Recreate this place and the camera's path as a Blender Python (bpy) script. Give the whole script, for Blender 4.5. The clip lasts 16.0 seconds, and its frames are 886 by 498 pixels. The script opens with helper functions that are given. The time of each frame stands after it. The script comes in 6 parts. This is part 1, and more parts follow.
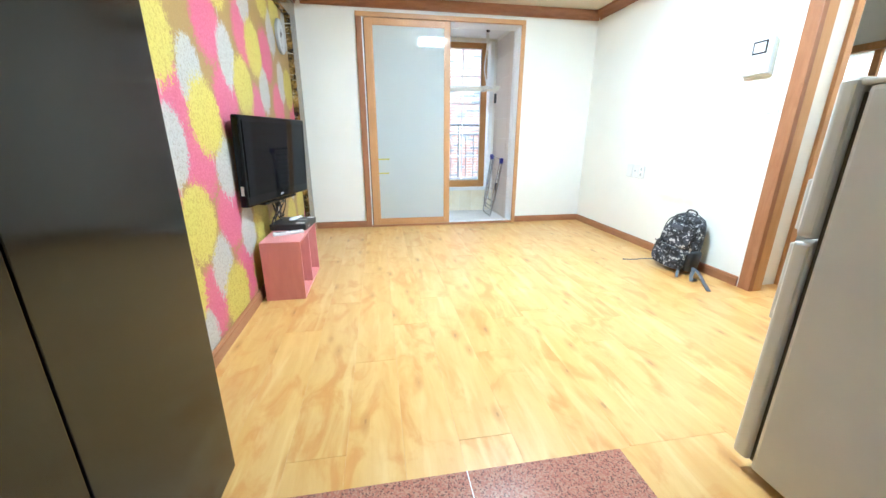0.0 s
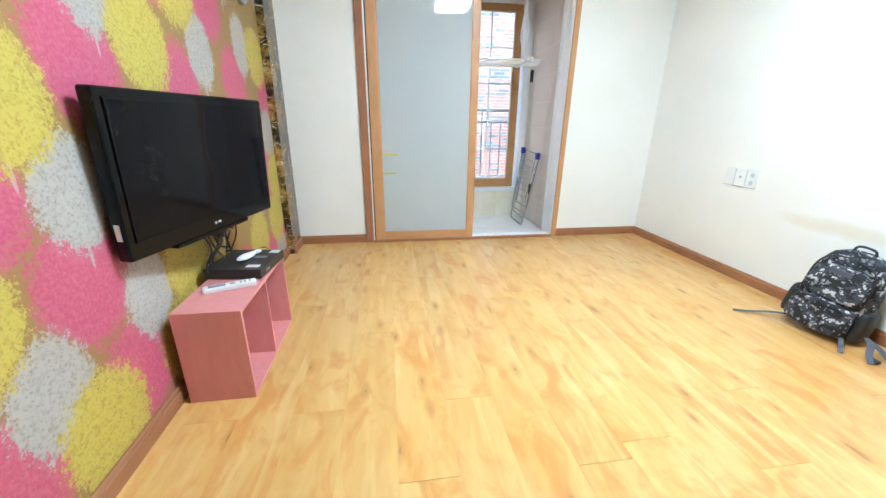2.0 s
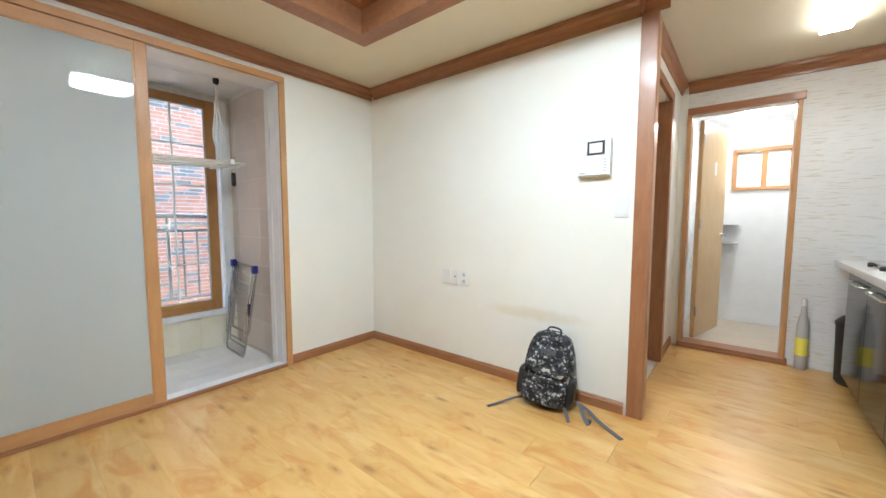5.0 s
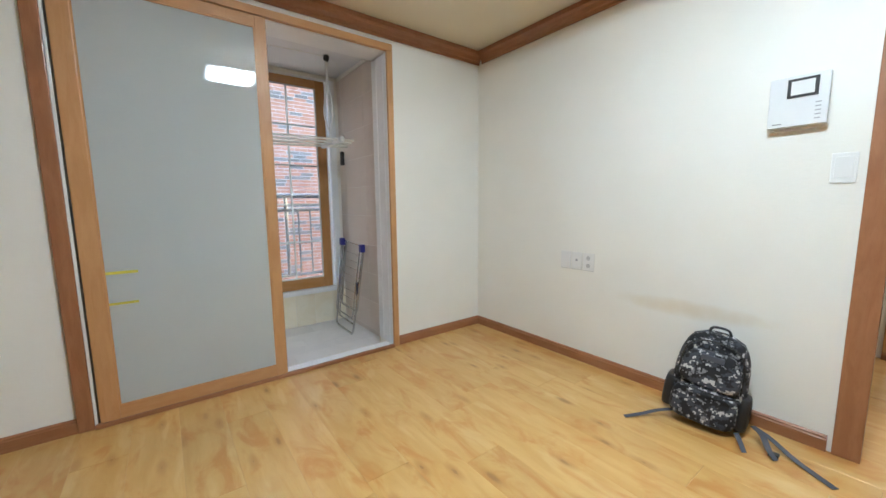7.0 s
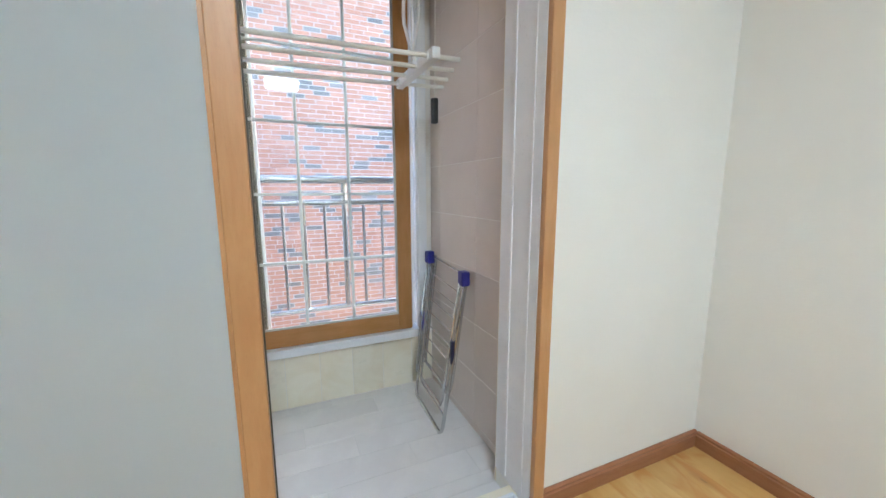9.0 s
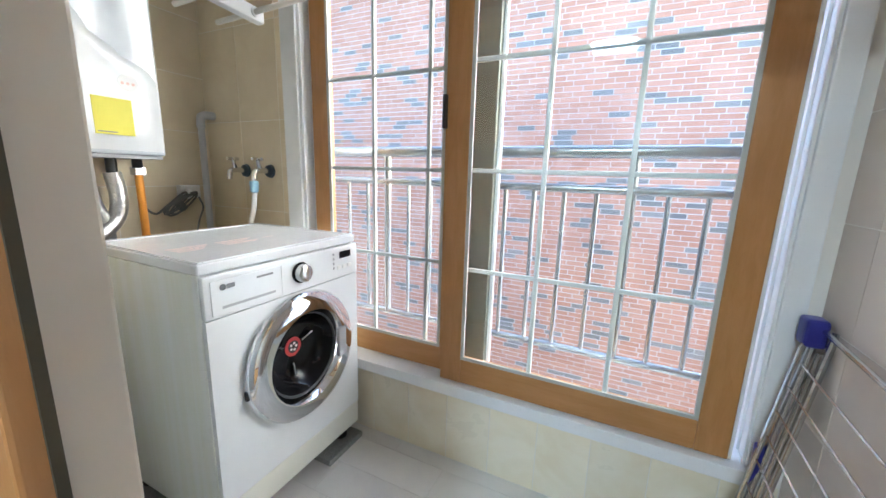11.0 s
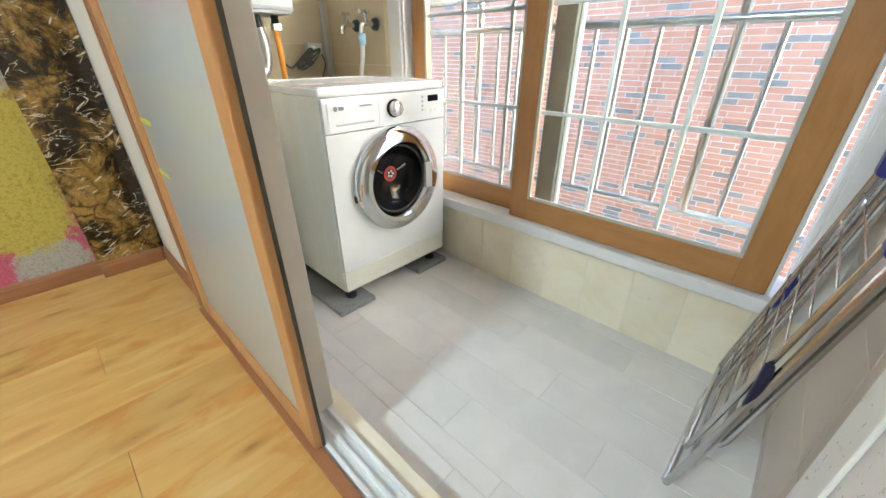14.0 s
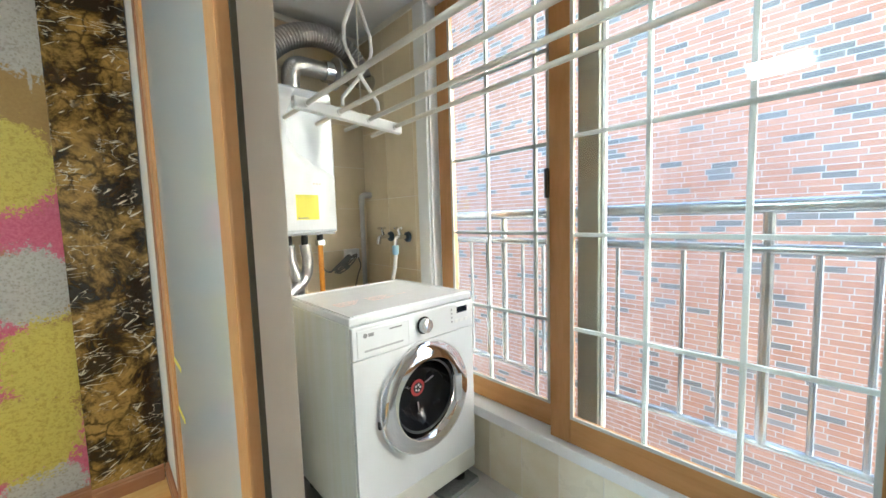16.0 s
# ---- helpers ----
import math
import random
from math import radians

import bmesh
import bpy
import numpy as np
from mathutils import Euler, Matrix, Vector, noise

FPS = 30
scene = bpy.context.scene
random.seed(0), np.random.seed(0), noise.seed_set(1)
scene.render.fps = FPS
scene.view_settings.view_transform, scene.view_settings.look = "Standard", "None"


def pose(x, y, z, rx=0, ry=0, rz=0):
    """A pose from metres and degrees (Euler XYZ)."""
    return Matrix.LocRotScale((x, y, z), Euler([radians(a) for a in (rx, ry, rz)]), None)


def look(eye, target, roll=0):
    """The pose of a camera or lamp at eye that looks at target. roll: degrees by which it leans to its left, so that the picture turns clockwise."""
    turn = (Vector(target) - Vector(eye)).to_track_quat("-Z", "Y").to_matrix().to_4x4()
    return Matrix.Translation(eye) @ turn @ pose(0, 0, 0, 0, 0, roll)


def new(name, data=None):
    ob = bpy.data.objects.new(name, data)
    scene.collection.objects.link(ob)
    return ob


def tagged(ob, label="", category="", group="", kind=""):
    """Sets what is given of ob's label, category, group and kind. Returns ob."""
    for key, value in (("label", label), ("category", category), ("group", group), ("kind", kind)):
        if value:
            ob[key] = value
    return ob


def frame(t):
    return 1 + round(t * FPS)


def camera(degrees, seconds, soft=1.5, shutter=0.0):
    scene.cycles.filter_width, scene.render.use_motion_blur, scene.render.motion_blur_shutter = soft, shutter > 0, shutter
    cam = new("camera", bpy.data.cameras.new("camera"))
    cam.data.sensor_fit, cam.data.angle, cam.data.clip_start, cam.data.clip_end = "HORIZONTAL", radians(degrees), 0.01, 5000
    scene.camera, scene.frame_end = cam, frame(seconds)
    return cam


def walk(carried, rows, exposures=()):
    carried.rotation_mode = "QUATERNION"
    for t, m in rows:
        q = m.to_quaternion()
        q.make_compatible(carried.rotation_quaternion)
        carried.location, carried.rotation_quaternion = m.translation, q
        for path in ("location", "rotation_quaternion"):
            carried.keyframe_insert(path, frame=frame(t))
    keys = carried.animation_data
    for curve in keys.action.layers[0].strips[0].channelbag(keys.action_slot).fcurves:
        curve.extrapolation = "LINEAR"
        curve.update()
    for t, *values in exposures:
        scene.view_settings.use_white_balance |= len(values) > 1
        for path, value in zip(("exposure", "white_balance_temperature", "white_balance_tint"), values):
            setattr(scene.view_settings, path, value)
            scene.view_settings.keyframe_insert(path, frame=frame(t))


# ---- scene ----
cam = camera(100.6, 16.0)
PATH = [
    (0, (0.22, 0.525, 1.001), (0.545, 2.409, 0.416), 0.2),
    (0.5, (0.234, 0.705, 0.989), (0.502, 2.597, 0.397), 0.2),
    (1, (0.292, 1.011, 1.001), (0.51, 2.898, 0.376), 1.1),
    (1.5, (0.288, 1.244, 1.0), (0.429, 3.119, 0.32), 0.2),
    (2, (0.261, 1.55, 1.028), (0.544, 3.418, 0.373), 0.7),
    (2.5, (0.247, 1.785, 1.069), (0.579, 3.649, 0.425), -0.6),
    (3, (0.274, 1.914, 1.11), (0.508, 3.852, 0.676), -0.2),
    (3.5, (0.252, 2.017, 1.158), (0.554, 3.988, 1.003), -0.2),
    (4, (0.305, 2.071, 1.136), (1.224, 3.836, 0.936), 0.3),
    (4.2, (0.341, 2.05, 1.128), (1.512, 3.661, 0.951), 0.6),
    (6.3, (0.424, 2.083, 1.131), (2.067, 3.211, 0.963), 0.1),
    (6.5, (0.399, 2.127, 1.114), (1.894, 3.445, 0.942), -0.7),
    (7, (0.467, 2.368, 1.08), (1.666, 3.951, 0.833), -0.6),
    (7.5, (0.666, 2.692, 1.106), (1.63, 4.43, 0.883), -0.1),
    (8, (0.87, 3.088, 1.1), (1.787, 4.854, 0.893), -0.8),
    (8.2, (0.926, 3.247, 1.1), (1.814, 5.026, 0.886), -0.7),
    (10.3, (1.266, 4.537, 1.104), (1.356, 6.48, 0.641), -0.1),
    (10.5, (1.307, 4.586, 1.091), (1.122, 6.525, 0.635), 0.6),
    (11, (1.388, 4.663, 1.064), (0.546, 6.435, 0.672), 1.7),
    (11.5, (1.331, 4.706, 1.053), (0.23, 6.315, 0.609), 0.8),
    (12, (1.385, 4.704, 1.002), (0.177, 6.16, 0.355), 2.4),
    (12.5, (1.542, 4.639, 0.96), (0.335, 6.017, 0.157), 3.2),
    (13, (1.608, 4.59, 1.004), (0.259, 5.872, 0.271), 1.2),
    (13.5, (1.661, 4.541, 0.938), (0.446, 5.821, -0.004), 1.1),
    (14, (1.668, 4.528, 0.933), (0.454, 5.81, -0.006), 0.0),
    (14.5, (1.6, 4.566, 1.096), (0.22, 5.946, 0.662), -1.3),
    (15, (1.577, 4.611, 1.177), (0.131, 5.991, 1.109), -1.2),
    (15.5, (1.565, 4.613, 1.164), (0.124, 5.989, 1.002), -1.2),
    (16, (1.568, 4.609, 1.157), (0.108, 5.966, 0.989), -1.7),
]
walk(cam, [(t, look(eye, target, roll)) for t, eye, target, roll in PATH],
     [(0.0, 4.74, 5500, 4), (1.0, 4.5, 5600, 5), (2.0, 4.47, 5600, 6), (3.0, 4.7, 5500, 6), (3.5, 4.62, 5900, 8), (4.2, 4.34, 6200, 10), (6.3, 3.58, 6100, 8), (7.0, 3.62, 6050, 9), (8.2, 3.92, 5950, 9), (10.3, 3.85, 5650, 6), (11.5, 4.04, 5700, 5), (12.5, 4.04, 6100, 4), (14.0, 4.2, 6250, 4), (14.8, 4.07, 6050, 2), (16.0, 4.09, 6000, 1)])

# ---- light and exposure ----
world = bpy.data.worlds.new("sky")
scene.world = world
world.use_nodes = True
wn = world.node_tree.nodes
sky = wn.new("ShaderNodeTexSky")
sky.sky_type = "NISHITA"
sky.sun_disc = False
sky.sun_elevation = radians(32)
sky.sun_rotation = radians(61)
sky.air_density, sky.dust_density = 1.0, 2.0
wn["Background"].inputs["Strength"].default_value = 0.11
world.node_tree.links.new(sky.outputs[0], wn["Background"].inputs["Color"])
sun = new("sun", bpy.data.lights.new("sun", "SUN"))
sun.data.energy, sun.data.angle, sun.data.color = 0.15, radians(50), (1.0, 0.99, 0.97)
sun.matrix_basis = look((8.0, 9.6, 5.2), (0.5, 5.5, 0.6))
ROOM_LAMP, KITCHEN_LAMP, BATH_LAMP = 9.0, 1.6, 5.5

# ---- small helpers ----
PLACE = {}


def thing(name, x, y, z, label, category, group="", rz=0, rx=0, ry=0):
    ob = new(name)
    ob.empty_display_size = 0.1
    ob.matrix_basis = pose(x, y, z, rx, ry, rz)
    PLACE[ob.name] = ob.matrix_basis.copy()
    return tagged(ob, label, category, group)


def finish(bm, name, material, smooth=False):
    me = bpy.data.meshes.new(name)
    bmesh.ops.recalc_face_normals(bm, faces=bm.faces)
    bm.to_mesh(me)
    bm.free()
    for m in material if isinstance(material, (list, tuple)) else [material]:
        me.materials.append(m)
    if smooth:
        for p in me.polygons:
            p.use_smooth = True
        me.set_sharp_from_angle(angle=radians(35))
    return me


def part(name, bm, material, parent, label="", local=False, smooth=False, kind=""):
    """One mesh under a thing or a part; built in world metres, or in the thing's own axes when local."""
    if not local:
        bm.transform(PLACE[parent.name].inverted())
    ob = new(name, finish(bm, name, material, smooth))
    ob.parent = parent
    PLACE[ob.name] = PLACE[parent.name]
    return tagged(ob, label, kind=kind)


def solid(name, bm, material, label, category, kind="", smooth=False, group=""):
    """One mesh that is a thing of its own, with its origin at the base of its middle."""
    pts = [v.co for v in bm.verts]
    lo = Vector([min(p[i] for p in pts) for i in range(3)])
    hi = Vector([max(p[i] for p in pts) for i in range(3)])
    c = Vector(((lo.x + hi.x) / 2, (lo.y + hi.y) / 2, lo.z))
    bm.transform(Matrix.Translation(-c))
    ob = new(name, finish(bm, name, material, smooth))
    ob.location = c
    PLACE[ob.name] = Matrix.Translation(c)
    return tagged(ob, label, category, group, kind)


def box(x0, x1, y0, y1, z0, z1, bevel=0.0, bm=None, seg=2):
    out = bm or bmesh.new()
    one = bmesh.new()
    m = Matrix.LocRotScale(((x0 + x1) / 2, (y0 + y1) / 2, (z0 + z1) / 2), None, (x1 - x0, y1 - y0, z1 - z0))
    bmesh.ops.create_cube(one, size=1, matrix=m)
    if bevel:
        bmesh.ops.bevel(one, geom=one.edges[:], offset=bevel, segments=seg, affect="EDGES", profile=0.6)
    me = bpy.data.meshes.new("tmp")
    one.to_mesh(me)
    one.free()
    out.from_mesh(me)
    bpy.data.meshes.remove(me)
    return out


def tube(points, r, bm=None, seg=10, closed=False):
    """A round bar along the points."""
    bm = bm or bmesh.new()
    pts = [Vector(p) for p in points]
    n = len(pts)
    rings = []
    side = None
    for i, p in enumerate(pts):
        a = pts[(i - 1) % n] if closed or i else p
        b = pts[(i + 1) % n] if closed or i < n - 1 else p
        d = (b - a).normalized()
        if side is None:
            side = d.orthogonal().normalized()
        side = (side - d * side.dot(d)).normalized()
        up = d.cross(side)
        rr = r[i] if isinstance(r, (list, tuple)) else r
        rings.append([bm.verts.new(p + (side * math.cos(k * math.tau / seg) + up * math.sin(k * math.tau / seg)) * rr) for k in range(seg)])
    for i in range(n if closed else n - 1):
        a, b = rings[i], rings[(i + 1) % n]
        for k in range(seg):
            bm.faces.new((a[k], a[(k + 1) % seg], b[(k + 1) % seg], b[k]))
    if not closed:
        bm.faces.new(rings[0][::-1])
        bm.faces.new(rings[-1])
    return bm


def curve(points, steps=6):
    """A smooth line through the points."""
    p = [Vector(q) for q in points]
    p = [p[0] * 2 - p[1]] + p + [p[-1] * 2 - p[-2]]
    out = []
    for i in range(1, len(p) - 2):
        for k in range(steps):
            t = k / steps
            a, b, c, d = p[i - 1], p[i], p[i + 1], p[i + 2]
            out.append(0.5 * (2 * b + (c - a) * t + (2 * a - 5 * b + 4 * c - d) * t * t + (3 * b - a - 3 * c + d) * t ** 3))
    return out + [p[-2]]


def disc(center, axis, r0, r1, depth, bm=None, seg=32):
    """A ring or plug: a lathe of the outline (r0 to r1) along the axis."""
    return lathe(center, axis, [(r0, 0), (r1, 0), (r1, depth), (r0, depth)], bm, seg, closed=True)


def lathe(center, axis, outline, bm=None, seg=32, closed=False, caps=True):
    """A turned body: pairs of radius and height along the axis."""
    bm = bm or bmesh.new()
    c, ax = Vector(center), Vector(axis).normalized()
    s = ax.orthogonal().normalized()
    u = ax.cross(s)
    rings = []
    for r, h in outline:
        r = max(r, 0.0004)
        rings.append([bm.verts.new(c + ax * h + (s * math.cos(k * math.tau / seg) + u * math.sin(k * math.tau / seg)) * r) for k in range(seg)])
    for i in range(len(rings) if closed else len(rings) - 1):
        a, b = rings[i], rings[(i + 1) % len(rings)]
        for k in range(seg):
            bm.faces.new((a[k], a[(k + 1) % seg], b[(k + 1) % seg], b[k]))
    if caps and not closed:
        bm.faces.new(rings[0][::-1])
        bm.faces.new(rings[-1])
    return bm


def slab_hole(x0, x1, y0, y1, z0, z1, holes, axis="z"):
    """A slab with rectangular holes right through it; holes are pairs of ranges in the slab's two long axes."""
    bm = bmesh.new()
    lim = {"x": (x0, x1), "y": (y0, y1), "z": (z0, z1)}
    a, b = [k for k in "xyz" if k != axis]
    ca = sorted({*lim[a], *[v for h in holes for v in h[0]]})
    cb = sorted({*lim[b], *[v for h in holes for v in h[1]]})
    for i in range(len(ca) - 1):
        for j in range(len(cb) - 1):
            ma, mb = (ca[i] + ca[i + 1]) / 2, (cb[j] + cb[j + 1]) / 2
            if any(h[0][0] < ma < h[0][1] and h[1][0] < mb < h[1][1] for h in holes):
                continue
            r = {a: (ca[i], ca[i + 1]), b: (cb[j], cb[j + 1]), axis: lim[axis]}
            box(*r["x"], *r["y"], *r["z"], bm=bm)
    bmesh.ops.remove_doubles(bm, verts=bm.verts, dist=1e-5)
    seen = {}
    for f in bm.faces:
        seen.setdefault(frozenset(v.index for v in f.verts), []).append(f)
    bm.verts.index_update()
    seen = {}
    for f in bm.faces:
        seen.setdefault(frozenset(v.index for v in f.verts), []).append(f)
    bmesh.ops.delete(bm, geom=[f for fs in seen.values() if len(fs) > 1 for f in fs], context="FACES_ONLY")
    return bm


# ---- materials ----
def nodes_of(name):
    m = bpy.data.materials.new(name)
    m.use_nodes = True
    nt = m.node_tree
    return m, nt, nt.nodes["Principled BSDF"]


def N(nt, kind, **values):
    n = nt.nodes.new(kind)
    for k, v in values.items():
        n.inputs[k].default_value = v
    return n


def math_node(nt, op, a, b=None):
    n = nt.nodes.new("ShaderNodeMath")
    n.operation = op
    for i, v in enumerate((a, b)):
        if v is None:
            continue
        if isinstance(v, (int, float)):
            n.inputs[i].default_value = v
        else:
            nt.links.new(v, n.inputs[i])
    return n.outputs[0]


def mix_col(nt, fac, a, b):
    n = nt.nodes.new("ShaderNodeMix")
    n.data_type = "RGBA"
    for sock, v in ((n.inputs[0], fac), (n.inputs[6], a), (n.inputs[7], b)):
        if isinstance(v, (int, float)):
            sock.default_value = v
        elif isinstance(v, tuple):
            sock.default_value = (*v, 1)
        else:
            nt.links.new(v, sock)
    return n.outputs[2]


def ramp(nt, fac, lo, hi):
    n = nt.nodes.new("ShaderNodeMapRange")
    n.interpolation_type = "SMOOTHSTEP"
    nt.links.new(fac, n.inputs[0])
    n.inputs[1].default_value, n.inputs[2].default_value = lo, hi
    return n.outputs[0]


def coords(nt, scale=(1, 1, 1), spread=0.0):
    tc = nt.nodes.new("ShaderNodeTexCoord")
    out = tc.outputs["Object"]
    if spread:
        info = nt.nodes.new("ShaderNodeObjectInfo")
        add = nt.nodes.new("ShaderNodeVectorMath")
        add.operation = "ADD"
        mul = math_node(nt, "MULTIPLY", info.outputs["Random"], spread)
        comb = nt.nodes.new("ShaderNodeCombineXYZ")
        for i in range(3):
            nt.links.new(mul, comb.inputs[i])
        nt.links.new(out, add.inputs[0])
        nt.links.new(comb.outputs[0], add.inputs[1])
        out = add.outputs[0]
    mp = nt.nodes.new("ShaderNodeMapping")
    mp.inputs["Scale"].default_value = scale
    nt.links.new(out, mp.inputs["Vector"])
    return mp.outputs[0]


def noise_tex(nt, vec, scale, detail=4.0, rough=0.55, distort=0.0):
    n = N(nt, "ShaderNodeTexNoise", Scale=scale, Detail=detail, Roughness=rough, Distortion=distort)
    nt.links.new(vec, n.inputs["Vector"])
    return n.outputs["Fac"]


def bump(nt, bsdf, height, strength, dist=0.002):
    b = N(nt, "ShaderNodeBump", Strength=strength, Distance=dist)
    nt.links.new(height, b.inputs["Height"])
    nt.links.new(b.outputs[0], bsdf.inputs["Normal"])


def surface(name, c1, c2, rough, scale=6.0, metal=0.0, grain=120.0, relief=0.15, coat=0.0, stretch=(1, 1, 1), spread=0.0, rvar=0.08, dist=0.001):
    """A painted, moulded or cast surface: two tones in soft clouds, fine grain in the relief, uneven gloss."""
    m, nt, p = nodes_of(name)
    v = coords(nt, stretch, spread)
    big = noise_tex(nt, v, scale, 5)
    fine = noise_tex(nt, v, grain, 3)
    col = mix_col(nt, ramp(nt, big, 0.3, 0.7), c1, c2)
    nt.links.new(col, p.inputs["Base Color"])
    p.inputs["Metallic"].default_value = metal
    r = math_node(nt, "MULTIPLY", fine, rvar * 2)
    nt.links.new(math_node(nt, "ADD", r, max(rough - rvar, 0.01)), p.inputs["Roughness"])
    p.inputs["Coat Weight"].default_value = coat
    p.inputs["Coat Roughness"].default_value = 0.05
    if relief:
        bump(nt, p, fine, relief, dist)
    return m


def wood(name, c1, c2, c3, rough, stretch, scale=7.0, coat=0.0, spread=7.0, knots=0.0, random_tone=0.0):
    """Wood or wood print: long grain, cloudy tone, now and then a knot."""
    m, nt, p = nodes_of(name)
    v = coords(nt, stretch, spread)
    long = noise_tex(nt, v, scale, 6, 0.6, 0.6)
    fine = noise_tex(nt, v, scale * 9, 3, 0.7)
    cloud = noise_tex(nt, coords(nt, (1, 1, 1), spread), 3.0, 3)
    col = mix_col(nt, ramp(nt, long, 0.32, 0.68), c1, c2)
    col = mix_col(nt, math_node(nt, "MULTIPLY", ramp(nt, fine, 0.5, 0.8), 0.35), col, c3)
    col = mix_col(nt, math_node(nt, "MULTIPLY", ramp(nt, cloud, 0.5, 0.75), 0.35), col, c3)
    if knots:
        vo = N(nt, "ShaderNodeTexVoronoi", Scale=knots)
        nt.links.new(coords(nt, (1.6, 0.7, 1), spread), vo.inputs["Vector"])
        near = ramp(nt, vo.outputs["Distance"], 0.16, 0.03)
        col = mix_col(nt, math_node(nt, "MULTIPLY", near, 0.55), col, tuple(x * 0.45 for x in c3))
    if random_tone:
        info = nt.nodes.new("ShaderNodeObjectInfo")
        hs = nt.nodes.new("ShaderNodeHueSaturation")
        nt.links.new(col, hs.inputs["Color"])
        nt.links.new(math_node(nt, "ADD", math_node(nt, "MULTIPLY", info.outputs["Random"], random_tone), 1 - random_tone / 2), hs.inputs["Value"])
        col = hs.outputs[0]
    nt.links.new(col, p.inputs["Base Color"])
    nt.links.new(math_node(nt, "ADD", math_node(nt, "MULTIPLY", fine, 0.15), rough - 0.07), p.inputs["Roughness"])
    p.inputs["Coat Weight"].default_value = coat
    p.inputs["Coat Roughness"].default_value = 0.12
    bump(nt, p, fine, 0.12, 0.0008)
    return m


def plank_wood(name):
    """Honey laminate: pale yellow boards with soft amber clouds, faint grain and a few small dark knots."""
    m, nt, p = nodes_of(name)
    grain = noise_tex(nt, coords(nt, (7, 1.1, 1), 13.0), 2.2, 4, 0.55, 0.5)
    fine = noise_tex(nt, coords(nt, (60, 2.5, 1), 13.0), 4.0, 3, 0.6)
    cloud = noise_tex(nt, coords(nt, (3.4, 1.5, 1), 17.0), 2.4, 4, 0.6, 0.9)
    band = noise_tex(nt, coords(nt, (6.0, 1.0, 1), 5.0), 2.0, 3, 0.5, 0.6)
    col = mix_col(nt, ramp(nt, grain, 0.3, 0.7), (0.58, 0.328, 0.097), (0.64, 0.40, 0.145))
    col = mix_col(nt, math_node(nt, "MULTIPLY", ramp(nt, cloud, 0.46, 0.70), 0.75), col, (0.53, 0.225, 0.044))
    col = mix_col(nt, math_node(nt, "MULTIPLY", ramp(nt, band, 0.56, 0.70), 0.45), col, (0.71, 0.52, 0.235))
    col = mix_col(nt, math_node(nt, "MULTIPLY", ramp(nt, fine, 0.52, 0.75), 0.12), col, (0.42, 0.22, 0.06))
    vo = N(nt, "ShaderNodeTexVoronoi", Scale=2.6)
    vo.voronoi_dimensions = "2D"
    nt.links.new(coords(nt, (2.9, 1.0, 1), 23.0), vo.inputs["Vector"])
    sepc = nt.nodes.new("ShaderNodeSeparateColor")
    nt.links.new(vo.outputs["Color"], sepc.inputs[0])
    some = ramp(nt, sepc.outputs[0], 0.6, 0.65)
    halo = math_node(nt, "MULTIPLY", ramp(nt, vo.outputs["Distance"], 0.22, 0.05), some)
    size = math_node(nt, "ADD", math_node(nt, "MULTIPLY", sepc.outputs[1], 2.2), 0.55)
    wob = math_node(nt, "ADD", vo.outputs["Distance"], math_node(nt, "MULTIPLY", math_node(nt, "SUBTRACT", noise_tex(nt, coords(nt, (20, 14, 1), 3.0), 2.0, 3), 0.5), 0.12))
    core = math_node(nt, "MULTIPLY", ramp(nt, math_node(nt, "MULTIPLY", wob, size), 0.085, 0.02), some)
    col = mix_col(nt, math_node(nt, "MULTIPLY", halo, 0.5), col, (0.40, 0.18, 0.035))
    col = mix_col(nt, math_node(nt, "MULTIPLY", core, 0.55), col, (0.25, 0.125, 0.035))
    info = nt.nodes.new("ShaderNodeObjectInfo")
    hs = nt.nodes.new("ShaderNodeHueSaturation")
    nt.links.new(col, hs.inputs["Color"])
    nt.links.new(math_node(nt, "ADD", math_node(nt, "MULTIPLY", info.outputs["Random"], 0.10), 0.96), hs.inputs["Value"])
    nt.links.new(hs.outputs[0], p.inputs["Base Color"])
    nt.links.new(math_node(nt, "ADD", math_node(nt, "MULTIPLY", fine, 0.14), 0.24), p.inputs["Roughness"])
    p.inputs["Coat Weight"].default_value = 0.22
    p.inputs["Coat Roughness"].default_value = 0.12
    bump(nt, p, fine, 0.08, 0.0006)
    return m


def dull(m, level):
    """Weaker mirror on a dark coating."""
    m.node_tree.nodes["Principled BSDF"].inputs["Specular IOR Level"].default_value = level
    return m


def glow(name, colour, strength):
    m, nt, p = nodes_of(name)
    p.inputs["Base Color"].default_value = (*colour, 1)
    p.inputs["Emission Color"].default_value = (*colour, 1)
    p.inputs["Emission Strength"].default_value = strength
    return m


def glass(name, tint=(1, 1, 1), rough=0.0):
    m, nt, p = nodes_of(name)
    p.inputs["Base Color"].default_value = (*tint, 1)
    p.inputs["Roughness"].default_value = rough
    p.inputs["Transmission Weight"].default_value = 1.0
    p.inputs["IOR"].default_value = 1.45
    return m


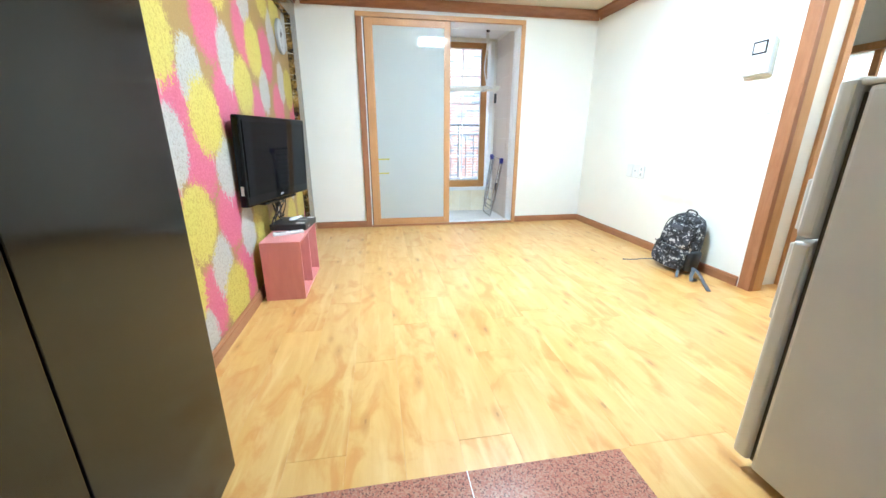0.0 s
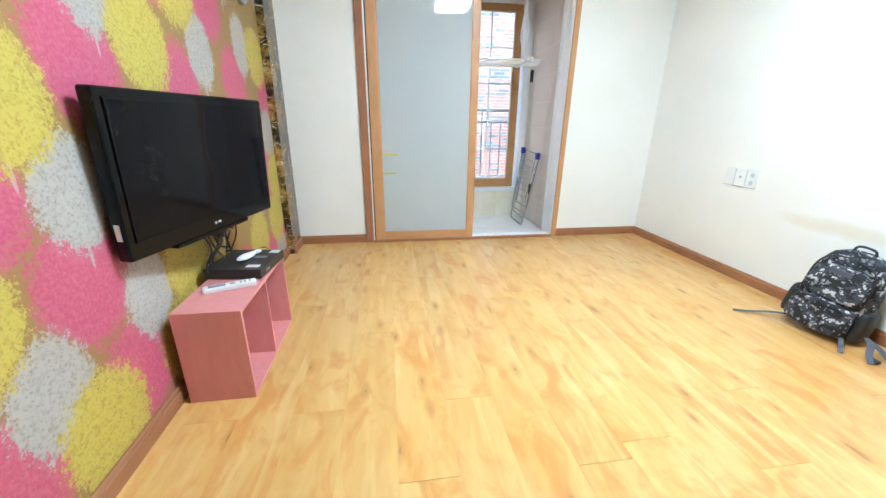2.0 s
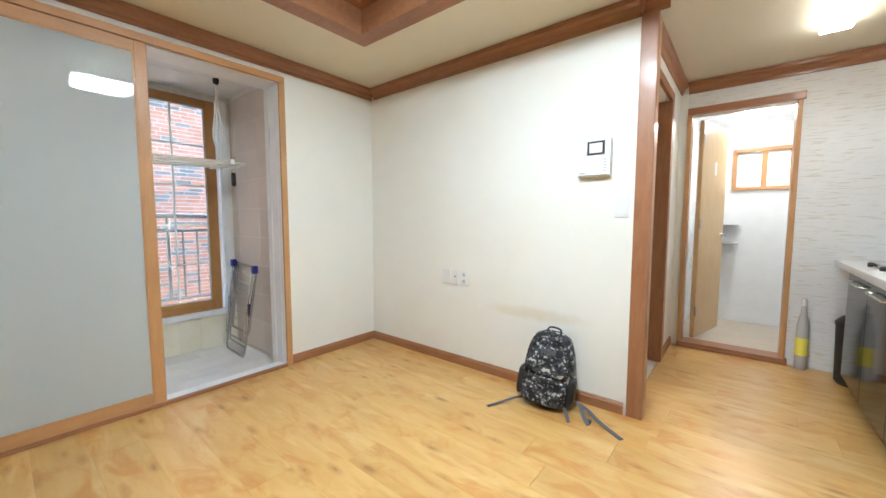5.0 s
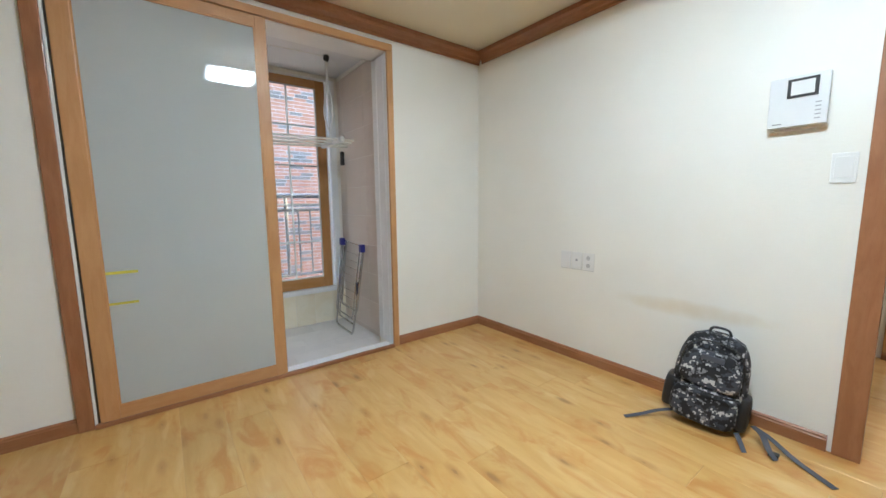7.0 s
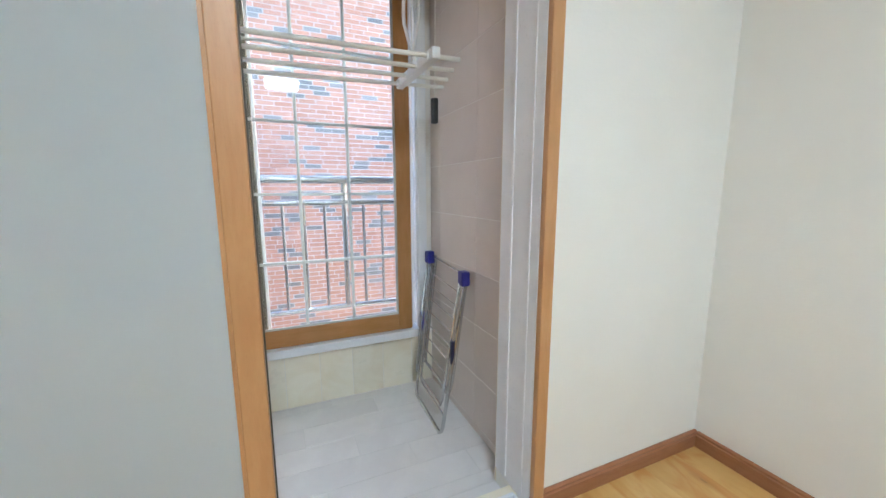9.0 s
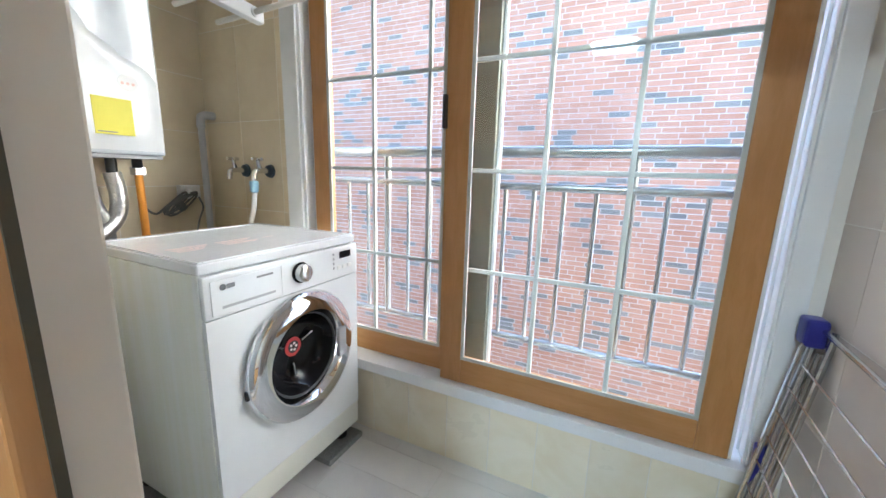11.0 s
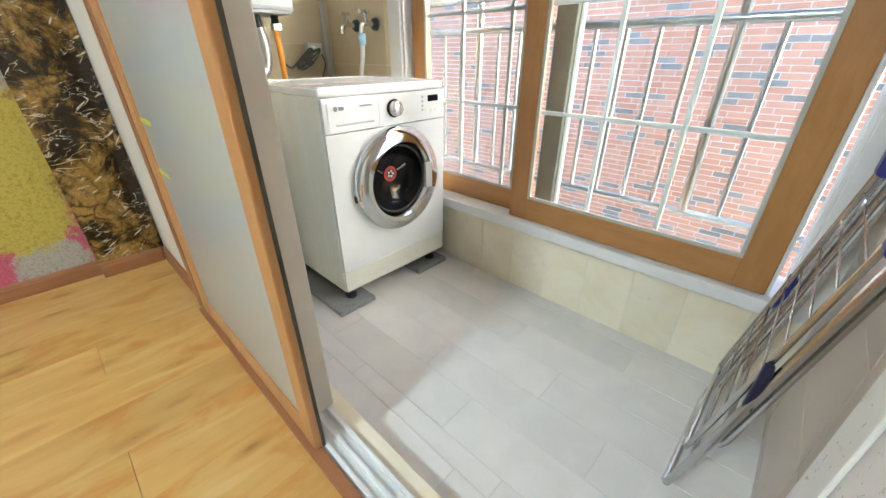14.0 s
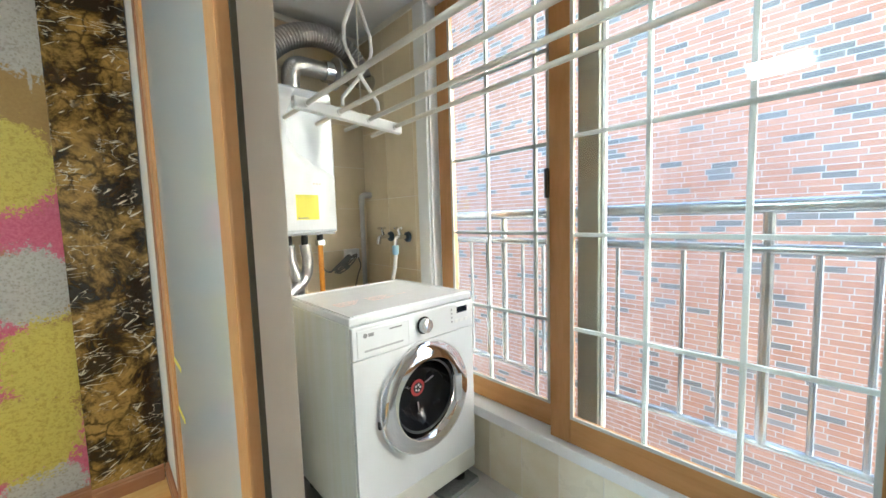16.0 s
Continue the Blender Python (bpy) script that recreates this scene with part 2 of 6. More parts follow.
def frosted(name):
    """Etched glass: light comes through scattered, the smooth face mirrors softly."""
    m, nt, p = nodes_of(name)
    v = coords(nt)
    tone = mix_col(nt, noise_tex(nt, v, 1.2, 2), (0.735, 0.785, 0.80), (0.785, 0.825, 0.835))
    nt.links.new(tone, p.inputs["Base Color"])
    p.inputs["Roughness"].default_value = 0.5
    p.inputs["Specular IOR Level"].default_value = 0.0
    tr = nt.nodes.new("ShaderNodeBsdfTranslucent")
    tr.inputs["Color"].default_value = (0.90, 0.94, 0.93, 1)
    mx = nt.nodes.new("ShaderNodeMixShader")
    mx.inputs[0].default_value = 0.47
    nt.links.new(p.outputs[0], mx.inputs[1])
    nt.links.new(tr.outputs[0], mx.inputs[2])
    face = nt.nodes.new("ShaderNodeBsdfGlossy")
    face.inputs["Roughness"].default_value = 0.008
    fresnel = N(nt, "ShaderNodeFresnel", IOR=1.5)
    top = nt.nodes.new("ShaderNodeMixShader")
    nt.links.new(fresnel.outputs[0], top.inputs[0])
    nt.links.new(mx.outputs[0], top.inputs[1])
    nt.links.new(face.outputs[0], top.inputs[2])
    nt.links.new(top.outputs[0], nt.nodes["Material Output"].inputs["Surface"])
    return m


def wallpaper(name):
    """Printed paper of round treetops in yellow, silver and pink on a gold-brown ground."""
    m, nt, p = nodes_of(name)
    geo = nt.nodes.new("ShaderNodeNewGeometry")
    sep = nt.nodes.new("ShaderNodeSeparateXYZ")
    nt.links.new(geo.outputs["Position"], sep.inputs[0])
    rag = nt.nodes.new("ShaderNodeTexNoise")
    rag.inputs["Scale"].default_value = 34
    rag.inputs["Detail"].default_value = 5
    rag.inputs["Roughness"].default_value = 0.75
    nt.links.new(geo.outputs["Position"], rag.inputs["Vector"])
    dots = N(nt, "ShaderNodeTexVoronoi", Scale=85.0)
    nt.links.new(geo.outputs["Position"], dots.inputs["Vector"])
    leaf = noise_tex(nt, geo.outputs["Position"], 95, 4, 0.75)
    edge = math_node(nt, "ADD", math_node(nt, "MULTIPLY", math_node(nt, "SUBTRACT", rag.outputs["Fac"], 0.5), 1.0), math_node(nt, "MULTIPLY", math_node(nt, "SUBTRACT", leaf, 0.5), 1.0))

    def crowns(points, rx, rz):
        c = nt.nodes.new("ShaderNodeCombineXYZ")
        nt.links.new(math_node(nt, "DIVIDE", sep.outputs[1], rx), c.inputs[0])
        nt.links.new(math_node(nt, "DIVIDE", sep.outputs[2], rz), c.inputs[1])
        best = None
        for y, z in points:
            d = nt.nodes.new("ShaderNodeVectorMath")
            d.operation = "DISTANCE"
            nt.links.new(c.outputs[0], d.inputs[0])
            d.inputs[1].default_value = (y / rx, z / rz, 0)
            best = d.outputs["Value"] if best is None else math_node(nt, "MINIMUM", best, d.outputs["Value"])
        return math_node(nt, "ADD", best, edge)

    pink = crowns(PINK, 0.178, 0.192)
    white = crowns(SILVER, 0.125, 0.165)
    yellow = crowns(YELLOW, 0.168, 0.178)
    stems = crowns([(y, z - 0.165) for y, z in SILVER] + [(y, z - 0.17) for y, z in YELLOW[::3]], 0.0065, 0.05)
    brown = mix_col(nt, leaf, (0.24, 0.135, 0.035), (0.36, 0.235, 0.08))
    rose = mix_col(nt, ramp(nt, leaf, 0.35, 0.7), (0.46, 0.075, 0.14), (0.56, 0.135, 0.21))
    silver = mix_col(nt, ramp(nt, math_node(nt, "MULTIPLY", leaf, math_node(nt, "ADD", dots.outputs["Distance"], 0.6)), 0.3, 0.55), (0.30, 0.275, 0.24), (0.43, 0.405, 0.37))
    gold = mix_col(nt, ramp(nt, math_node(nt, "MULTIPLY", leaf, math_node(nt, "ADD", dots.outputs["Distance"], 0.6)), 0.3, 0.5), (0.41, 0.315, 0.04), (0.52, 0.42, 0.085))
    dab = noise_tex(nt, geo.outputs["Position"], 62, 5, 0.7, 0.4)
    gold = mix_col(nt, math_node(nt, "MULTIPLY", ramp(nt, dab, 0.46, 0.66), 0.55), gold, (0.29, 0.19, 0.026))
    silver = mix_col(nt, math_node(nt, "MULTIPLY", ramp(nt, dab, 0.46, 0.68), 0.5), silver, (0.28, 0.245, 0.20))
    rose = mix_col(nt, math_node(nt, "MULTIPLY", ramp(nt, dab, 0.56, 0.72), 0.35), rose, (0.42, 0.10, 0.11))
    col = mix_col(nt, ramp(nt, pink, 1.08, 0.80), brown, rose)
    col = mix_col(nt, math_node(nt, "MULTIPLY", ramp(nt, stems, 1.1, 0.8), 0.75), col, (0.43, 0.405, 0.37))
    col = mix_col(nt, ramp(nt, white, 1.02, 0.92), col, silver)
    col = mix_col(nt, ramp(nt, yellow, 1.02, 0.92), col, gold)
    nt.links.new(col, p.inputs["Base Color"])
    p.inputs["Roughness"].default_value = 0.55
    bump(nt, p, leaf, 0.25, 0.001)
    return m


SILVER = [(2.15, .96), (2.64, .84), (2.41, .38), (2.83, .46), (2.42, 1.25), (2.89, 1.41), (3.56, 1.31), (4.10, 1.43), (3.30, 1.83), (3.93, 1.77), (4.40, .93), (4.46, 1.90), (4.37, .09), (2.12, .12), (3.70, .88), (4.05, .60)]
YELLOW = [(2.50, 1.08), (2.25, .63), (2.03, .36), (2.53, .18), (3.11, 1.28), (3.41, 1.55), (4.12, 1.95), (4.35, 1.40), (4.44, .63), (2.15, 1.36), (3.74, 1.99), (4.34, .35), (2.85, 1.80), (2.98, .20), (1.88, 1.1), (3.10, .48), (3.95, .30), (3.38, .30)]
PINK = [(2.36, .88), (2.25, .25), (2.60, .60), (2.80, 1.18), (2.68, 1.52), (3.33, 1.14), (3.70, 1.56), (3.93, 1.22), (3.22, 1.60), (4.47, 1.17), (4.43, .23), (2.20, 1.14), (2.00, .72), (2.70, .24), (4.31, .67), (3.86, .78), (3.70, .15), (3.20, .85), (4.15, .10)]


def marble(name):
    """Dark brown polished marble, clouded with ochre and crossed by pale veins."""
    m, nt, p = nodes_of(name)
    geo = nt.nodes.new("ShaderNodeNewGeometry")
    pos = geo.outputs["Position"]
    cloud = noise_tex(nt, pos, 6, 8, 0.7, 0.5)
    fine = noise_tex(nt, pos, 30, 5, 0.7, 0.8)
    col = mix_col(nt, ramp(nt, cloud, 0.43, 0.60), (0.022, 0.012, 0.005), (0.35, 0.205, 0.055))
    col = mix_col(nt, math_node(nt, "MULTIPLY", ramp(nt, fine, 0.47, 0.66), 0.6), col, (0.022, 0.011, 0.005))
    mp = nt.nodes.new("ShaderNodeMapping")
    mp.inputs["Rotation"].default_value = (0.5, 0.3, 0.2)
    mp.inputs["Scale"].default_value = (3, 3, 7)
    nt.links.new(pos, mp.inputs["Vector"])
    v1 = N(nt, "ShaderNodeTexNoise", Scale=2.2, Detail=3.0, Distortion=1.5)
    nt.links.new(mp.outputs[0], v1.inputs["Vector"])
    vein = ramp(nt, math_node(nt, "ABSOLUTE", math_node(nt, "SUBTRACT", v1.outputs["Fac"], 0.5)), 0.016, 0.003)
    vein = math_node(nt, "MULTIPLY", vein, ramp(nt, noise_tex(nt, pos, 9, 2), 0.47, 0.58))
    mp2 = nt.nodes.new("ShaderNodeMapping")
    mp2.vector_type = "TEXTURE"
    mp2.inputs["Rotation"].default_value = (0.60, 0.0, 0.0)
    mp2.inputs["Scale"].default_value = (0.25, 0.21, 0.026)
    nt.links.new(pos, mp2.inputs["Vector"])
    dash = ramp(nt, noise_tex(nt, mp2.outputs[0], 2.0, 2, 0.4), 0.685, 0.73)
    mp3 = nt.nodes.new("ShaderNodeMapping")
    mp3.vector_type = "TEXTURE"
    mp3.inputs["Rotation"].default_value = (1.0, 0.0, 0.0)
    mp3.inputs["Scale"].default_value = (0.25, 0.17, 0.019)
    mp3.inputs["Location"].default_value = (3.1, 1.7, 0.4)
    nt.links.new(pos, mp3.inputs["Vector"])
    dash = math_node(nt, "MAXIMUM", dash, ramp(nt, noise_tex(nt, mp3.outputs[0], 2.0, 2, 0.4), 0.70, 0.75))
    vein = math_node(nt, "MAXIMUM", math_node(nt, "MULTIPLY", vein, 0.8), math_node(nt, "MULTIPLY", dash, 0.9))
    shard = nt.nodes.new("ShaderNodeTexVoronoi")
    shard.feature = "DISTANCE_TO_EDGE"
    shard.inputs["Scale"].default_value = 11.0
    bent = nt.nodes.new("ShaderNodeVectorMath")
    bent.operation = "MULTIPLY_ADD"
    bend = N(nt, "ShaderNodeTexNoise", Scale=9.0, Detail=5.0)
    nt.links.new(pos, bend.inputs["Vector"])
    nt.links.new(bend.outputs["Color"], bent.inputs[0])
    bent.inputs[1].default_value = (0.16, 0.16, 0.16)
    nt.links.new(pos, bent.inputs[2])
    nt.links.new(bent.outputs[0], shard.inputs["Vector"])
    crack = math_node(nt, "MULTIPLY", ramp(nt, shard.outputs["Distance"], 0.11, 0.0), ramp(nt, noise_tex(nt, pos, 5, 2), 0.42, 0.58))
    col = mix_col(nt, math_node(nt, "MULTIPLY", crack, 0.85), col, (0.018, 0.010, 0.005))
    col = mix_col(nt, vein, col, (0.68, 0.60, 0.45))
    nt.links.new(col, p.inputs["Base Color"])
    p.inputs["Roughness"].default_value = 0.12
    return m


def granite(name, base, specks, dark, scale=130.0):
    m, nt, p = nodes_of(name)
    geo = nt.nodes.new("ShaderNodeNewGeometry")
    vo = N(nt, "ShaderNodeTexVoronoi", Scale=scale)
    nt.links.new(geo.outputs["Position"], vo.inputs["Vector"])
    sepc = nt.nodes.new("ShaderNodeSeparateColor")
    nt.links.new(vo.outputs["Color"], sepc.inputs[0])
    col = mix_col(nt, ramp(nt, sepc.outputs[0], 0.55, 0.6), base, specks)
    col = mix_col(nt, ramp(nt, sepc.outputs[1], 0.8, 0.84), col, dark)
    nt.links.new(col, p.inputs["Base Color"])
    p.inputs["Roughness"].default_value = 0.15
    return m


def camouflage(name):
    """Woven cloth with a pixelled print of black, greys and slate."""
    m, nt, p = nodes_of(name)
    v = coords(nt, (1, 1, 1))
    snap = nt.nodes.new("ShaderNodeVectorMath")
    snap.operation = "SNAP"
    nt.links.new(v, snap.inputs[0])
    snap.inputs[1].default_value = (0.007, 0.007, 0.005)
    a = noise_tex(nt, snap.outputs[0], 22, 2)
    b = noise_tex(nt, snap.outputs[0], 48, 2)
    col = mix_col(nt, ramp(nt, a, 0.5, 0.53), (0.010, 0.010, 0.012), (0.045, 0.048, 0.062))
    col = mix_col(nt, ramp(nt, b, 0.575, 0.59), col, (0.20, 0.20, 0.21))
    col = mix_col(nt, ramp(nt, math_node(nt, "MULTIPLY", a, b), 0.335, 0.345), col, (0.52, 0.52, 0.52))
    nt.links.new(col, p.inputs["Base Color"])
    p.inputs["Roughness"].default_value = 0.75
    bump(nt, p, noise_tex(nt, v, 400, 2), 0.3, 0.001)
    return m


def stone_strips(name):
    """White wall covering printed as thin stacked stone with grey and ochre shadow lines."""
    m, nt, p = nodes_of(name)
    geo = nt.nodes.new("ShaderNodeNewGeometry")
    mp = nt.nodes.new("ShaderNodeMapping")
    mp.inputs["Scale"].default_value = (3.4, 3.4, 50)
    nt.links.new(geo.outputs["Position"], mp.inputs["Vector"])
    n = noise_tex(nt, mp.outputs[0], 2.2, 3, 0.6)
    line = ramp(nt, n, 0.56, 0.63)
    tint = noise_tex(nt, geo.outputs["Position"], 3, 2)
    dark = mix_col(nt, ramp(nt, tint, 0.4, 0.6), (0.52, 0.50, 0.47), (0.58, 0.49, 0.36))
    col = mix_col(nt, math_node(nt, "MULTIPLY", line, 0.6), (0.76, 0.76, 0.765), dark)
    nt.links.new(col, p.inputs["Base Color"])
    p.inputs["Roughness"].default_value = 0.5
    bump(nt, p, n, 0.3, 0.003)
    return m


def wall_cover(name, c1, c2):
    """Embossed pale wall covering with faint smudges."""
    m, nt, p = nodes_of(name)
    geo = nt.nodes.new("ShaderNodeNewGeometry")
    mp = nt.nodes.new("ShaderNodeMapping")
    mp.inputs["Scale"].default_value = (1, 1, 1.8)
    nt.links.new(geo.outputs["Position"], mp.inputs["Vector"])
    emboss = noise_tex(nt, mp.outputs[0], 38, 4, 0.6, 0.4)
    smudge = noise_tex(nt, geo.outputs["Position"], 1.4, 4)
    col = mix_col(nt, ramp(nt, smudge, 0.35, 0.75), c1, c2)
    nt.links.new(col, p.inputs["Base Color"])
    nt.links.new(math_node(nt, "ADD", math_node(nt, "MULTIPLY", emboss, 0.2), 0.38), p.inputs["Roughness"])
    bump(nt, p, emboss, 0.22, 0.003)
    return m


def brick_mat(name, c1, c2, per_island):
    m, nt, p = nodes_of(name)
    geo = nt.nodes.new("ShaderNodeNewGeometry")
    if per_island:
        rnd = geo.outputs["Random Per Island"]
    else:
        rnd = nt.nodes.new("ShaderNodeObjectInfo").outputs["Random"]
    grit = noise_tex(nt, geo.outputs["Position"], 60, 5, 0.7)
    col = mix_col(nt, rnd, c1, c2)
    col = mix_col(nt, math_node(nt, "MULTIPLY", ramp(nt, grit, 0.45, 0.75), 0.35), col, tuple(x * 1.5 for x in c2))
    nt.links.new(col, p.inputs["Base Color"])
    p.inputs["Roughness"].default_value = 0.85
    bump(nt, p, grit, 0.5, 0.003)
    return m


def tile_mat(name, c1, c2, rough=0.18, scale=5.0):
    """Glazed tile with a cloudy print, shifted from tile to tile."""
    m, nt, p = nodes_of(name)
    v = coords(nt, (1, 1, 1), 9.0)
    a = noise_tex(nt, v, scale, 5, 0.6, 0.5)
    info = nt.nodes.new("ShaderNodeObjectInfo")
    col = mix_col(nt, ramp(nt, a, 0.3, 0.7), c1, c2)
    hs = nt.nodes.new("ShaderNodeHueSaturation")
    nt.links.new(col, hs.inputs["Color"])
    nt.links.new(math_node(nt, "ADD", math_node(nt, "MULTIPLY", info.outputs["Random"], 0.10), 0.95), hs.inputs["Value"])
    nt.links.new(hs.outputs[0], p.inputs["Base Color"])
    nt.links.new(math_node(nt, "ADD", math_node(nt, "MULTIPLY", a, 0.12), rough - 0.05), p.inputs["Roughness"])
    bump(nt, p, noise_tex(nt, v, 30, 3), 0.06, 0.001)
    return m


def stained(m, y, z, ry, rz):
    """A faint tan smear on a wall covering, where something was leaned against it."""
    nt = m.node_tree
    p = nt.nodes["Principled BSDF"]
    geo = nt.nodes.new("ShaderNodeNewGeometry")
    sep = nt.nodes.new("ShaderNodeSeparateXYZ")
    nt.links.new(geo.outputs["Position"], sep.inputs[0])
    a = math_node(nt, "DIVIDE", math_node(nt, "SUBTRACT", sep.outputs[1], y), ry)
    b = math_node(nt, "DIVIDE", math_node(nt, "SUBTRACT", sep.outputs[2], z), rz)
    r = math_node(nt, "ADD", math_node(nt, "MULTIPLY", a, a), math_node(nt, "MULTIPLY", b, b))
    r = math_node(nt, "ADD", r, math_node(nt, "MULTIPLY", noise_tex(nt, geo.outputs["Position"], 9, 4), 1.2))
    old = p.inputs["Base Color"].links[0].from_socket
    nt.links.new(mix_col(nt, math_node(nt, "MULTIPLY", ramp(nt, r, 1.7, 0.35), 0.42), old, (0.62, 0.48, 0.27)), p.inputs["Base Color"])
    return m


WALL = wall_cover("cream_wall_covering", (0.82, 0.81, 0.765), (0.79, 0.775, 0.72))
WALL_E = stained(wall_cover("cream_wall_covering_stained", (0.82, 0.81, 0.765), (0.79, 0.775, 0.72)), 3.12, 0.50, 0.42, 0.055)
CEIL = wall_cover("ceiling_paper", (0.76, 0.69, 0.535), (0.73, 0.66, 0.505))
PAPER = wallpaper("treetop_paper")
MARBLE = marble("dark_marble")
TRIM = wood("brown_trim", (0.30, 0.125, 0.055), (0.36, 0.16, 0.075), (0.22, 0.085, 0.04), 0.4, (6, 6, 1), 5, 0.15, 3)
TRIM_Y = wood("brown_trim_along", (0.30, 0.125, 0.055), (0.36, 0.16, 0.075), (0.22, 0.085, 0.04), 0.4, (6, 1, 6), 5, 0.15, 3)
TRIM_X = wood("brown_trim_across", (0.30, 0.125, 0.055), (0.36, 0.16, 0.075), (0.22, 0.085, 0.04), 0.4, (1, 6, 6), 5, 0.15, 3)
OAK = wood("door_wood", (0.50, 0.255, 0.10), (0.55, 0.30, 0.13), (0.40, 0.19, 0.07), 0.4, (7, 7, 1), 5, 0.1, 3)
OAK_X = wood("door_wood_across", (0.50, 0.255, 0.10), (0.55, 0.30, 0.13), (0.40, 0.19, 0.07), 0.4, (1, 7, 7), 5, 0.1, 3)
WINWOOD = wood("window_wood", (0.40, 0.19, 0.055), (0.46, 0.23, 0.08), (0.32, 0.14, 0.04), 0.4, (7, 7, 1), 5, 0.1, 3)
WINWOOD_X = wood("window_wood_across", (0.40, 0.19, 0.055), (0.46, 0.23, 0.08), (0.32, 0.14, 0.04), 0.4, (1, 7, 7), 5, 0.1, 3)
FLOOR = plank_wood("honey_floor")
FLOOR_GAP = surface("floor_gap", (0.36, 0.19, 0.055), (0.40, 0.22, 0.065), 0.6)
PINK_WOOD = wood("pink_stained_wood", (0.64, 0.24, 0.235), (0.68, 0.27, 0.255), (0.56, 0.18, 0.18), 0.45, (6, 6, 1), 5, 0.1, 3, 2.2)
GLASS = glass("clear_glass", (0.97, 0.99, 0.98))
FROST = frosted("frosted_glass")
WHITE_PVC = surface("white_pvc", (0.80, 0.81, 0.82), (0.76, 0.77, 0.78), 0.3, relief=0.05)
BEIGE_PVC = surface("beige_pvc", (0.70, 0.655, 0.585), (0.66, 0.62, 0.55), 0.45, relief=0.05)
GASKET = surface("dark_gasket", (0.05, 0.045, 0.03), (0.07, 0.06, 0.04), 0.6)
GREY_PVC = surface("grey_green_frame", (0.075, 0.08, 0.058), (0.095, 0.10, 0.075), 0.6, relief=0.03)
BAR_GREY = surface("pale_grey_bar", (0.50, 0.515, 0.49), (0.46, 0.475, 0.45), 0.4, relief=0.04)
RAIL_STEEL = surface("weathered_steel_rail", (0.36, 0.38, 0.39), (0.33, 0.345, 0.355), 0.24, metal=0.7, relief=0.0, rvar=0.01)
# boiler case: shading is in its greyer white, so the curved front's edge shows
CASE_GREYED = surface("greyed_white_case", (0.60, 0.64, 0.68), (0.57, 0.61, 0.65), 0.20, relief=0.0, coat=0.2, rvar=0.02)
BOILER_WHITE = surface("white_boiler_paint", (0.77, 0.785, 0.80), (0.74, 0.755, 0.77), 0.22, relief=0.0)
STEEL = surface("brushed_steel", (0.62, 0.63, 0.64), (0.55, 0.56, 0.57), 0.22, metal=1.0, relief=0.02)
CHROME = surface("chrome", (0.80, 0.80, 0.81), (0.76, 0.76, 0.77), 0.06, metal=1.0, relief=0.0, rvar=0.02)
FOIL = surface("crinkled_foil", (0.60, 0.60, 0.61), (0.42, 0.42, 0.43), 0.36, metal=1.0, grain=70, relief=0.9, dist=0.004)
ENAMEL = surface("white_enamel", (0.78, 0.795, 0.81), (0.75, 0.765, 0.78), 0.22, relief=0.03, coat=0.3)
ENAMEL_AGED = surface("yellowed_enamel", (0.78, 0.78, 0.72), (0.75, 0.745, 0.67), 0.28, relief=0.0, rvar=0.01)
ENAMEL_SIDE = surface("streaked_enamel", (0.78, 0.80, 0.775), (0.74, 0.755, 0.67), 0.28, scale=2.2, relief=0.0, rvar=0.01, stretch=(16, 16, 0.5))
FRIDGE_M = surface("ivory_enamel", (0.66, 0.63, 0.57), (0.63, 0.60, 0.54), 0.32, relief=0.05, coat=0.2)
BLACK_GLOSS = dull(surface("black_gloss", (0.005, 0.005, 0.006), (0.008, 0.008, 0.009), 0.08, relief=0.0, coat=0.0, rvar=0.02), 0.2)
SCREEN = dull(surface("screen_black", (0.004, 0.004, 0.005), (0.006, 0.006, 0.007), 0.05, relief=0.0, rvar=0.02), 0.13)
TV_BLACK = dull(surface("piano_black", (0.004, 0.004, 0.004), (0.006, 0.006, 0.006), 0.07, relief=0.0, rvar=0.02), 0.18)
BLACK_MATT = surface("black_plastic", (0.015, 0.015, 0.016), (0.022, 0.022, 0.023), 0.45)
DARK_CAB = dull(wood("dark_lacquer", (0.009, 0.0075, 0.005), (0.015, 0.012, 0.008), (0.006, 0.005, 0.004), 0.085, (9, 9, 1), 8, 0.0, 3), 0.34)
WHITE_PLASTIC = surface("white_plastic", (0.78, 0.78, 0.77), (0.74, 0.74, 0.73), 0.35, relief=0.04)
CREAM_ROD = surface("cream_rod", (0.74, 0.72, 0.66), (0.70, 0.68, 0.61), 0.4, relief=0.05)
GREY_PLASTIC = surface("grey_plastic", (0.36, 0.37, 0.39), (0.41, 0.42, 0.44), 0.4)
ROSETTE = surface("dark_blue_rosette", (0.03, 0.05, 0.075), (0.05, 0.07, 0.09), 0.3)
CABLE_GREY = surface("dark_grey_cable", (0.10, 0.105, 0.105), (0.14, 0.14, 0.14), 0.5)
SEAL = surface("dark_rubber", (0.06, 0.062, 0.066), (0.085, 0.088, 0.092), 0.35)
PIPE_GREY = surface("grey_pipe", (0.46, 0.47, 0.48), (0.52, 0.53, 0.54), 0.4)
SOCKET_GREY = surface("pale_grey_recess", (0.48, 0.48, 0.48), (0.52, 0.52, 0.52), 0.5)
BLUE_PLASTIC = surface("blue_plastic", (0.014, 0.015, 0.17), (0.02, 0.022, 0.22), 0.35)
NAVY = surface("navy_plastic", (0.010, 0.011, 0.045), (0.014, 0.015, 0.06), 0.4)
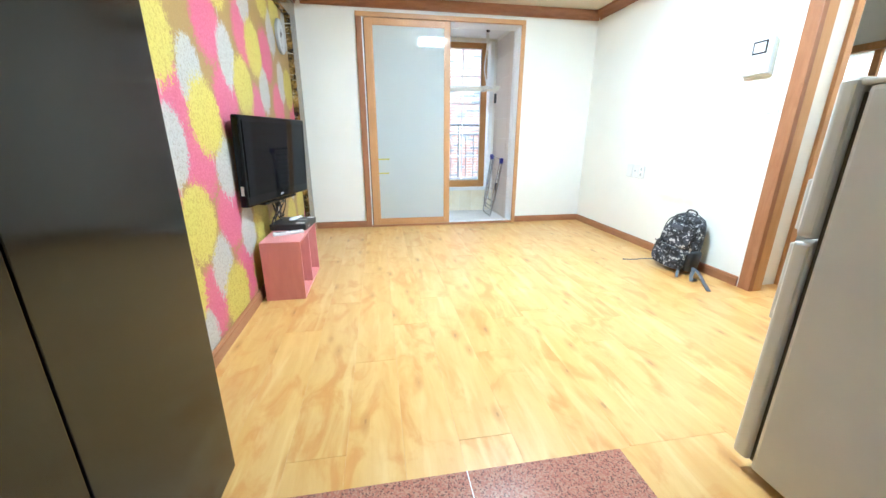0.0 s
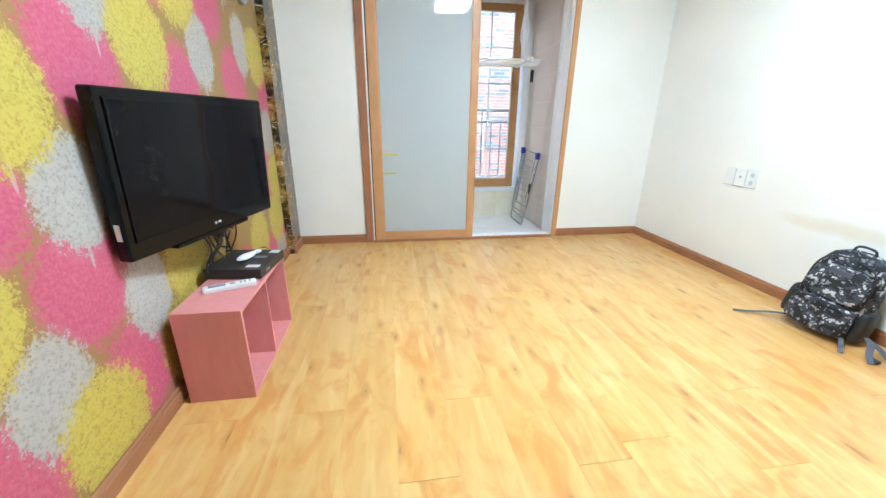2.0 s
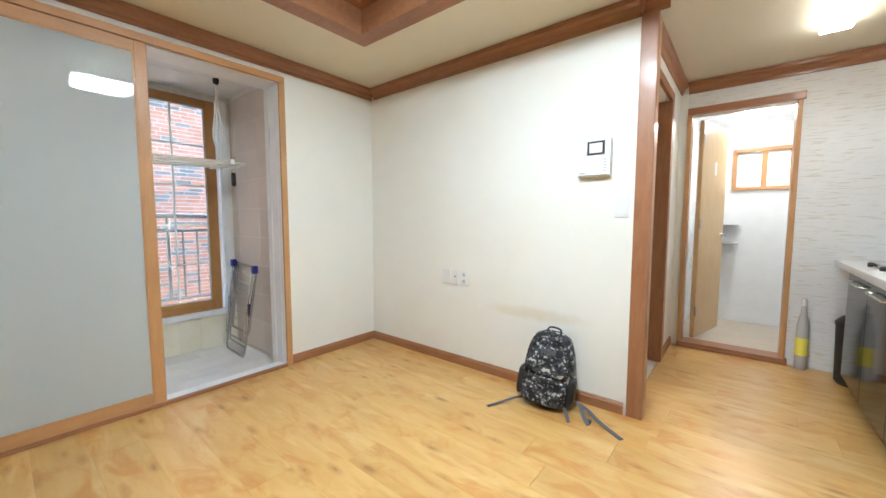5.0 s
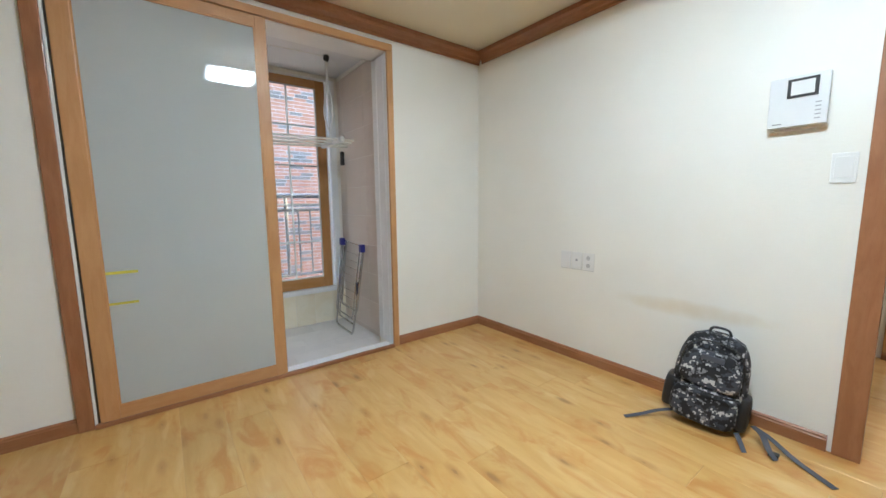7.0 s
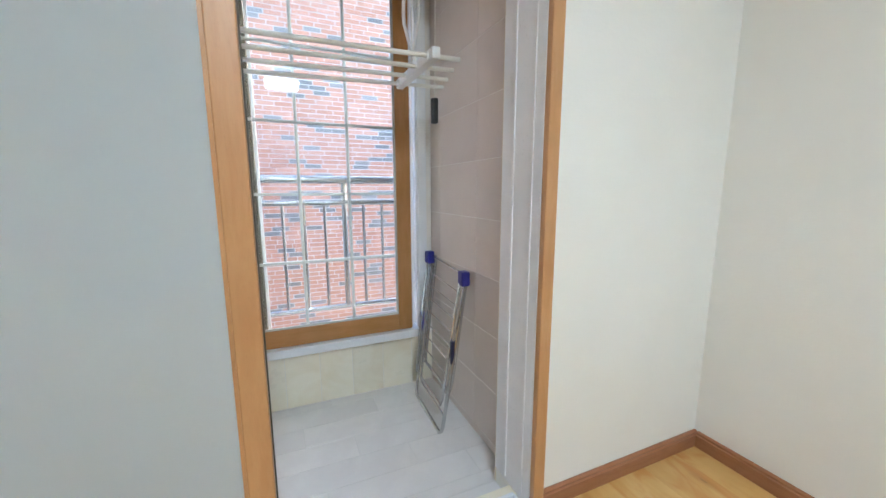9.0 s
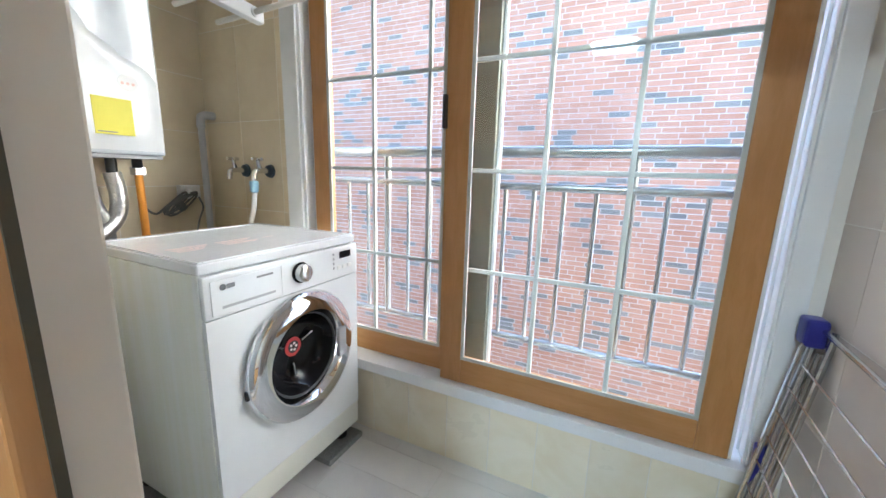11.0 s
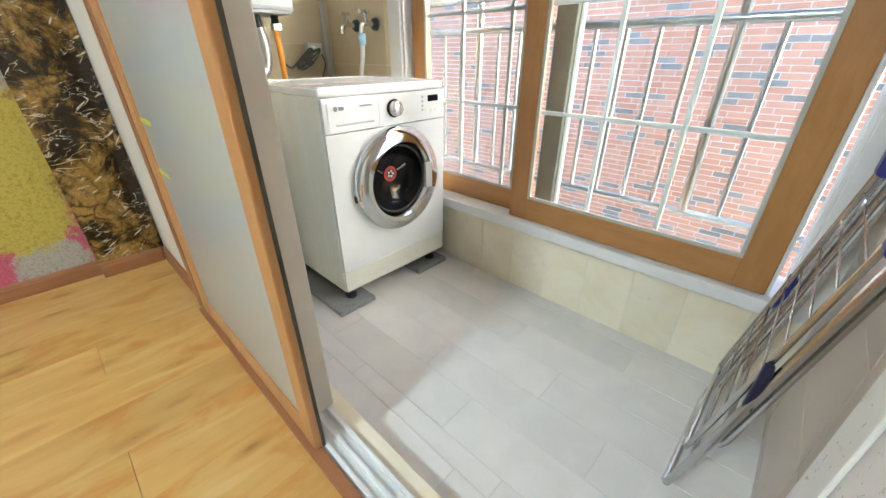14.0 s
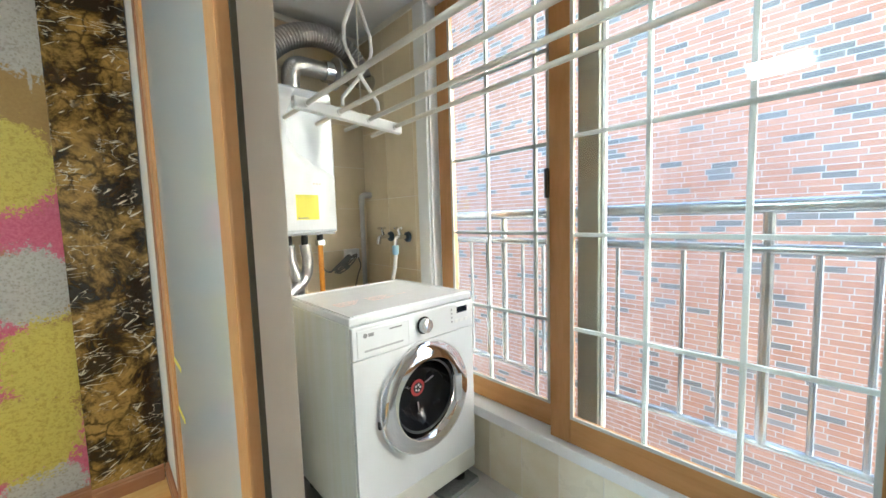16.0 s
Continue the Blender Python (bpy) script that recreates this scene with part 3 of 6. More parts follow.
CYAN_PLASTIC = surface("pale_blue_plastic", (0.30, 0.58, 0.78), (0.36, 0.62, 0.8), 0.4)
ORANGE = surface("orange_gas_pipe", (0.78, 0.33, 0.04), (0.72, 0.28, 0.03), 0.4)
RED = surface("red_plastic", (0.45, 0.03, 0.04), (0.5, 0.05, 0.05), 0.4)
YELLOW_PAPER = surface("yellow_label", (0.85, 0.78, 0.12), (0.82, 0.74, 0.10), 0.6)
YELLOW_TAPE = surface("yellow_tape", (0.70, 0.66, 0.10), (0.66, 0.60, 0.08), 0.6)
PRINT_GREY = surface("grey_print", (0.22, 0.22, 0.23), (0.26, 0.26, 0.27), 0.5)
PRINT_RED = surface("pale_red_print", (0.70, 0.46, 0.40), (0.74, 0.55, 0.5), 0.5)
GRANITE = granite("red_granite", (0.37, 0.145, 0.105), (0.42, 0.215, 0.155), (0.17, 0.085, 0.07), 240.0)
GREY_STONE = granite("grey_granite", (0.30, 0.315, 0.305), (0.33, 0.345, 0.335), (0.255, 0.265, 0.26), 260.0)
CAMO = camouflage("camouflage_cloth")
STRAP = surface("grey_webbing", (0.07, 0.075, 0.095), (0.10, 0.105, 0.125), 0.8, grain=500, relief=0.5)
STRIPS = stone_strips("stacked_stone_print")
TILE_WALL = tile_mat("beige_wall_tile", (0.610, 0.535, 0.475), (0.635, 0.560, 0.500), 0.30)
TILE_LEFT = tile_mat("sand_wall_tile", (0.66, 0.56, 0.385), (0.71, 0.61, 0.435), 0.30)
TILE_LOW = tile_mat("mottled_low_tile", (0.83, 0.775, 0.64), (0.76, 0.68, 0.51), 0.28, 4.5)
TILE_FLOOR = tile_mat("grey_plank_tile", (0.68, 0.655, 0.635), (0.73, 0.705, 0.68), 0.36, 7)
GROUT = surface("pale_grout", (0.80, 0.77, 0.72), (0.75, 0.72, 0.67), 0.8)
GROUT_DARK = surface("grey_grout", (0.62, 0.60, 0.58), (0.67, 0.65, 0.625), 0.8)
MORTAR = surface("white_mortar", (0.66, 0.645, 0.625), (0.60, 0.585, 0.57), 0.9, grain=80, relief=0.5)
BRICK_R = brick_mat("red_brick", (0.385, 0.175, 0.112), (0.47, 0.25, 0.175), False)
BRICK_D = brick_mat("dark_brick", (0.135, 0.125, 0.12), (0.23, 0.212, 0.20), False)
BRICK_RI = brick_mat("red_brick_far", (0.385, 0.175, 0.112), (0.47, 0.25, 0.175), True)
BRICK_DI = brick_mat("dark_brick_far", (0.135, 0.125, 0.12), (0.23, 0.212, 0.20), True)
BALC_CEIL = surface("grey_white_ceiling", (0.72, 0.73, 0.75), (0.68, 0.69, 0.71), 0.6)
BATH_WHITE = surface("white_bath_tile", (0.80, 0.82, 0.83), (0.76, 0.78, 0.79), 0.25)
BATH_FLOOR = surface("beige_bath_floor", (0.58, 0.50, 0.40), (0.52, 0.45, 0.36), 0.4)
PALE_FLOOR = surface("pale_vinyl_floor", (0.66, 0.62, 0.56), (0.6, 0.56, 0.5), 0.4)
CONCRETE = surface("concrete", (0.30, 0.30, 0.30), (0.38, 0.38, 0.37), 0.85, scale=2)
LAMP_GLOW = glow("lamp_diffuser", (0.80, 0.93, 1.0), ROOM_LAMP)
TUBE_GLOW = glow("kitchen_tube", (1.0, 0.98, 0.93), KITCHEN_LAMP)
BATH_GLOW = glow("bath_bulb", (1.0, 0.98, 0.94), BATH_LAMP)

# ---- large structure ----
ZC = 2.31
XL, XR, YB = -0.58, 2.67, 4.76
ST = dict(kind="structure")


def wall(name, bm, material=WALL, label="cream embossed wall covering on a plain wall"):
    return solid(name, bm, material, label, "wall", "structure")


floor_base = solid("floor", box(-0.8, 4.36, 1.36, 4.753, -0.16, -0.012), FLOOR_GAP, "honey-coloured wood plank floor, glossy and worn", "floor", "structure")
wall("wall_west", box(-0.80, XL, -0.9, 4.76, -0.2, 2.5))
wall("wall_north", slab_hole(-0.80, 2.82, YB, 4.98, -0.2, 2.5, [((0.075, 1.798), (-0.2, 2.155))], "y"))
wall("wall_east", box(XR, 2.80, 2.53, 4.76, -0.2, 2.5), WALL_E, "cream embossed wall covering with a faint tan smear")
wall("wall_hall", slab_hole(2.80, 4.42, 2.535, 2.63, -0.2, 2.5, [((2.97, 3.72), (-0.2, 2.03))], "y"))
wall("wall_hall_end", slab_hole(4.30, 4.42, 0.75, 2.535, -0.2, 2.5, [((1.775, 2.47), (-0.2, 2.03))], "x"), STRIPS, "white stacked-stone print wall covering beside the bathroom door")
wall("wall_kitchen", box(1.25, 4.42, 0.75, 0.85, -0.2, 2.5))
wall("wall_entry_side", box(1.23, 1.33, -0.9, 0.75, -0.2, 2.5))
wall("wall_entry_back", box(-0.80, 1.33, -1.0, -0.9, -0.2, 2.5))
solid("wall_hall_upper", box(4.292, 4.30, 2.48, 2.535, 0, 2.22), WALL, "cream strip of wall beside the bathroom door", "wall", "structure")
solid("entry_floor", box(-0.8, 1.33, -0.95, 1.02, -0.16, -0.09), GREY_STONE, "grey stone entry floor below the step", "floor", "structure")

# ceiling with its recessed tray
CX0, CX1, CY0, CY1 = 0.17, 1.96, 1.22, 3.99
solid("ceiling", slab_hole(-0.8, 4.42, -1.0, 4.9, ZC, ZC + 0.05, [((CX0, CX1), (CY0, CY1))]), CEIL, "warm cream papered ceiling around a recessed tray", "ceiling", "structure")
bm = box(CX0 - 0.06, CX1 + 0.06, CY0 - 0.06, CY1 + 0.06, ZC + 0.17, ZC + 0.22)
solid("ceiling_tray", bm, CEIL, "warm cream papered top of the recessed ceiling tray", "ceiling", "structure")


def frame_ring(x0, x1, y0, y1, z0, z1, w, bm=None):
    bm = bm or bmesh.new()
    box(x0 - w, x1 + w, y0 - w, y0, z0, z1, bm=bm)
    box(x0 - w, x1 + w, y1, y1 + w, z0, z1, bm=bm)
    box(x0 - w, x0, y0, y1, z0, z1, bm=bm)
    box(x1, x1 + w, y0, y1, z0, z1, bm=bm)
    return bm


tray = thing("ceiling_tray_trim", (CX0 + CX1) / 2, (CY0 + CY1) / 2, ZC, "stepped brown wood moulding around the ceiling tray", "trim")
tagged(tray, **ST)
part("outer_band", frame_ring(CX0, CX1, CY0, CY1, ZC - 0.022, ZC - 0.002, 0.10), TRIM_Y, tray)
part("inner_step", frame_ring(CX0 + 0.028, CX1 - 0.028, CY0 + 0.028, CY1 - 0.028, ZC - 0.03, ZC + 0.03, 0.027), TRIM_X, tray)
part("riser", frame_ring(CX0 + 0.012, CX1 - 0.012, CY0 + 0.012, CY1 - 0.012, ZC + 0.03, ZC + 0.17, 0.011), TRIM_Y, tray)
part("upper_bead", frame_ring(CX0 + 0.07, CX1 - 0.07, CY0 + 0.07, CY1 - 0.07, ZC + 0.13, ZC + 0.169, 0.055), TRIM_X, tray)


def moulding(name, p0, p1, out, profile, material, label, category="trim"):
    """A strip of moulding from p0 to p1; the profile is pairs of (reach out of the wall, height)."""
    bm = bmesh.new()
    a, b, o = Vector(p0), Vector(p1), Vector(out)
    ends = [[bm.verts.new(e + o * u + Vector((0, 0, h))) for u, h in profile] for e in (a, b)]
    n = len(profile)
    for i in range(n):
        bm.faces.new((ends[0][i], ends[0][(i + 1) % n], ends[1][(i + 1) % n], ends[1][i]))
    bm.faces.new(ends[0][::-1])
    bm.faces.new(ends[1])
    return solid(name, bm, material, label, category, "structure")


BASE = [(0.0005, 0), (0.016, 0), (0.016, 0.052), (0.012, 0.056), (0.012, 0.064), (0.006, 0.070), (0.0005, 0.070)]
CORN = [(0.0005, -0.095), (0.012, -0.095), (0.014, -0.075), (0.022, -0.068), (0.030, -0.045), (0.046, -0.030), (0.050, -0.003), (0.0005, -0.003)]
BL = "brown wood-print baseboard along the wall"
CL = "brown stepped cornice under the ceiling"
moulding("baseboard", (XL + 0.022, 1.80, 0), (XL + 0.022, 4.50, 0), (1, 0, 0), BASE, TRIM_Y, BL)
moulding("baseboard", (-0.506, 4.50, 0), (-0.506, 4.74, 0), (1, 0, 0), BASE, TRIM_Y, BL)
moulding("baseboard", (-0.506, YB, 0), (0.058, YB, 0), (0, -1, 0), BASE, TRIM_X, BL)
moulding("baseboard", (1.836, YB, 0), (XR, YB, 0), (0, -1, 0), BASE, TRIM_X, BL)
moulding("baseboard", (XR, 2.545, 0), (XR, YB - 0.017, 0), (-1, 0, 0), BASE, TRIM_Y, BL)
moulding("baseboard", (3.79, 2.535, 0), (4.28, 2.535, 0), (0, -1, 0), BASE, TRIM_X, BL)
moulding("cornice", (-0.506, 1.5, ZC), (-0.506, YB, ZC), (1, 0, 0), CORN, TRIM_Y, CL)
moulding("cornice", (-0.45, YB, ZC), (XR, YB, ZC), (0, -1, 0), CORN, TRIM_X, CL)
moulding("cornice", (XR, 2.40, ZC), (XR, YB - 0.05, ZC), (-1, 0, 0), CORN, TRIM_Y, CL)
moulding("cornice", (2.62, 2.535, ZC), (4.30, 2.535, ZC), (0, -1, 0), CORN, TRIM_X, CL)
moulding("cornice", (4.30, 1.20, ZC), (4.30, 2.48, ZC), (-1, 0, 0), CORN, TRIM_Y, CL)

# feature wall: printed paper framed in marble
solid("feature_wallpaper", box(XL, XL + 0.02, 1.80, 4.50, 0.0, 2.04), PAPER, "pink, yellow and silver treetop print wallpaper", "wallpaper", "structure")
mf = thing("marble_surround", XL, 3.1, 0, "polished dark brown veined marble framing the wallpaper", "trim")
tagged(mf, **ST)
part("marble_panel", box(XL, -0.508, 4.50, 4.758, 0, 2.215, 0.003), MARBLE, mf)
part("marble_panel", box(XL, -0.508, 1.537, 1.80, 0, 2.215, 0.003), MARBLE, mf)
part("marble_panel", box(XL, -0.508, 1.803, 4.497, 2.04, 2.215, 0.003), MARBLE, mf)
solid("wall_above_marble", box(XL, -0.508, 1.5, 4.76, 2.218, ZC), WALL, "cream strip of wall above the marble", "wall", "structure")

# sliding door to the balcony: casing, tracks, two leaves
dc = thing("sliding_door_frame", 0.96, YB, 0, "tan wood-print casing of a sliding door with white inner jamb", "door frame")
tagged(dc, **ST)
part("jamb_trim", box(0.058, 0.118, 4.735, 4.80, 0, 2.132, 0.004), TRIM, dc)
part("jamb_trim", box(1.791, 1.834, 4.735, 4.7585, 0, 2.132, 0.004), OAK, dc)
part("head_trim", box(0.058, 1.834, 4.735, 4.768, 2.134, 2.178, 0.004), OAK_X, dc)
part("white_jamb", box(1.7905, 1.7975, 4.7595, 4.978, 0.012, 2.124, 0.002), WHITE_PVC, dc, "white plastic jamb")
part("jamb_ridge", box(1.786, 1.790, 4.80, 4.808, 0.03, 2.12, 0.002), WHITE_PVC, dc, "white plastic ridge on the jamb")
part("jamb_ridge", box(1.785, 1.790, 4.90, 4.912, 0.03, 2.12, 0.002), WHITE_PVC, dc, "white plastic ridge on the jamb")
part("white_jamb", box(0.119, 0.130, 4.739, 4.975, 0.012, 2.132, 0.002), WHITE_PVC, dc, "white plastic jamb")
part("head_lining", box(0.119, 1.80, 4.769, 4.975, 2.130, 2.154, 0.003), WHITE_PVC, dc, "white plastic head lining")
part("sill_trim", box(0.12, 1.788, 4.722, 4.752, 0.0004, 0.022, 0.004), TRIM_X, dc)
part("sill", box(0.119, 1.790, 4.7545, 4.836, -0.05, 0.008, 0.002), WHITE_PVC, dc, "scuffed white plastic sill")
for y in (4.764, 4.796, 4.829):
    part("track_rail", box(0.119, 1.777, y - 0.006, y + 0.006, 0.009, 0.022, 0.003), WHITE_PVC, dc, "white track rail")
solid("balcony_curb", box(0.0755, 1.7975, 4.838, 4.886, -0.10, 0.001, 0.003), TILE_LOW, "cream tiled curb below the door sill", "curb", "structure")


def sliding_leaf(x0, x1, y0, y1, z0, z1, name, label, wide=(0.075, 0.058), rail=(0.058, 0.066), across=OAK_X, up=OAK):
    d = thing(name, (x0 + x1) / 2, (y0 + y1) / 2, z0, label, "sliding door")
    tagged(d, **ST)
    part("stile", box(x0, x0 + wide[0], y0, y1, z0, z1, 0.004), up, d)
    part("stile", box(x1 - wide[1], x1, y0, y1, z0, z1, 0.004), up, d)
    part("rail", box(x0 + wide[0], x1 - wide[1], y0 + 0.002, y1 - 0.002, z0, z0 + rail[1], 0.003), across, d)
    part("rail", box(x0 + wide[0], x1 - wide[1], y0 + 0.002, y1 - 0.002, z1 - rail[0], z1, 0.003), across, d)
    g = part("pane", box(x0 + wide[0], x1 - wide[1], y0 + 0.008, y0 + 0.013, z0 + rail[1], z1 - rail[0]), FROST, d, "pale blue-grey frosted glass")
    g.visible_shadow = True
    bead = bmesh.new()
    a, b, c, e = x0 + wide[0], x1 - wide[1], z0 + rail[1], z1 - rail[0]
    for q in ((a, a + 0.008, c, e), (b - 0.008, b, c, e), (a + 0.008, b - 0.008, c, c + 0.008), (a + 0.008, b - 0.008, e - 0.008, e)):
        box(q[0], q[1], y0 + 0.003, y0 + 0.0076, q[2], q[3], bm=bead)
    part("glazing_bead", bead, up, d)
    return d


leaf = sliding_leaf(0.140, 1.018, 4.736, 4.763, 0.020, 2.128, "door_1", "sliding door leaf, tan wood frame with frosted glass, half open")
part("edge_gasket", box(1.0185, 1.022, 4.754, 4.762, 0.022, 2.12), GASKET, leaf, "dark edge seal")
# dark strip: the seal, with the gap's shadow put into its colour
part("side_seal_shade", box(0.1305, 0.1395, 4.747, 4.79, 0.02, 2.12), GASKET, leaf, "dark strip for the seal and the shadow at the jamb")
part("latch", box(0.1305, 0.1395, 4.7385, 4.7465, 1.00, 1.12, 0.003), BLACK_MATT, leaf, "black latch")
part("tape_mark", box(0.216, 0.345, 4.7425, 4.7437, 0.752, 0.766), YELLOW_TAPE, leaf, "remains of yellow tape")
part("tape_mark", box(0.216, 0.335, 4.7425, 4.7437, 0.600, 0.612), YELLOW_TAPE, leaf, "remains of yellow tape")
part("tape_mark", box(0.216, 0.222, 4.7425, 4.7437, 0.613, 0.751), YELLOW_TAPE, leaf, "remains of yellow tape")
leaf2 = sliding_leaf(0.130, 0.925, 4.768, 4.846, 0.024, 2.098, "door_2", "rear sliding door leaf with beige edge and frosted glass", up=BEIGE_PVC, across=BEIGE_PVC)

# balcony shell
YW = 5.86
solid("balcony_floor", box(-0.60, 2.05, 4.887, 6.0, -0.2, -0.0614), GROUT_DARK, "grey plank-tile balcony floor with dark joints", "floor", "structure")
solid("balcony_ceiling", box(-0.70, 2.05, 4.98, 6.02, 2.25, 2.5), BALC_CEIL, "grey-white balcony ceiling", "ceiling", "structure")
wl = solid("wall_balcony_west", box(-0.70, -0.4803, 4.98, 6.06, -0.2, 2.25), GROUT, "sand-coloured tiled balcony wall behind the boiler", "wall", "structure")
wr = solid("wall_balcony_east", box(1.8723, 2.82, 4.98, 6.06, -0.2, 2.25), GROUT, "beige tiled balcony wall", "wall", "structure")
WX0, WX1, WZ0, WZ1 = 0.07, 1.836, 0.245, 2.215
ww = solid("wall_balcony_north", slab_hole(-0.4803, 1.8723, YW - 0.0037, 6.06, -0.2, 2.25, [((WX0, WX1), (WZ0, WZ1))], "y"), GROUT, "cream tiled low balcony wall below the window", "wall", "structure")
solid("wall_balcony_south_face", slab_hole(-0.484, 1.876, 4.981, 4.992, -0.066, 2.25, [((0.075, 1.798), (-0.1, 2.155))], "y"), TILE_LEFT, "sand-coloured balcony side of the room wall", "wall", "structure")
bm = bmesh.new()
box(-0.484, 1.876, YW - 0.014, YW - 0.001, 2.218, 2.249, 0.002, bm)
box(1.862, 1.875, 4.995, YW - 0.016, 2.218, 2.249, 0.002, bm)
box(-0.483, -0.470, 4.995, YW - 0.016, 2.218, 2.249, 0.002, bm)
solid("balcony_cornice", bm, CREAM_ROD, "thin cream strip round the balcony ceiling", "trim", "structure")

# balcony window: white outer frame, two wood sashes with white bars
wf = thing("window_1", 0.95, YW, WZ0, "two-sash sliding window, brown wood frames with white glazing bars", "window")
tagged(wf, **ST)
part("frame_side", box(WX0, WX0 + 0.085, 5.835, 6.03, WZ0, WZ1, 0.004), WHITE_PVC, wf, "white plastic frame")
part("frame_side", box(WX1 - 0.052, WX1, 5.835, 6.03, WZ0, WZ1, 0.004), WHITE_PVC, wf, "white plastic frame")
part("frame_head", box(WX0 + 0.085, WX1 - 0.052, 5.84, 6.03, WZ1 - 0.02, WZ1, 0.002), WHITE_PVC, wf, "white plastic frame")
part("window_sill", box(WX0 + 0.085, WX1 - 0.052, 5.815, 6.03, WZ0, WZ0 + 0.046, 0.004), WHITE_PVC, wf, "white plastic sill")
for i, y in enumerate((5.852, 5.915, 5.975)):
    part("frame_ridge", box(WX0 + 0.0852, WX0 + 0.100, y - 0.006, y + 0.006, WZ0 + 0.05, WZ1 - 0.022), WHITE_PVC, wf, "white plastic ridge")
    part("frame_ridge", box(WX1 - 0.060, WX1 - 0.0522, y - 0.006, y + 0.006, WZ0 + 0.05, WZ1 - 0.022), WHITE_PVC, wf, "white plastic ridge")


def sash(x0, x1, y0, y1, z0, z1, bars_x, bars_z, w=0.082):
    s = part("sash", box(x0, x0 + w, y0, y1, z0, z1, 0.004), WINWOOD, wf, "brown wood-print sash")
    part("stile", box(x1 - w, x1, y0, y1, z0, z1, 0.004), WINWOOD, s)
    part("rail", box(x0 + w, x1 - w, y0 + 0.002, y1 - 0.002, z0, z0 + 0.095, 0.003), WINWOOD_X, s)
    part("rail", box(x0 + w, x1 - w, y0 + 0.002, y1 - 0.002, z1 - 0.07, z1, 0.003), WINWOOD_X, s)
    ym = (y0 + y1) / 2
    g = part("pane", box(x0 + w - 0.003, x1 - w + 0.003, ym - 0.012, ym - 0.008, z0 + 0.092, z1 - 0.067), GLASS, s, "clear glass")
    g.visible_shadow = False
    for x in bars_x:
        part("glazing_bar", box(x - 0.0075, x + 0.0075, ym - 0.007, ym + 0.005, z0 + 0.095, z1 - 0.07, 0.002), BAR_GREY, s, "pale grey glazing bar")
    for z in bars_z:
        part("glazing_bar", box(x0 + w, x1 - w, ym - 0.006, ym + 0.004, z - 0.0075, z + 0.0075, 0.002), BAR_GREY, s, "pale grey glazing bar")
    bead = bmesh.new()
    a, b, c, e = x0 + w, x1 - w, z0 + 0.095, z1 - 0.07
    for q in ((a, a + 0.012, c, e), (b - 0.012, b, c, e), (a + 0.012, b - 0.012, c, c + 0.012), (a + 0.012, b - 0.012, e - 0.012, e)):
        box(q[0], q[1], ym - 0.020, ym - 0.0125, q[2], q[3], bm=bead)
    part("glazing_bead", bead, BAR_GREY, s, "pale grey glazing bead")
    return s


BZ = (0.735, 1.083, 1.432, 1.785)
right_sash = sash(0.830, 1.742, 5.842, 5.885, 0.295, 2.192, (1.163, 1.408), BZ)
left_sash = sash(0.172, 0.880, 5.895, 5.935, 0.295, 2.192, (0.478, 0.725), BZ)
part("lock", box(0.815, 0.829, 5.830, 5.850, 1.22, 1.33, 0.004), BLACK_MATT, right_sash, "black window latch")
part("sash_cover", box(1.7425, 1.752, 5.846, 5.880, 0.297, 2.19, 0.002), WHITE_PVC, right_sash, "white edge strip of the sash")
part("screen_post", box(0.885, 0.966, 5.955, 5.99, 0.292, 2.19, 0.004), GREY_PVC, wf, "grey-green outer sash edge")
part("screen_edge", box(0.967, 0.982, 5.980, 5.990, 0.292, 2.19, 0.002), WHITE_PVC, wf, "white outer sash edge")

# steel guard rail outside the window
gr = thing("balcony_guard_rail", 0.95, 6.13, 0.2, "stainless steel guard rail outside the balcony window", "railing")
part("top_rail", tube([(-0.35, 6.15, 1.165), (2.25, 6.15, 1.165)], 0.024, seg=14), RAIL_STEEL, gr, smooth=True)
part("middle_rail", tube([(-0.35, 6.15, 1.03), (2.25, 6.15, 1.03)], 0.017, seg=12), RAIL_STEEL, gr, smooth=True)
part("bottom_rail", tube([(-0.35, 6.15, 0.385), (2.25, 6.15, 0.385)], 0.015, seg=12), RAIL_STEEL, gr, smooth=True)
part("wall_plate", box(-0.36, -0.345, 6.061, 6.19, 0.3, 1.2), RAIL_STEEL, gr)
part("wall_plate", box(2.245, 2.26, 6.061, 6.19, 0.3, 1.2), RAIL_STEEL, gr)
for k in range(-1, 21):
    x = -0.1955 + 0.1155 * k
    if k % 9 == 5:
        part("post", tube([(x, 6.15, 0.385), (x, 6.15, 1.165)], 0.016, seg=10), RAIL_STEEL, gr, smooth=True)
    else:
        part("baluster", tube([(x, 6.15, 0.385), (x, 6.15, 1.03)], 0.009, seg=8), RAIL_STEEL, gr, smooth=True)
solid("outer_ledge", box(-0.8, 2.9, 6.062, 6.13, 0.02, 0.10, 0.006), CONCRETE, "grey concrete ledge under the guard rail", "ledge", "structure")

# ground, own facade and neighbour
solid("ground", box(-150, 150, 6.4, 150, -3.2, -3.0), CONCRETE, "grey concrete alley ground", "ground", "structure")
fac = bmesh.new()
box(-6, -0.8, 6.0, 6.06, -3.0, 2.6, bm=fac)
box(2.9, 7, 6.0, 6.06, -3.0, 2.6, bm=fac)
box(-0.8, 2.9, 6.0, 6.058, 2.5, 2.6, bm=fac)
box(-0.8, 2.9, 6.0, 6.058, -3.0, -0.2, bm=fac)
solid("own_facade", fac, CONCRETE, "pale rendered outer wall around the balcony window", "facade", "structure")
BY = 10.0
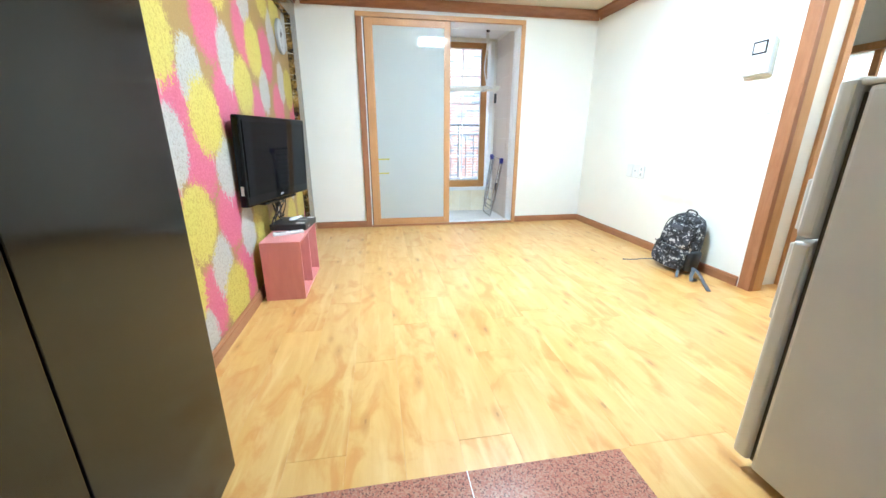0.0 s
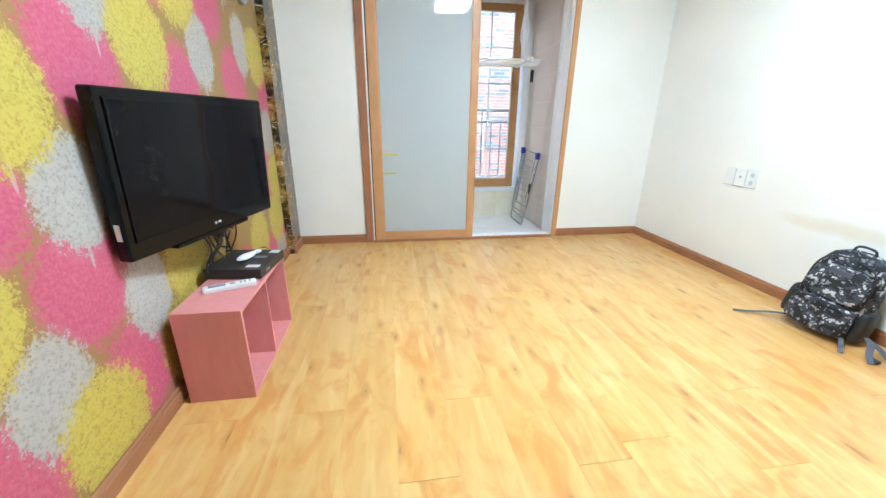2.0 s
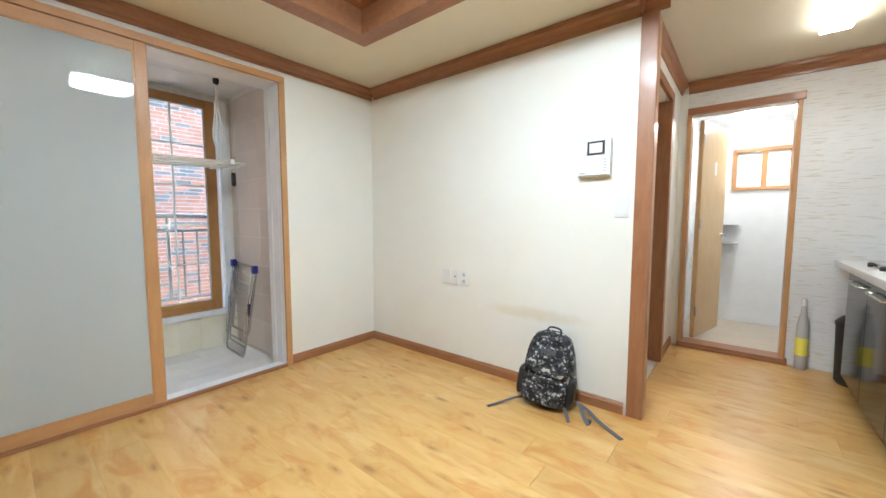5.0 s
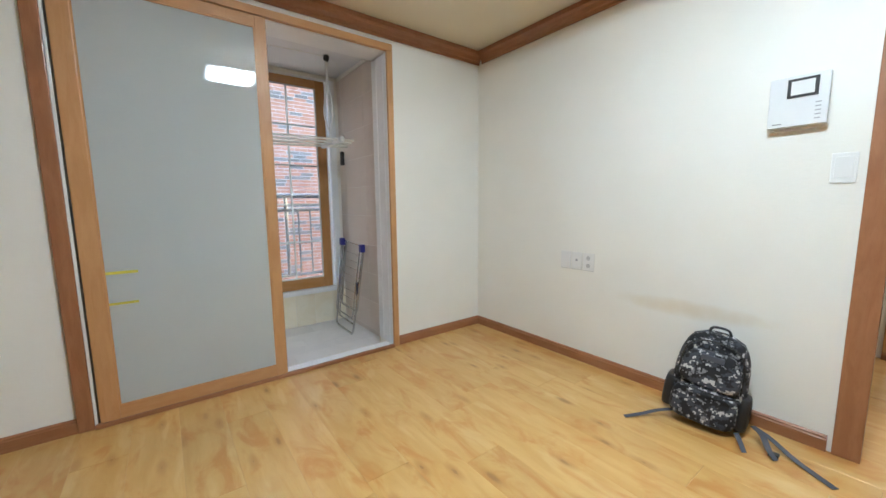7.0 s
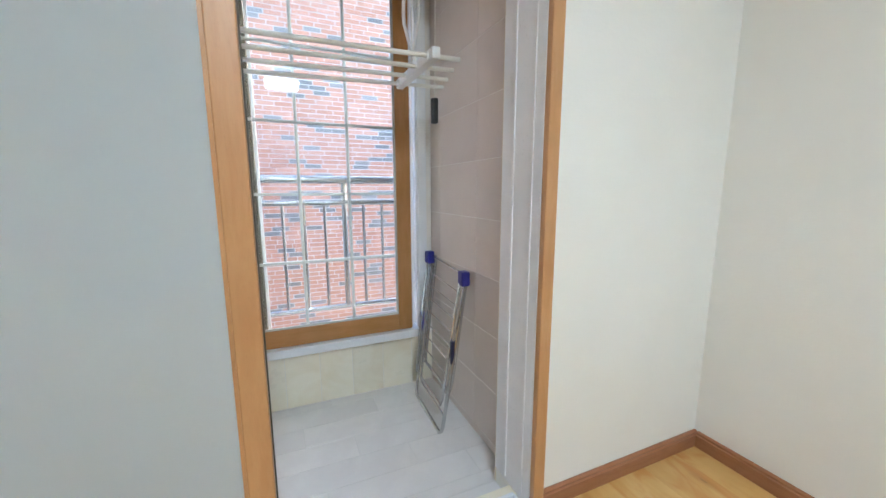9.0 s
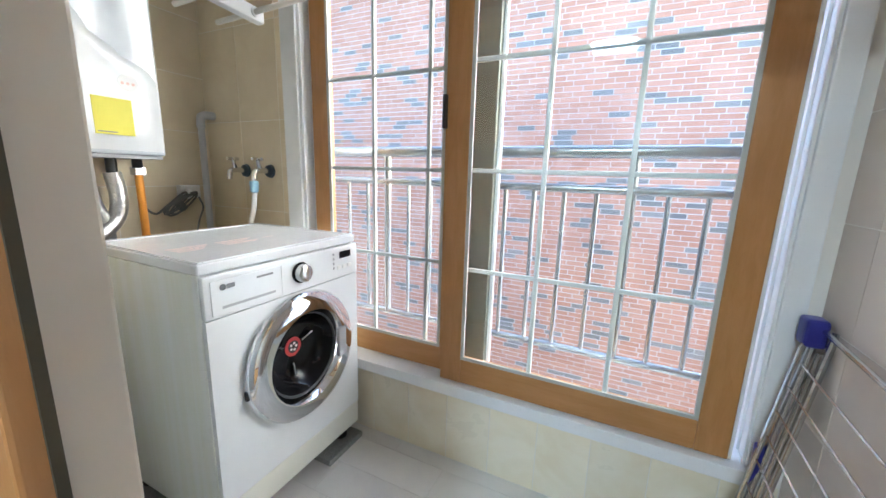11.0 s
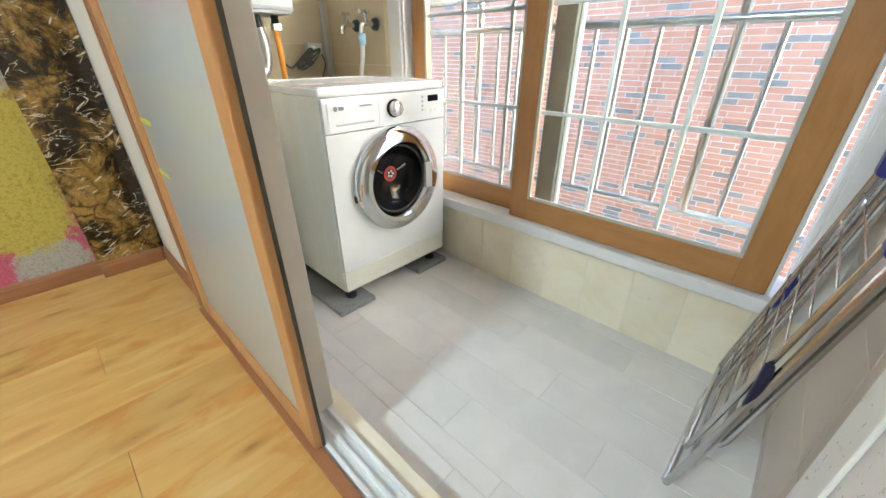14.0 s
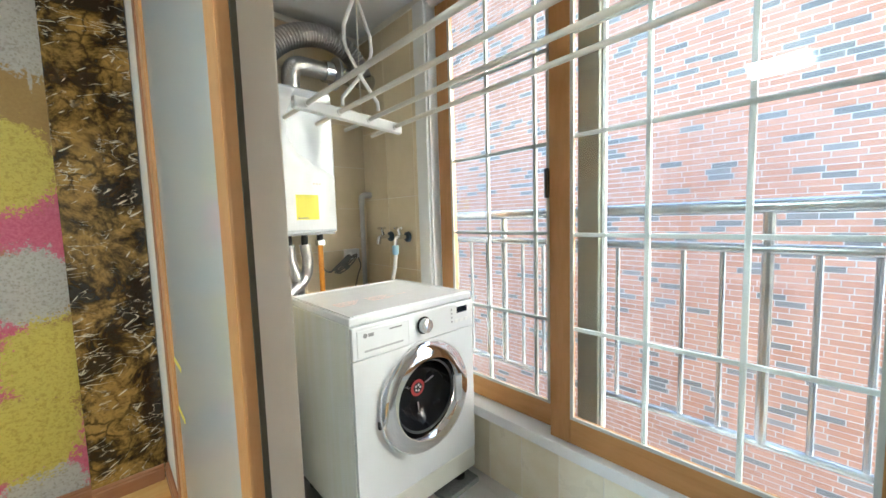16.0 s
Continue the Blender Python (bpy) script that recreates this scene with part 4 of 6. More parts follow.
nb = thing("neighbour_house", 0.5, BY + 0.3, -3.0, "red brick neighbouring house with grey bricks mixed in", "house")
part("wall", box(-6.5, 4.5, BY - 0.003, BY + 0.5, -3.0, 5.55), MORTAR, nb, "white mortar bed")
part("roof", box(-6.55, 4.55, BY - 0.02, BY + 0.6, 5.55, 5.63, 0.02), CONCRETE, nb, "concrete roof edge")

# rooms beyond: bathroom, bedroom
solid("bath_floor", box(4.30, 6.0, 1.3, 2.7, -0.16, -0.06), BATH_FLOOR, "beige tiled bathroom floor", "floor", "structure")
wall("wall_bath_south", box(4.42, 6.0, 1.30, 1.40, -0.2, 2.5), BATH_WHITE, "white tiled bathroom wall")
wall("wall_bath_north", box(4.42, 6.0, 2.53, 2.63, -0.2, 2.5), BATH_WHITE, "white tiled bathroom wall")
wall("wall_bath_east", slab_hole(5.90, 6.0, 1.40, 2.53, -0.2, 2.5, [((1.66, 2.19), (1.47, 1.94))], "x"), BATH_WHITE, "white tiled bathroom wall with a small window")
solid("bath_ceiling", box(4.42, 6.0, 1.30, 2.63, 2.2, 2.5), BATH_WHITE, "white bathroom ceiling", "ceiling", "structure")
solid("bedroom_floor", box(2.80, 5.0, 2.54, 4.6, -0.16, -0.004), PALE_FLOOR, "pale vinyl bedroom floor", "floor", "structure")
wall("wall_bedroom_north", box(2.80, 5.0, 4.5, 4.6, -0.2, 2.5))
wall("wall_bedroom_east", slab_hole(4.85, 4.95, 2.63, 4.5, -0.2, 2.5, [((2.95, 4.25), (0.75, 1.86))], "x"))
solid("bedroom_ceiling", box(2.80, 5.0, 2.63, 4.6, ZC, 2.5), CEIL, "cream bedroom ceiling", "ceiling", "structure")

# ---- things: living room ----
# ceiling lamp in the tray
cl = thing("ceiling_lamp", 1.155, 2.60, 2.41, "square white ceiling lamp with glowing diffuser, switched on", "ceiling lamp")
part("diffuser", box(0.95, 1.36, 2.40, 2.80, 2.385, 2.425, 0.012), LAMP_GLOW, cl, "glowing white diffuser")
part("housing", box(0.92, 1.39, 2.37, 2.83, 2.427, 2.479, 0.006), WHITE_PLASTIC, cl)

# television on its wall arm, turned towards the entry
def frame_ring_x(x0, x1, y0, y1, z0, z1, w):
    """A flat rectangular rim that faces along x."""
    bm = bmesh.new()
    box(x0, x1, y0 - w, y1 + w, z0 - w, z0, bm=bm)
    box(x0, x1, y0 - w, y1 + w, z1, z1 + w, bm=bm)
    box(x0, x1, y0 - w, y0, z0, z1, bm=bm)
    box(x0, x1, y1, y1 + w, z0, z1, bm=bm)
    return bm


tv = thing("television", -0.408, 3.07, 0.553, "black flat-screen television on a wall arm, switched off", "television", rz=-14.6, ry=2)
part("bezel", box(-0.045, 0.0, -0.385, 0.378, 0.062, 0.555, 0.012, seg=3), TV_BLACK, tv, "glossy black bezel", local=True)
part("screen", box(0.0005, 0.003, -0.352, 0.346, 0.122, 0.522), SCREEN, tv, "dark switched-off screen", local=True)
part("back_cover", box(-0.095, -0.0455, -0.30, 0.30, 0.10, 0.49, 0.02), BLACK_MATT, tv, local=True)
part("maker_mark", lathe((0.0005, -0.015, 0.092), (1, 0, 0), [(0.006, 0), (0.006, 0.001)], seg=16), SOCKET_GREY, tv, "small pale round mark", local=True)
part("maker_mark", box(0.0005, 0.0015, -0.004, 0.014, 0.088, 0.096), SOCKET_GREY, tv, "small pale bar", local=True)
part("side_label", box(-0.03, -0.012, -0.3862, -0.3852, 0.13, 0.18), WHITE_PLASTIC, tv, "small white label", local=True)
part("speaker_lip", box(-0.05, -0.008, -0.20, 0.20, 0.044, 0.0615, 0.006), TV_BLACK, tv, local=True)
part("screen_rim", frame_ring_x(0.0005, 0.0045, -0.352, 0.346, 0.122, 0.522, 0.006), TV_BLACK, tv, local=True)
part("wall_arm", box(-0.545, -0.49, 3.03, 3.11, 0.80, 0.90, 0.005), BLACK_MATT, tv, "black wall arm")
part("wall_plate", box(-0.5595, -0.546, 2.98, 3.20, 0.74, 0.96, 0.003), BLACK_MATT, tv, "black wall plate")

# pink crate shelf
cr = thing("crate_shelf", -0.395, 3.10, 0, "pink-stained pine box shelf lying on its side, two open bays", "shelf")
X0, X1, Y0, Y1, H, T = -0.515, -0.278, 2.812, 3.400, 0.380, 0.014
part("end_panel", box(X0, X1, Y0, Y0 + T, 0, H, 0.0015), PINK_WOOD, cr)
part("end_panel", box(X0, X1, Y1 - T, Y1, 0, H, 0.0015), PINK_WOOD, cr)
part("divider", box(X0 + 0.004, X1 - 0.002, 3.10, 3.10 + T, T, H - T, 0.0015), PINK_WOOD, cr)
part("top_panel", box(X0, X1, Y0 + T, Y1 - T, H - T, H, 0.0015), PINK_WOOD, cr)
part("bottom_panel", box(X0, X1, Y0 + T, Y1 - T, 0, T, 0.0015), PINK_WOOD, cr)
part("back_panel", box(X0, X0 + 0.004, Y0 + T, Y1 - T, T, H - T), PINK_WOOD, cr)

# set-top box, mouse-shaped remote, long remote
sb = thing("set_top_box", -0.40, 3.215, H, "black set-top box with white stickers, standing on the pink shelf", "set-top box", rz=-6)
part("case", box(-0.115, 0.125, -0.115, 0.15, 0.004, 0.046, 0.004), BLACK_MATT, sb, local=True)
part("sticker", box(0.05, 0.105, -0.085, -0.055, 0.0462, 0.0468), WHITE_PLASTIC, sb, "white sticker", local=True)
part("sticker", box(0.075, 0.12, 0.10, 0.14, 0.0462, 0.0468), WHITE_PLASTIC, sb, "white sticker", local=True)
part("vent", box(0.03, 0.09, 0.03, 0.06, 0.0462, 0.0466), PRINT_GREY, sb, "row of vents", local=True)
part("front_badge", box(0.1252, 0.1258, -0.06, -0.02, 0.016, 0.028), PRINT_GREY, sb, local=True)
for sx in (-0.09, 0.10):
    for sy in (-0.09, 0.12):
        part("foot", box(sx - 0.01, sx + 0.01, sy - 0.01, sy + 0.01, 0.0, 0.0045), BLACK_MATT, sb, local=True)
rm = thing("hand_remote", -0.385, 3.235, H + 0.047, "small white rounded remote with a cord, lying on the set-top box", "remote control", rz=-20)
body = bmesh.new()
bmesh.ops.create_uvsphere(body, u_segments=20, v_segments=12, radius=1, matrix=Matrix.LocRotScale((0, 0, 0.012), None, (0.026, 0.062, 0.012)))
for v in body.verts:
    if v.co.y > 0:
        v.co.x *= 1 - 0.45 * v.co.y / 0.062
part("shell", body, WHITE_PLASTIC, rm, local=True, smooth=True)
part("grip_end", box(-0.012, 0.012, 0.05, 0.085, 0.004, 0.018, 0.005), WHITE_PLASTIC, rm, local=True)
part("cord", tube(curve([(0, 0.08, 0.01), (-0.03, 0.12, 0.006), (-0.02, 0.15, 0.004), (0.01, 0.13, 0.006)]), 0.002, seg=6), BLACK_MATT, rm, local=True, label="thin dark cord")
lr = thing("remote_control", -0.385, 3.015, H, "long white remote control with grey keys, lying on the pink shelf", "remote control", rz=-68)
part("shell", box(-0.021, 0.021, -0.095, 0.095, 0.0, 0.020, 0.006, seg=3), WHITE_PLASTIC, lr, local=True)
part("display", box(-0.012, 0.012, -0.075, -0.015, 0.0202, 0.0208), PRINT_GREY, lr, "grey display", local=True)
part("ring_key", lathe((0, 0.01, 0.0202), (0, 0, 1), [(0.011, 0), (0.011, 0.0015)], seg=16), GREY_PLASTIC, lr, "round grey key", local=True)
for i in range(3):
    for j in range(3):
        part("key", box(-0.013 + 0.010 * i, -0.006 + 0.010 * i, 0.035 + 0.016 * j, 0.044 + 0.016 * j, 0.0202, 0.0212), GREY_PLASTIC, lr, local=True)

cb = thing("cable_bundle", -0.50, 3.22, 0.45, "tangle of black and white cables behind the set-top box", "cables")
for i, c in enumerate(([(-0.53, 3.14, 0.75), (-0.51, 3.16, 0.62), (-0.50, 3.20, 0.50), (-0.47, 3.22, 0.435)],
                       [(-0.53, 3.20, 0.72), (-0.50, 3.24, 0.60), (-0.48, 3.20, 0.52), (-0.51, 3.16, 0.45), (-0.50, 3.15, 0.385)],
                       [(-0.52, 3.10, 0.70), (-0.49, 3.15, 0.57), (-0.45, 3.25, 0.56), (-0.49, 3.32, 0.50), (-0.50, 3.30, 0.43)],
                       [(-0.52, 3.17, 0.68), (-0.46, 3.30, 0.62), (-0.47, 3.38, 0.52), (-0.50, 3.36, 0.43), (-0.50, 3.32, 0.40)])):
    part("cable", tube(curve(c, 5), 0.0035, seg=6), BLACK_MATT, cb, smooth=True)
part("cable", tube(curve([(-0.535, 3.36, 0.62), (-0.51, 3.33, 0.52), (-0.50, 3.29, 0.45)], 5), 0.003, seg=6), WHITE_PLASTIC, cb, "white cable", smooth=True)
for i, c in enumerate(([(-0.50, 3.08, 0.62), (-0.47, 3.11, 0.52), (-0.50, 3.10, 0.44), (-0.49, 3.14, 0.385)],
                       [(-0.51, 3.12, 0.66), (-0.45, 3.17, 0.55), (-0.48, 3.12, 0.47), (-0.51, 3.20, 0.40)],
                       [(-0.52, 3.22, 0.66), (-0.48, 3.17, 0.58), (-0.50, 3.25, 0.49), (-0.47, 3.30, 0.46), (-0.51, 3.33, 0.43)],
                       [(-0.50, 3.26, 0.60), (-0.46, 3.32, 0.55), (-0.50, 3.36, 0.58), (-0.53, 3.40, 0.50), (-0.50, 3.36, 0.42)])):
    part("cable", tube(curve(c, 5), 0.0045, seg=6), BLACK_MATT, cb, smooth=True)
part("plug", box(-0.515, -0.485, 3.27, 3.30, 0.52, 0.56, 0.006), BLACK_MATT, cb)

# wall clock
ck = thing("wall_clock", -0.555, 4.20, 1.80, "round white wall clock with a dark branch motif, thin frame", "clock")
part("case", lathe((-0.558, 4.20, 1.80), (1, 0, 0), [(0.130, 0), (0.133, 0.004), (0.133, 0.020), (0.129, 0.024), (0.127, 0.019)], seg=40), GREY_PLASTIC, ck, "thin grey frame", smooth=True)
part("dial", lathe((-0.558, 4.20, 1.80), (1, 0, 0), [(0.127, 0.010), (0.127, 0.018)], seg=40), WHITE_PLASTIC, ck, "white dial")
fig = bmesh.new()
box(-0.5395, -0.5385, 4.196, 4.200, 1.71, 1.83, bm=fig)
for i in range(7):
    a = (i - 3) * 0.5
    p = Vector((-0.539, 4.198, 1.79 + 0.004 * i))
    tube([p, p + Vector((0, math.sin(a) * 0.045, math.cos(a) * 0.03 + 0.01))], 0.0018, fig, 5)
part("branch_motif", fig, BLACK_MATT, ck, "dark branch drawing")
part("hour_hand", box(-0.5375, -0.5365, 4.196, 4.206, 1.80, 1.86), BLACK_MATT, ck)
part("minute_hand", box(-0.536, -0.535, 4.16, 4.202, 1.797, 1.804), BLACK_MATT, ck)

# intercom, switch, sockets on the east wall
ic = thing("video_intercom", XR, 2.735, 1.385, "white video intercom panel with a small dark-framed screen", "intercom")
part("back_box", box(XR - 0.022, XR - 0.0005, 2.658, 2.83, 1.375, 1.58, 0.003), CREAM_ROD, ic, "cream backing box")
part("panel", box(XR - 0.048, XR - 0.0225, 2.652, 2.838, 1.388, 1.592, 0.005), ENAMEL, ic)
part("screen_frame", box(XR - 0.0515, XR - 0.0482, 2.684, 2.780, 1.503, 1.580, 0.002), BLACK_MATT, ic, "dark screen frame")
part("screen", box(XR - 0.0530, XR - 0.0516, 2.696, 2.768, 1.514, 1.569), WHITE_PLASTIC, ic, "pale screen")
for i in range(5):
    part("key", box(XR - 0.0505, XR - 0.0482, 2.672, 2.690, 1.408 + 0.016 * i, 1.4125 + 0.016 * i), GREY_PLASTIC, ic)
part("name_bar", box(XR - 0.0490, XR - 0.0482, 2.79, 2.82, 1.400, 1.404), PRINT_GREY, ic)
sw = thing("light_switch", XR, 2.59, 1.155, "white rocker light switch on the wall", "switch")
part("plate", box(XR - 0.009, XR - 0.0005, 2.555, 2.63, 1.145, 1.265, 0.003), WHITE_PLASTIC, sw)
part("rocker", box(XR - 0.013, XR - 0.0092, 2.565, 2.62, 1.165, 1.25, 0.002), WHITE_PLASTIC, sw)


def plate(y, kind, label):
    s = thing("wall_socket", XR, y, 0.63, label, "socket", "sockets in a row on the wall")
    part("plate", box(XR - 0.010, XR - 0.0005, y - 0.038, y + 0.038, 0.630, 0.745, 0.003), WHITE_PLASTIC, s)
    if kind == 2:
        for z in (0.662, 0.712):
            o = part("outlet", disc((XR - 0.0102, y, z), (-1, 0, 0), 0.015, 0.019, 0.003, seg=20), WHITE_PLASTIC, s)
            part("recess", lathe((XR - 0.0102, y, z), (-1, 0, 0), [(0.0149, 0), (0.0149, 0.0006)], seg=20), SOCKET_GREY, o, "grey recess")
    elif kind == 1:
        part("jack", box(XR - 0.0125, XR - 0.0102, y - 0.008, y + 0.008, 0.685, 0.70), GREY_PLASTIC, s)
    # the plate's shadow on the wall, drawn as a thin grey strip
    part("shadow_strip", box(XR - 0.007, XR - 0.001, y - 0.036, y + 0.036, 0.6275, 0.6298), SOCKET_GREY, s, "grey strip that stands for the shadow under the plate")
    return s


plate(3.690, 2, "white double wall socket")
plate(3.775, 1, "white aerial socket plate")
plate(3.860, 0, "white blank socket plate")

# backpack leaning on the wall
bp = thing("backpack", 2.50, 2.96, 0.012, "black, grey and white pixel-camouflage backpack leaning on the wall", "backpack", rz=100, ry=-6)


def puffy(w, d, h, x, y, z, lean=0.0, taper=0.25, power=3.2, seg=28, rows=16):
    """A soft stuffed body, narrower at the top, with sagging sides."""
    bm = bmesh.new()
    rings = []
    for j in range(rows + 1):
        v = j / rows
        e = (1 - abs(2 * v - 1) ** power) ** (1 / power)
        e = max(e, 0.03)
        s = (1 - taper * v ** 2.2) * (0.35 + 0.65 * e) if j not in (0, rows) else 0.35
        ring = []
        for k in range(seg):
            a = k * math.tau / seg
            ca, sa = math.cos(a), math.sin(a)
            q = (abs(ca) ** 3 + abs(sa) ** 3) ** (-1 / 3)
            wob = 1 + 0.035 * noise.noise(Vector((ca * 1.7 + x, sa * 1.7, v * 3.1)))
            ring.append(bm.verts.new((x + ca * q * w / 2 * s * wob, y + sa * q * d / 2 * s * wob + lean * v * h, z + v * h)))
        rings.append(ring)
    for j in range(rows):
        for k in range(seg):
            bm.faces.new((rings[j][k], rings[j][(k + 1) % seg], rings[j + 1][(k + 1) % seg], rings[j + 1][k]))
    bm.faces.new(rings[0][::-1])
    bm.faces.new(rings[-1])
    return bm


part("body", puffy(0.31, 0.17, 0.43, 0, 0, 0.0, -0.14, 0.22), CAMO, bp, local=True, smooth=True)
part("front_pocket", puffy(0.27, 0.09, 0.17, 0, 0.075, 0.02, -0.10, 0.12), CAMO, bp, local=True, smooth=True)
part("upper_pocket", puffy(0.25, 0.08, 0.17, 0, 0.050, 0.19, -0.16, 0.25), CAMO, bp, local=True, smooth=True)
part("side_pocket", puffy(0.06, 0.12, 0.17, 0.145, 0.0, 0.02, -0.1, 0.1), BLACK_MATT, bp, "black mesh side pocket", local=True, smooth=True)
part("side_pocket", puffy(0.06, 0.12, 0.17, -0.145, 0.0, 0.02, -0.1, 0.1), BLACK_MATT, bp, "black mesh side pocket", local=True, smooth=True)
part("zip", tube(curve([(-0.12, 0.105, 0.20), (-0.06, 0.118, 0.195), (0.06, 0.118, 0.195), (0.12, 0.105, 0.20)], 5), 0.004, seg=6), BLACK_MATT, bp, "black zip", local=True)
part("zip", tube(curve([(-0.125, 0.045, 0.20), (-0.115, 0.03, 0.34), (-0.06, 0.02, 0.40), (0.06, 0.02, 0.40), (0.115, 0.03, 0.34), (0.125, 0.045, 0.20)], 5), 0.004, seg=6), BLACK_MATT, bp, "black zip", local=True)
part("patch", box(-0.045, 0.045, 0.060, 0.066, 0.325, 0.352, 0.002), STRAP, bp, "slate badge patch", local=True)
part("carry_loop", tube(curve([(-0.045, -0.055, 0.418), (-0.03, -0.055, 0.455), (0.03, -0.055, 0.455), (0.045, -0.055, 0.418)], 5), 0.006, seg=8), BLACK_MATT, bp, "black carry loop", local=True)


def ribbon(points, w, up=(0, 0, 1), t=0.0025):
    bm = bmesh.new()
    pts = curve(points, 6)
    rows = []
    for i, p in enumerate(pts):
        d = (pts[min(i + 1, len(pts) - 1)] - pts[max(i - 1, 0)]).normalized()
        s = d.cross(Vector(up)).normalized() * (w / 2)
        n = s.cross(d).normalized() * t
        rows.append([bm.verts.new(q) for q in (p - s, p + s, p + s + n, p - s + n)])
    for a, b in zip(rows, rows[1:]):
        for k in range(4):
            bm.faces.new((a[k], a[(k + 1) % 4], b[(k + 1) % 4], b[k]))
    bm.faces.new(rows[0][::-1])
    bm.faces.new(rows[-1])
    return bm


part("strap", ribbon([(2.44, 3.04, 0.045), (2.38, 3.10, 0.035), (2.31, 3.16, 0.012), (2.24, 3.205, 0.003)], 0.022), STRAP, bp, "grey webbing strap")
part("strap", ribbon([(2.51, 2.75, 0.06), (2.50, 2.70, 0.045), (2.47, 2.62, 0.012), (2.43, 2.55, 0.003), (2.385, 2.485, 0.003)], 0.026), STRAP, bp, "grey webbing strap")
part("strap", ribbon([(2.50, 2.76, 0.07), (2.47, 2.72, 0.06), (2.43, 2.69, 0.03), (2.41, 2.66, 0.004)], 0.024), STRAP, bp, "grey webbing strap")
part("strap", ribbon([(2.42, 2.80, 0.05), (2.39, 2.775, 0.03), (2.37, 2.755, 0.004)], 0.020), STRAP, bp, "grey webbing strap")
part("buckle", box(2.425, 2.455, 2.655, 2.69, 0.004, 0.018, 0.004), BLACK_MATT, bp, "black buckle")

# ---- things: entry and kitchen side ----
cab = thing("shoe_cabinet", -0.42, 1.0, 0, "tall dark brown glossy cabinet with flush doors", "cabinet")
part("carcass", box(XL + 0.001, -0.292, 0.10, 1.533, 0.03, 2.30, 0.002), DARK_CAB, cab)
part("plinth", box(XL + 0.002, -0.31, 0.12, 1.52, 0.0, 0.03), BLACK_MATT, cab)
part("door", box(-0.291, -0.270, 1.079, 1.535, 0.004, 2.298, 0.0015), DARK_CAB, cab)
part("door", box(-0.291, -0.270, 0.62, 1.073, 0.004, 2.298, 0.0015), DARK_CAB, cab)
part("door", box(-0.291, -0.270, 0.16, 0.614, 0.004, 2.298, 0.0015), DARK_CAB, cab)

st = thing("entry_step", 0.4, 1.2, -0.09, "polished red speckled granite step between entry and room", "step")
tagged(st, **ST)
part("slab", box(-0.268, 0.972, 1.02, 1.392, -0.09, 0.006, 0.004), GRANITE, st)
part("joint", box(0.446, 0.449, 1.02, 1.392, 0.0062, 0.0066), GROUT_DARK, st)
solid("floor_strip", box(0.973, 1.3945, 0.75, 1.3995, -0.10, -0.0006), FLOOR, "honey wood floor strip beside the step", "floor", "structure")
solid("floor_kitchen", box(1.395, 4.30, 0.80, 1.36, -0.16, -0.012), FLOOR_GAP, "floor under the kitchen units", "floor", "structure")

fr = thing("refrigerator", 1.65, 1.05, 0, "ivory two-door refrigerator with rounded door edges", "refrigerator")
part("cabinet", box(1.300, 1.85, 0.86, 1.238, 0.03, 1.115, 0.012), FRIDGE_M, fr)
part("gasket", box(1.310, 1.84, 1.239, 1.249, 0.05, 1.10), GASKET, fr, "dark door seal")
lo_door = part("lower_door", box(1.296, 1.855, 1.25, 1.298, 0.045, 0.742, 0.014, seg=4), FRIDGE_M, fr)
up_door = part("freezer_door", box(1.296, 1.855, 1.25, 1.298, 0.752, 1.135, 0.016, seg=4), FRIDGE_M, fr)
part("top_cap", box(1.300, 1.85, 0.87, 1.26, 1.1155, 1.128, 0.005), FRIDGE_M, fr)
part("handle", box(1.318, 1.345, 1.2985, 1.318, 0.50, 0.73, 0.006), FRIDGE_M, lo_door)
part("handle", box(1.318, 1.345, 1.2985, 1.318, 0.765, 0.90, 0.006), FRIDGE_M, up_door)
for fx in (1.36, 1.83):
    for fy in (0.90, 1.20):
        part("foot", lathe((fx, fy, 0.0), (0, 0, 1), [(0.02, 0), (0.02, 0.03)], seg=12), BLACK_MATT, fr)

ku = thing("kitchen_base_unit", 2.9, 1.2, 0, "dark glossy kitchen base unit with steel bar handles", "cabinet")
part("carcass", box(1.96, 3.93, 0.87, 1.485, 0.10, 0.80), DARK_CAB, ku)
part("plinth", box(1.98, 3.92, 0.92, 1.45, 0.0, 0.10), BLACK_MATT, ku)
for i in range(4):
    x0 = 1.965 + i * 0.4905
    d = part("door", box(x0, x0 + 0.486, 1.486, 1.506, 0.105, 0.79, 0.002), BLACK_GLOSS, ku, "glossy black door")
    part("handle", tube([(x0 + 0.10, 1.508, 0.745), (x0 + 0.10, 1.53, 0.745), (x0 + 0.386, 1.53, 0.745), (x0 + 0.386, 1.508, 0.745)], 0.006, seg=8), STEEL, d, "steel bar handle")
solid("kitchen_worktop", box(1.95, 4.225, 0.855, 1.535, 0.805, 0.850, 0.006), WHITE_PLASTIC, "white moulded kitchen worktop", "worktop")
sk = thing("kitchen_sink", 3.1, 1.2, 0.85, "shallow stainless steel sink set into the worktop", "sink")
part("rim", frame_ring(2.60, 3.20, 1.0, 1.40, 0.8505, 0.857, 0.03), STEEL, sk)
part("basin", box(2.60, 3.20, 1.0, 1.40, 0.8505, 0.8525), STEEL, sk)
gs = thing("gas_stove", 3.62, 1.22, 0.85, "flat gas stove with black pan rests", "stove")
part("hob", box(3.36, 3.88, 1.0, 1.44, 0.851, 0.878, 0.006), STEEL, gs)
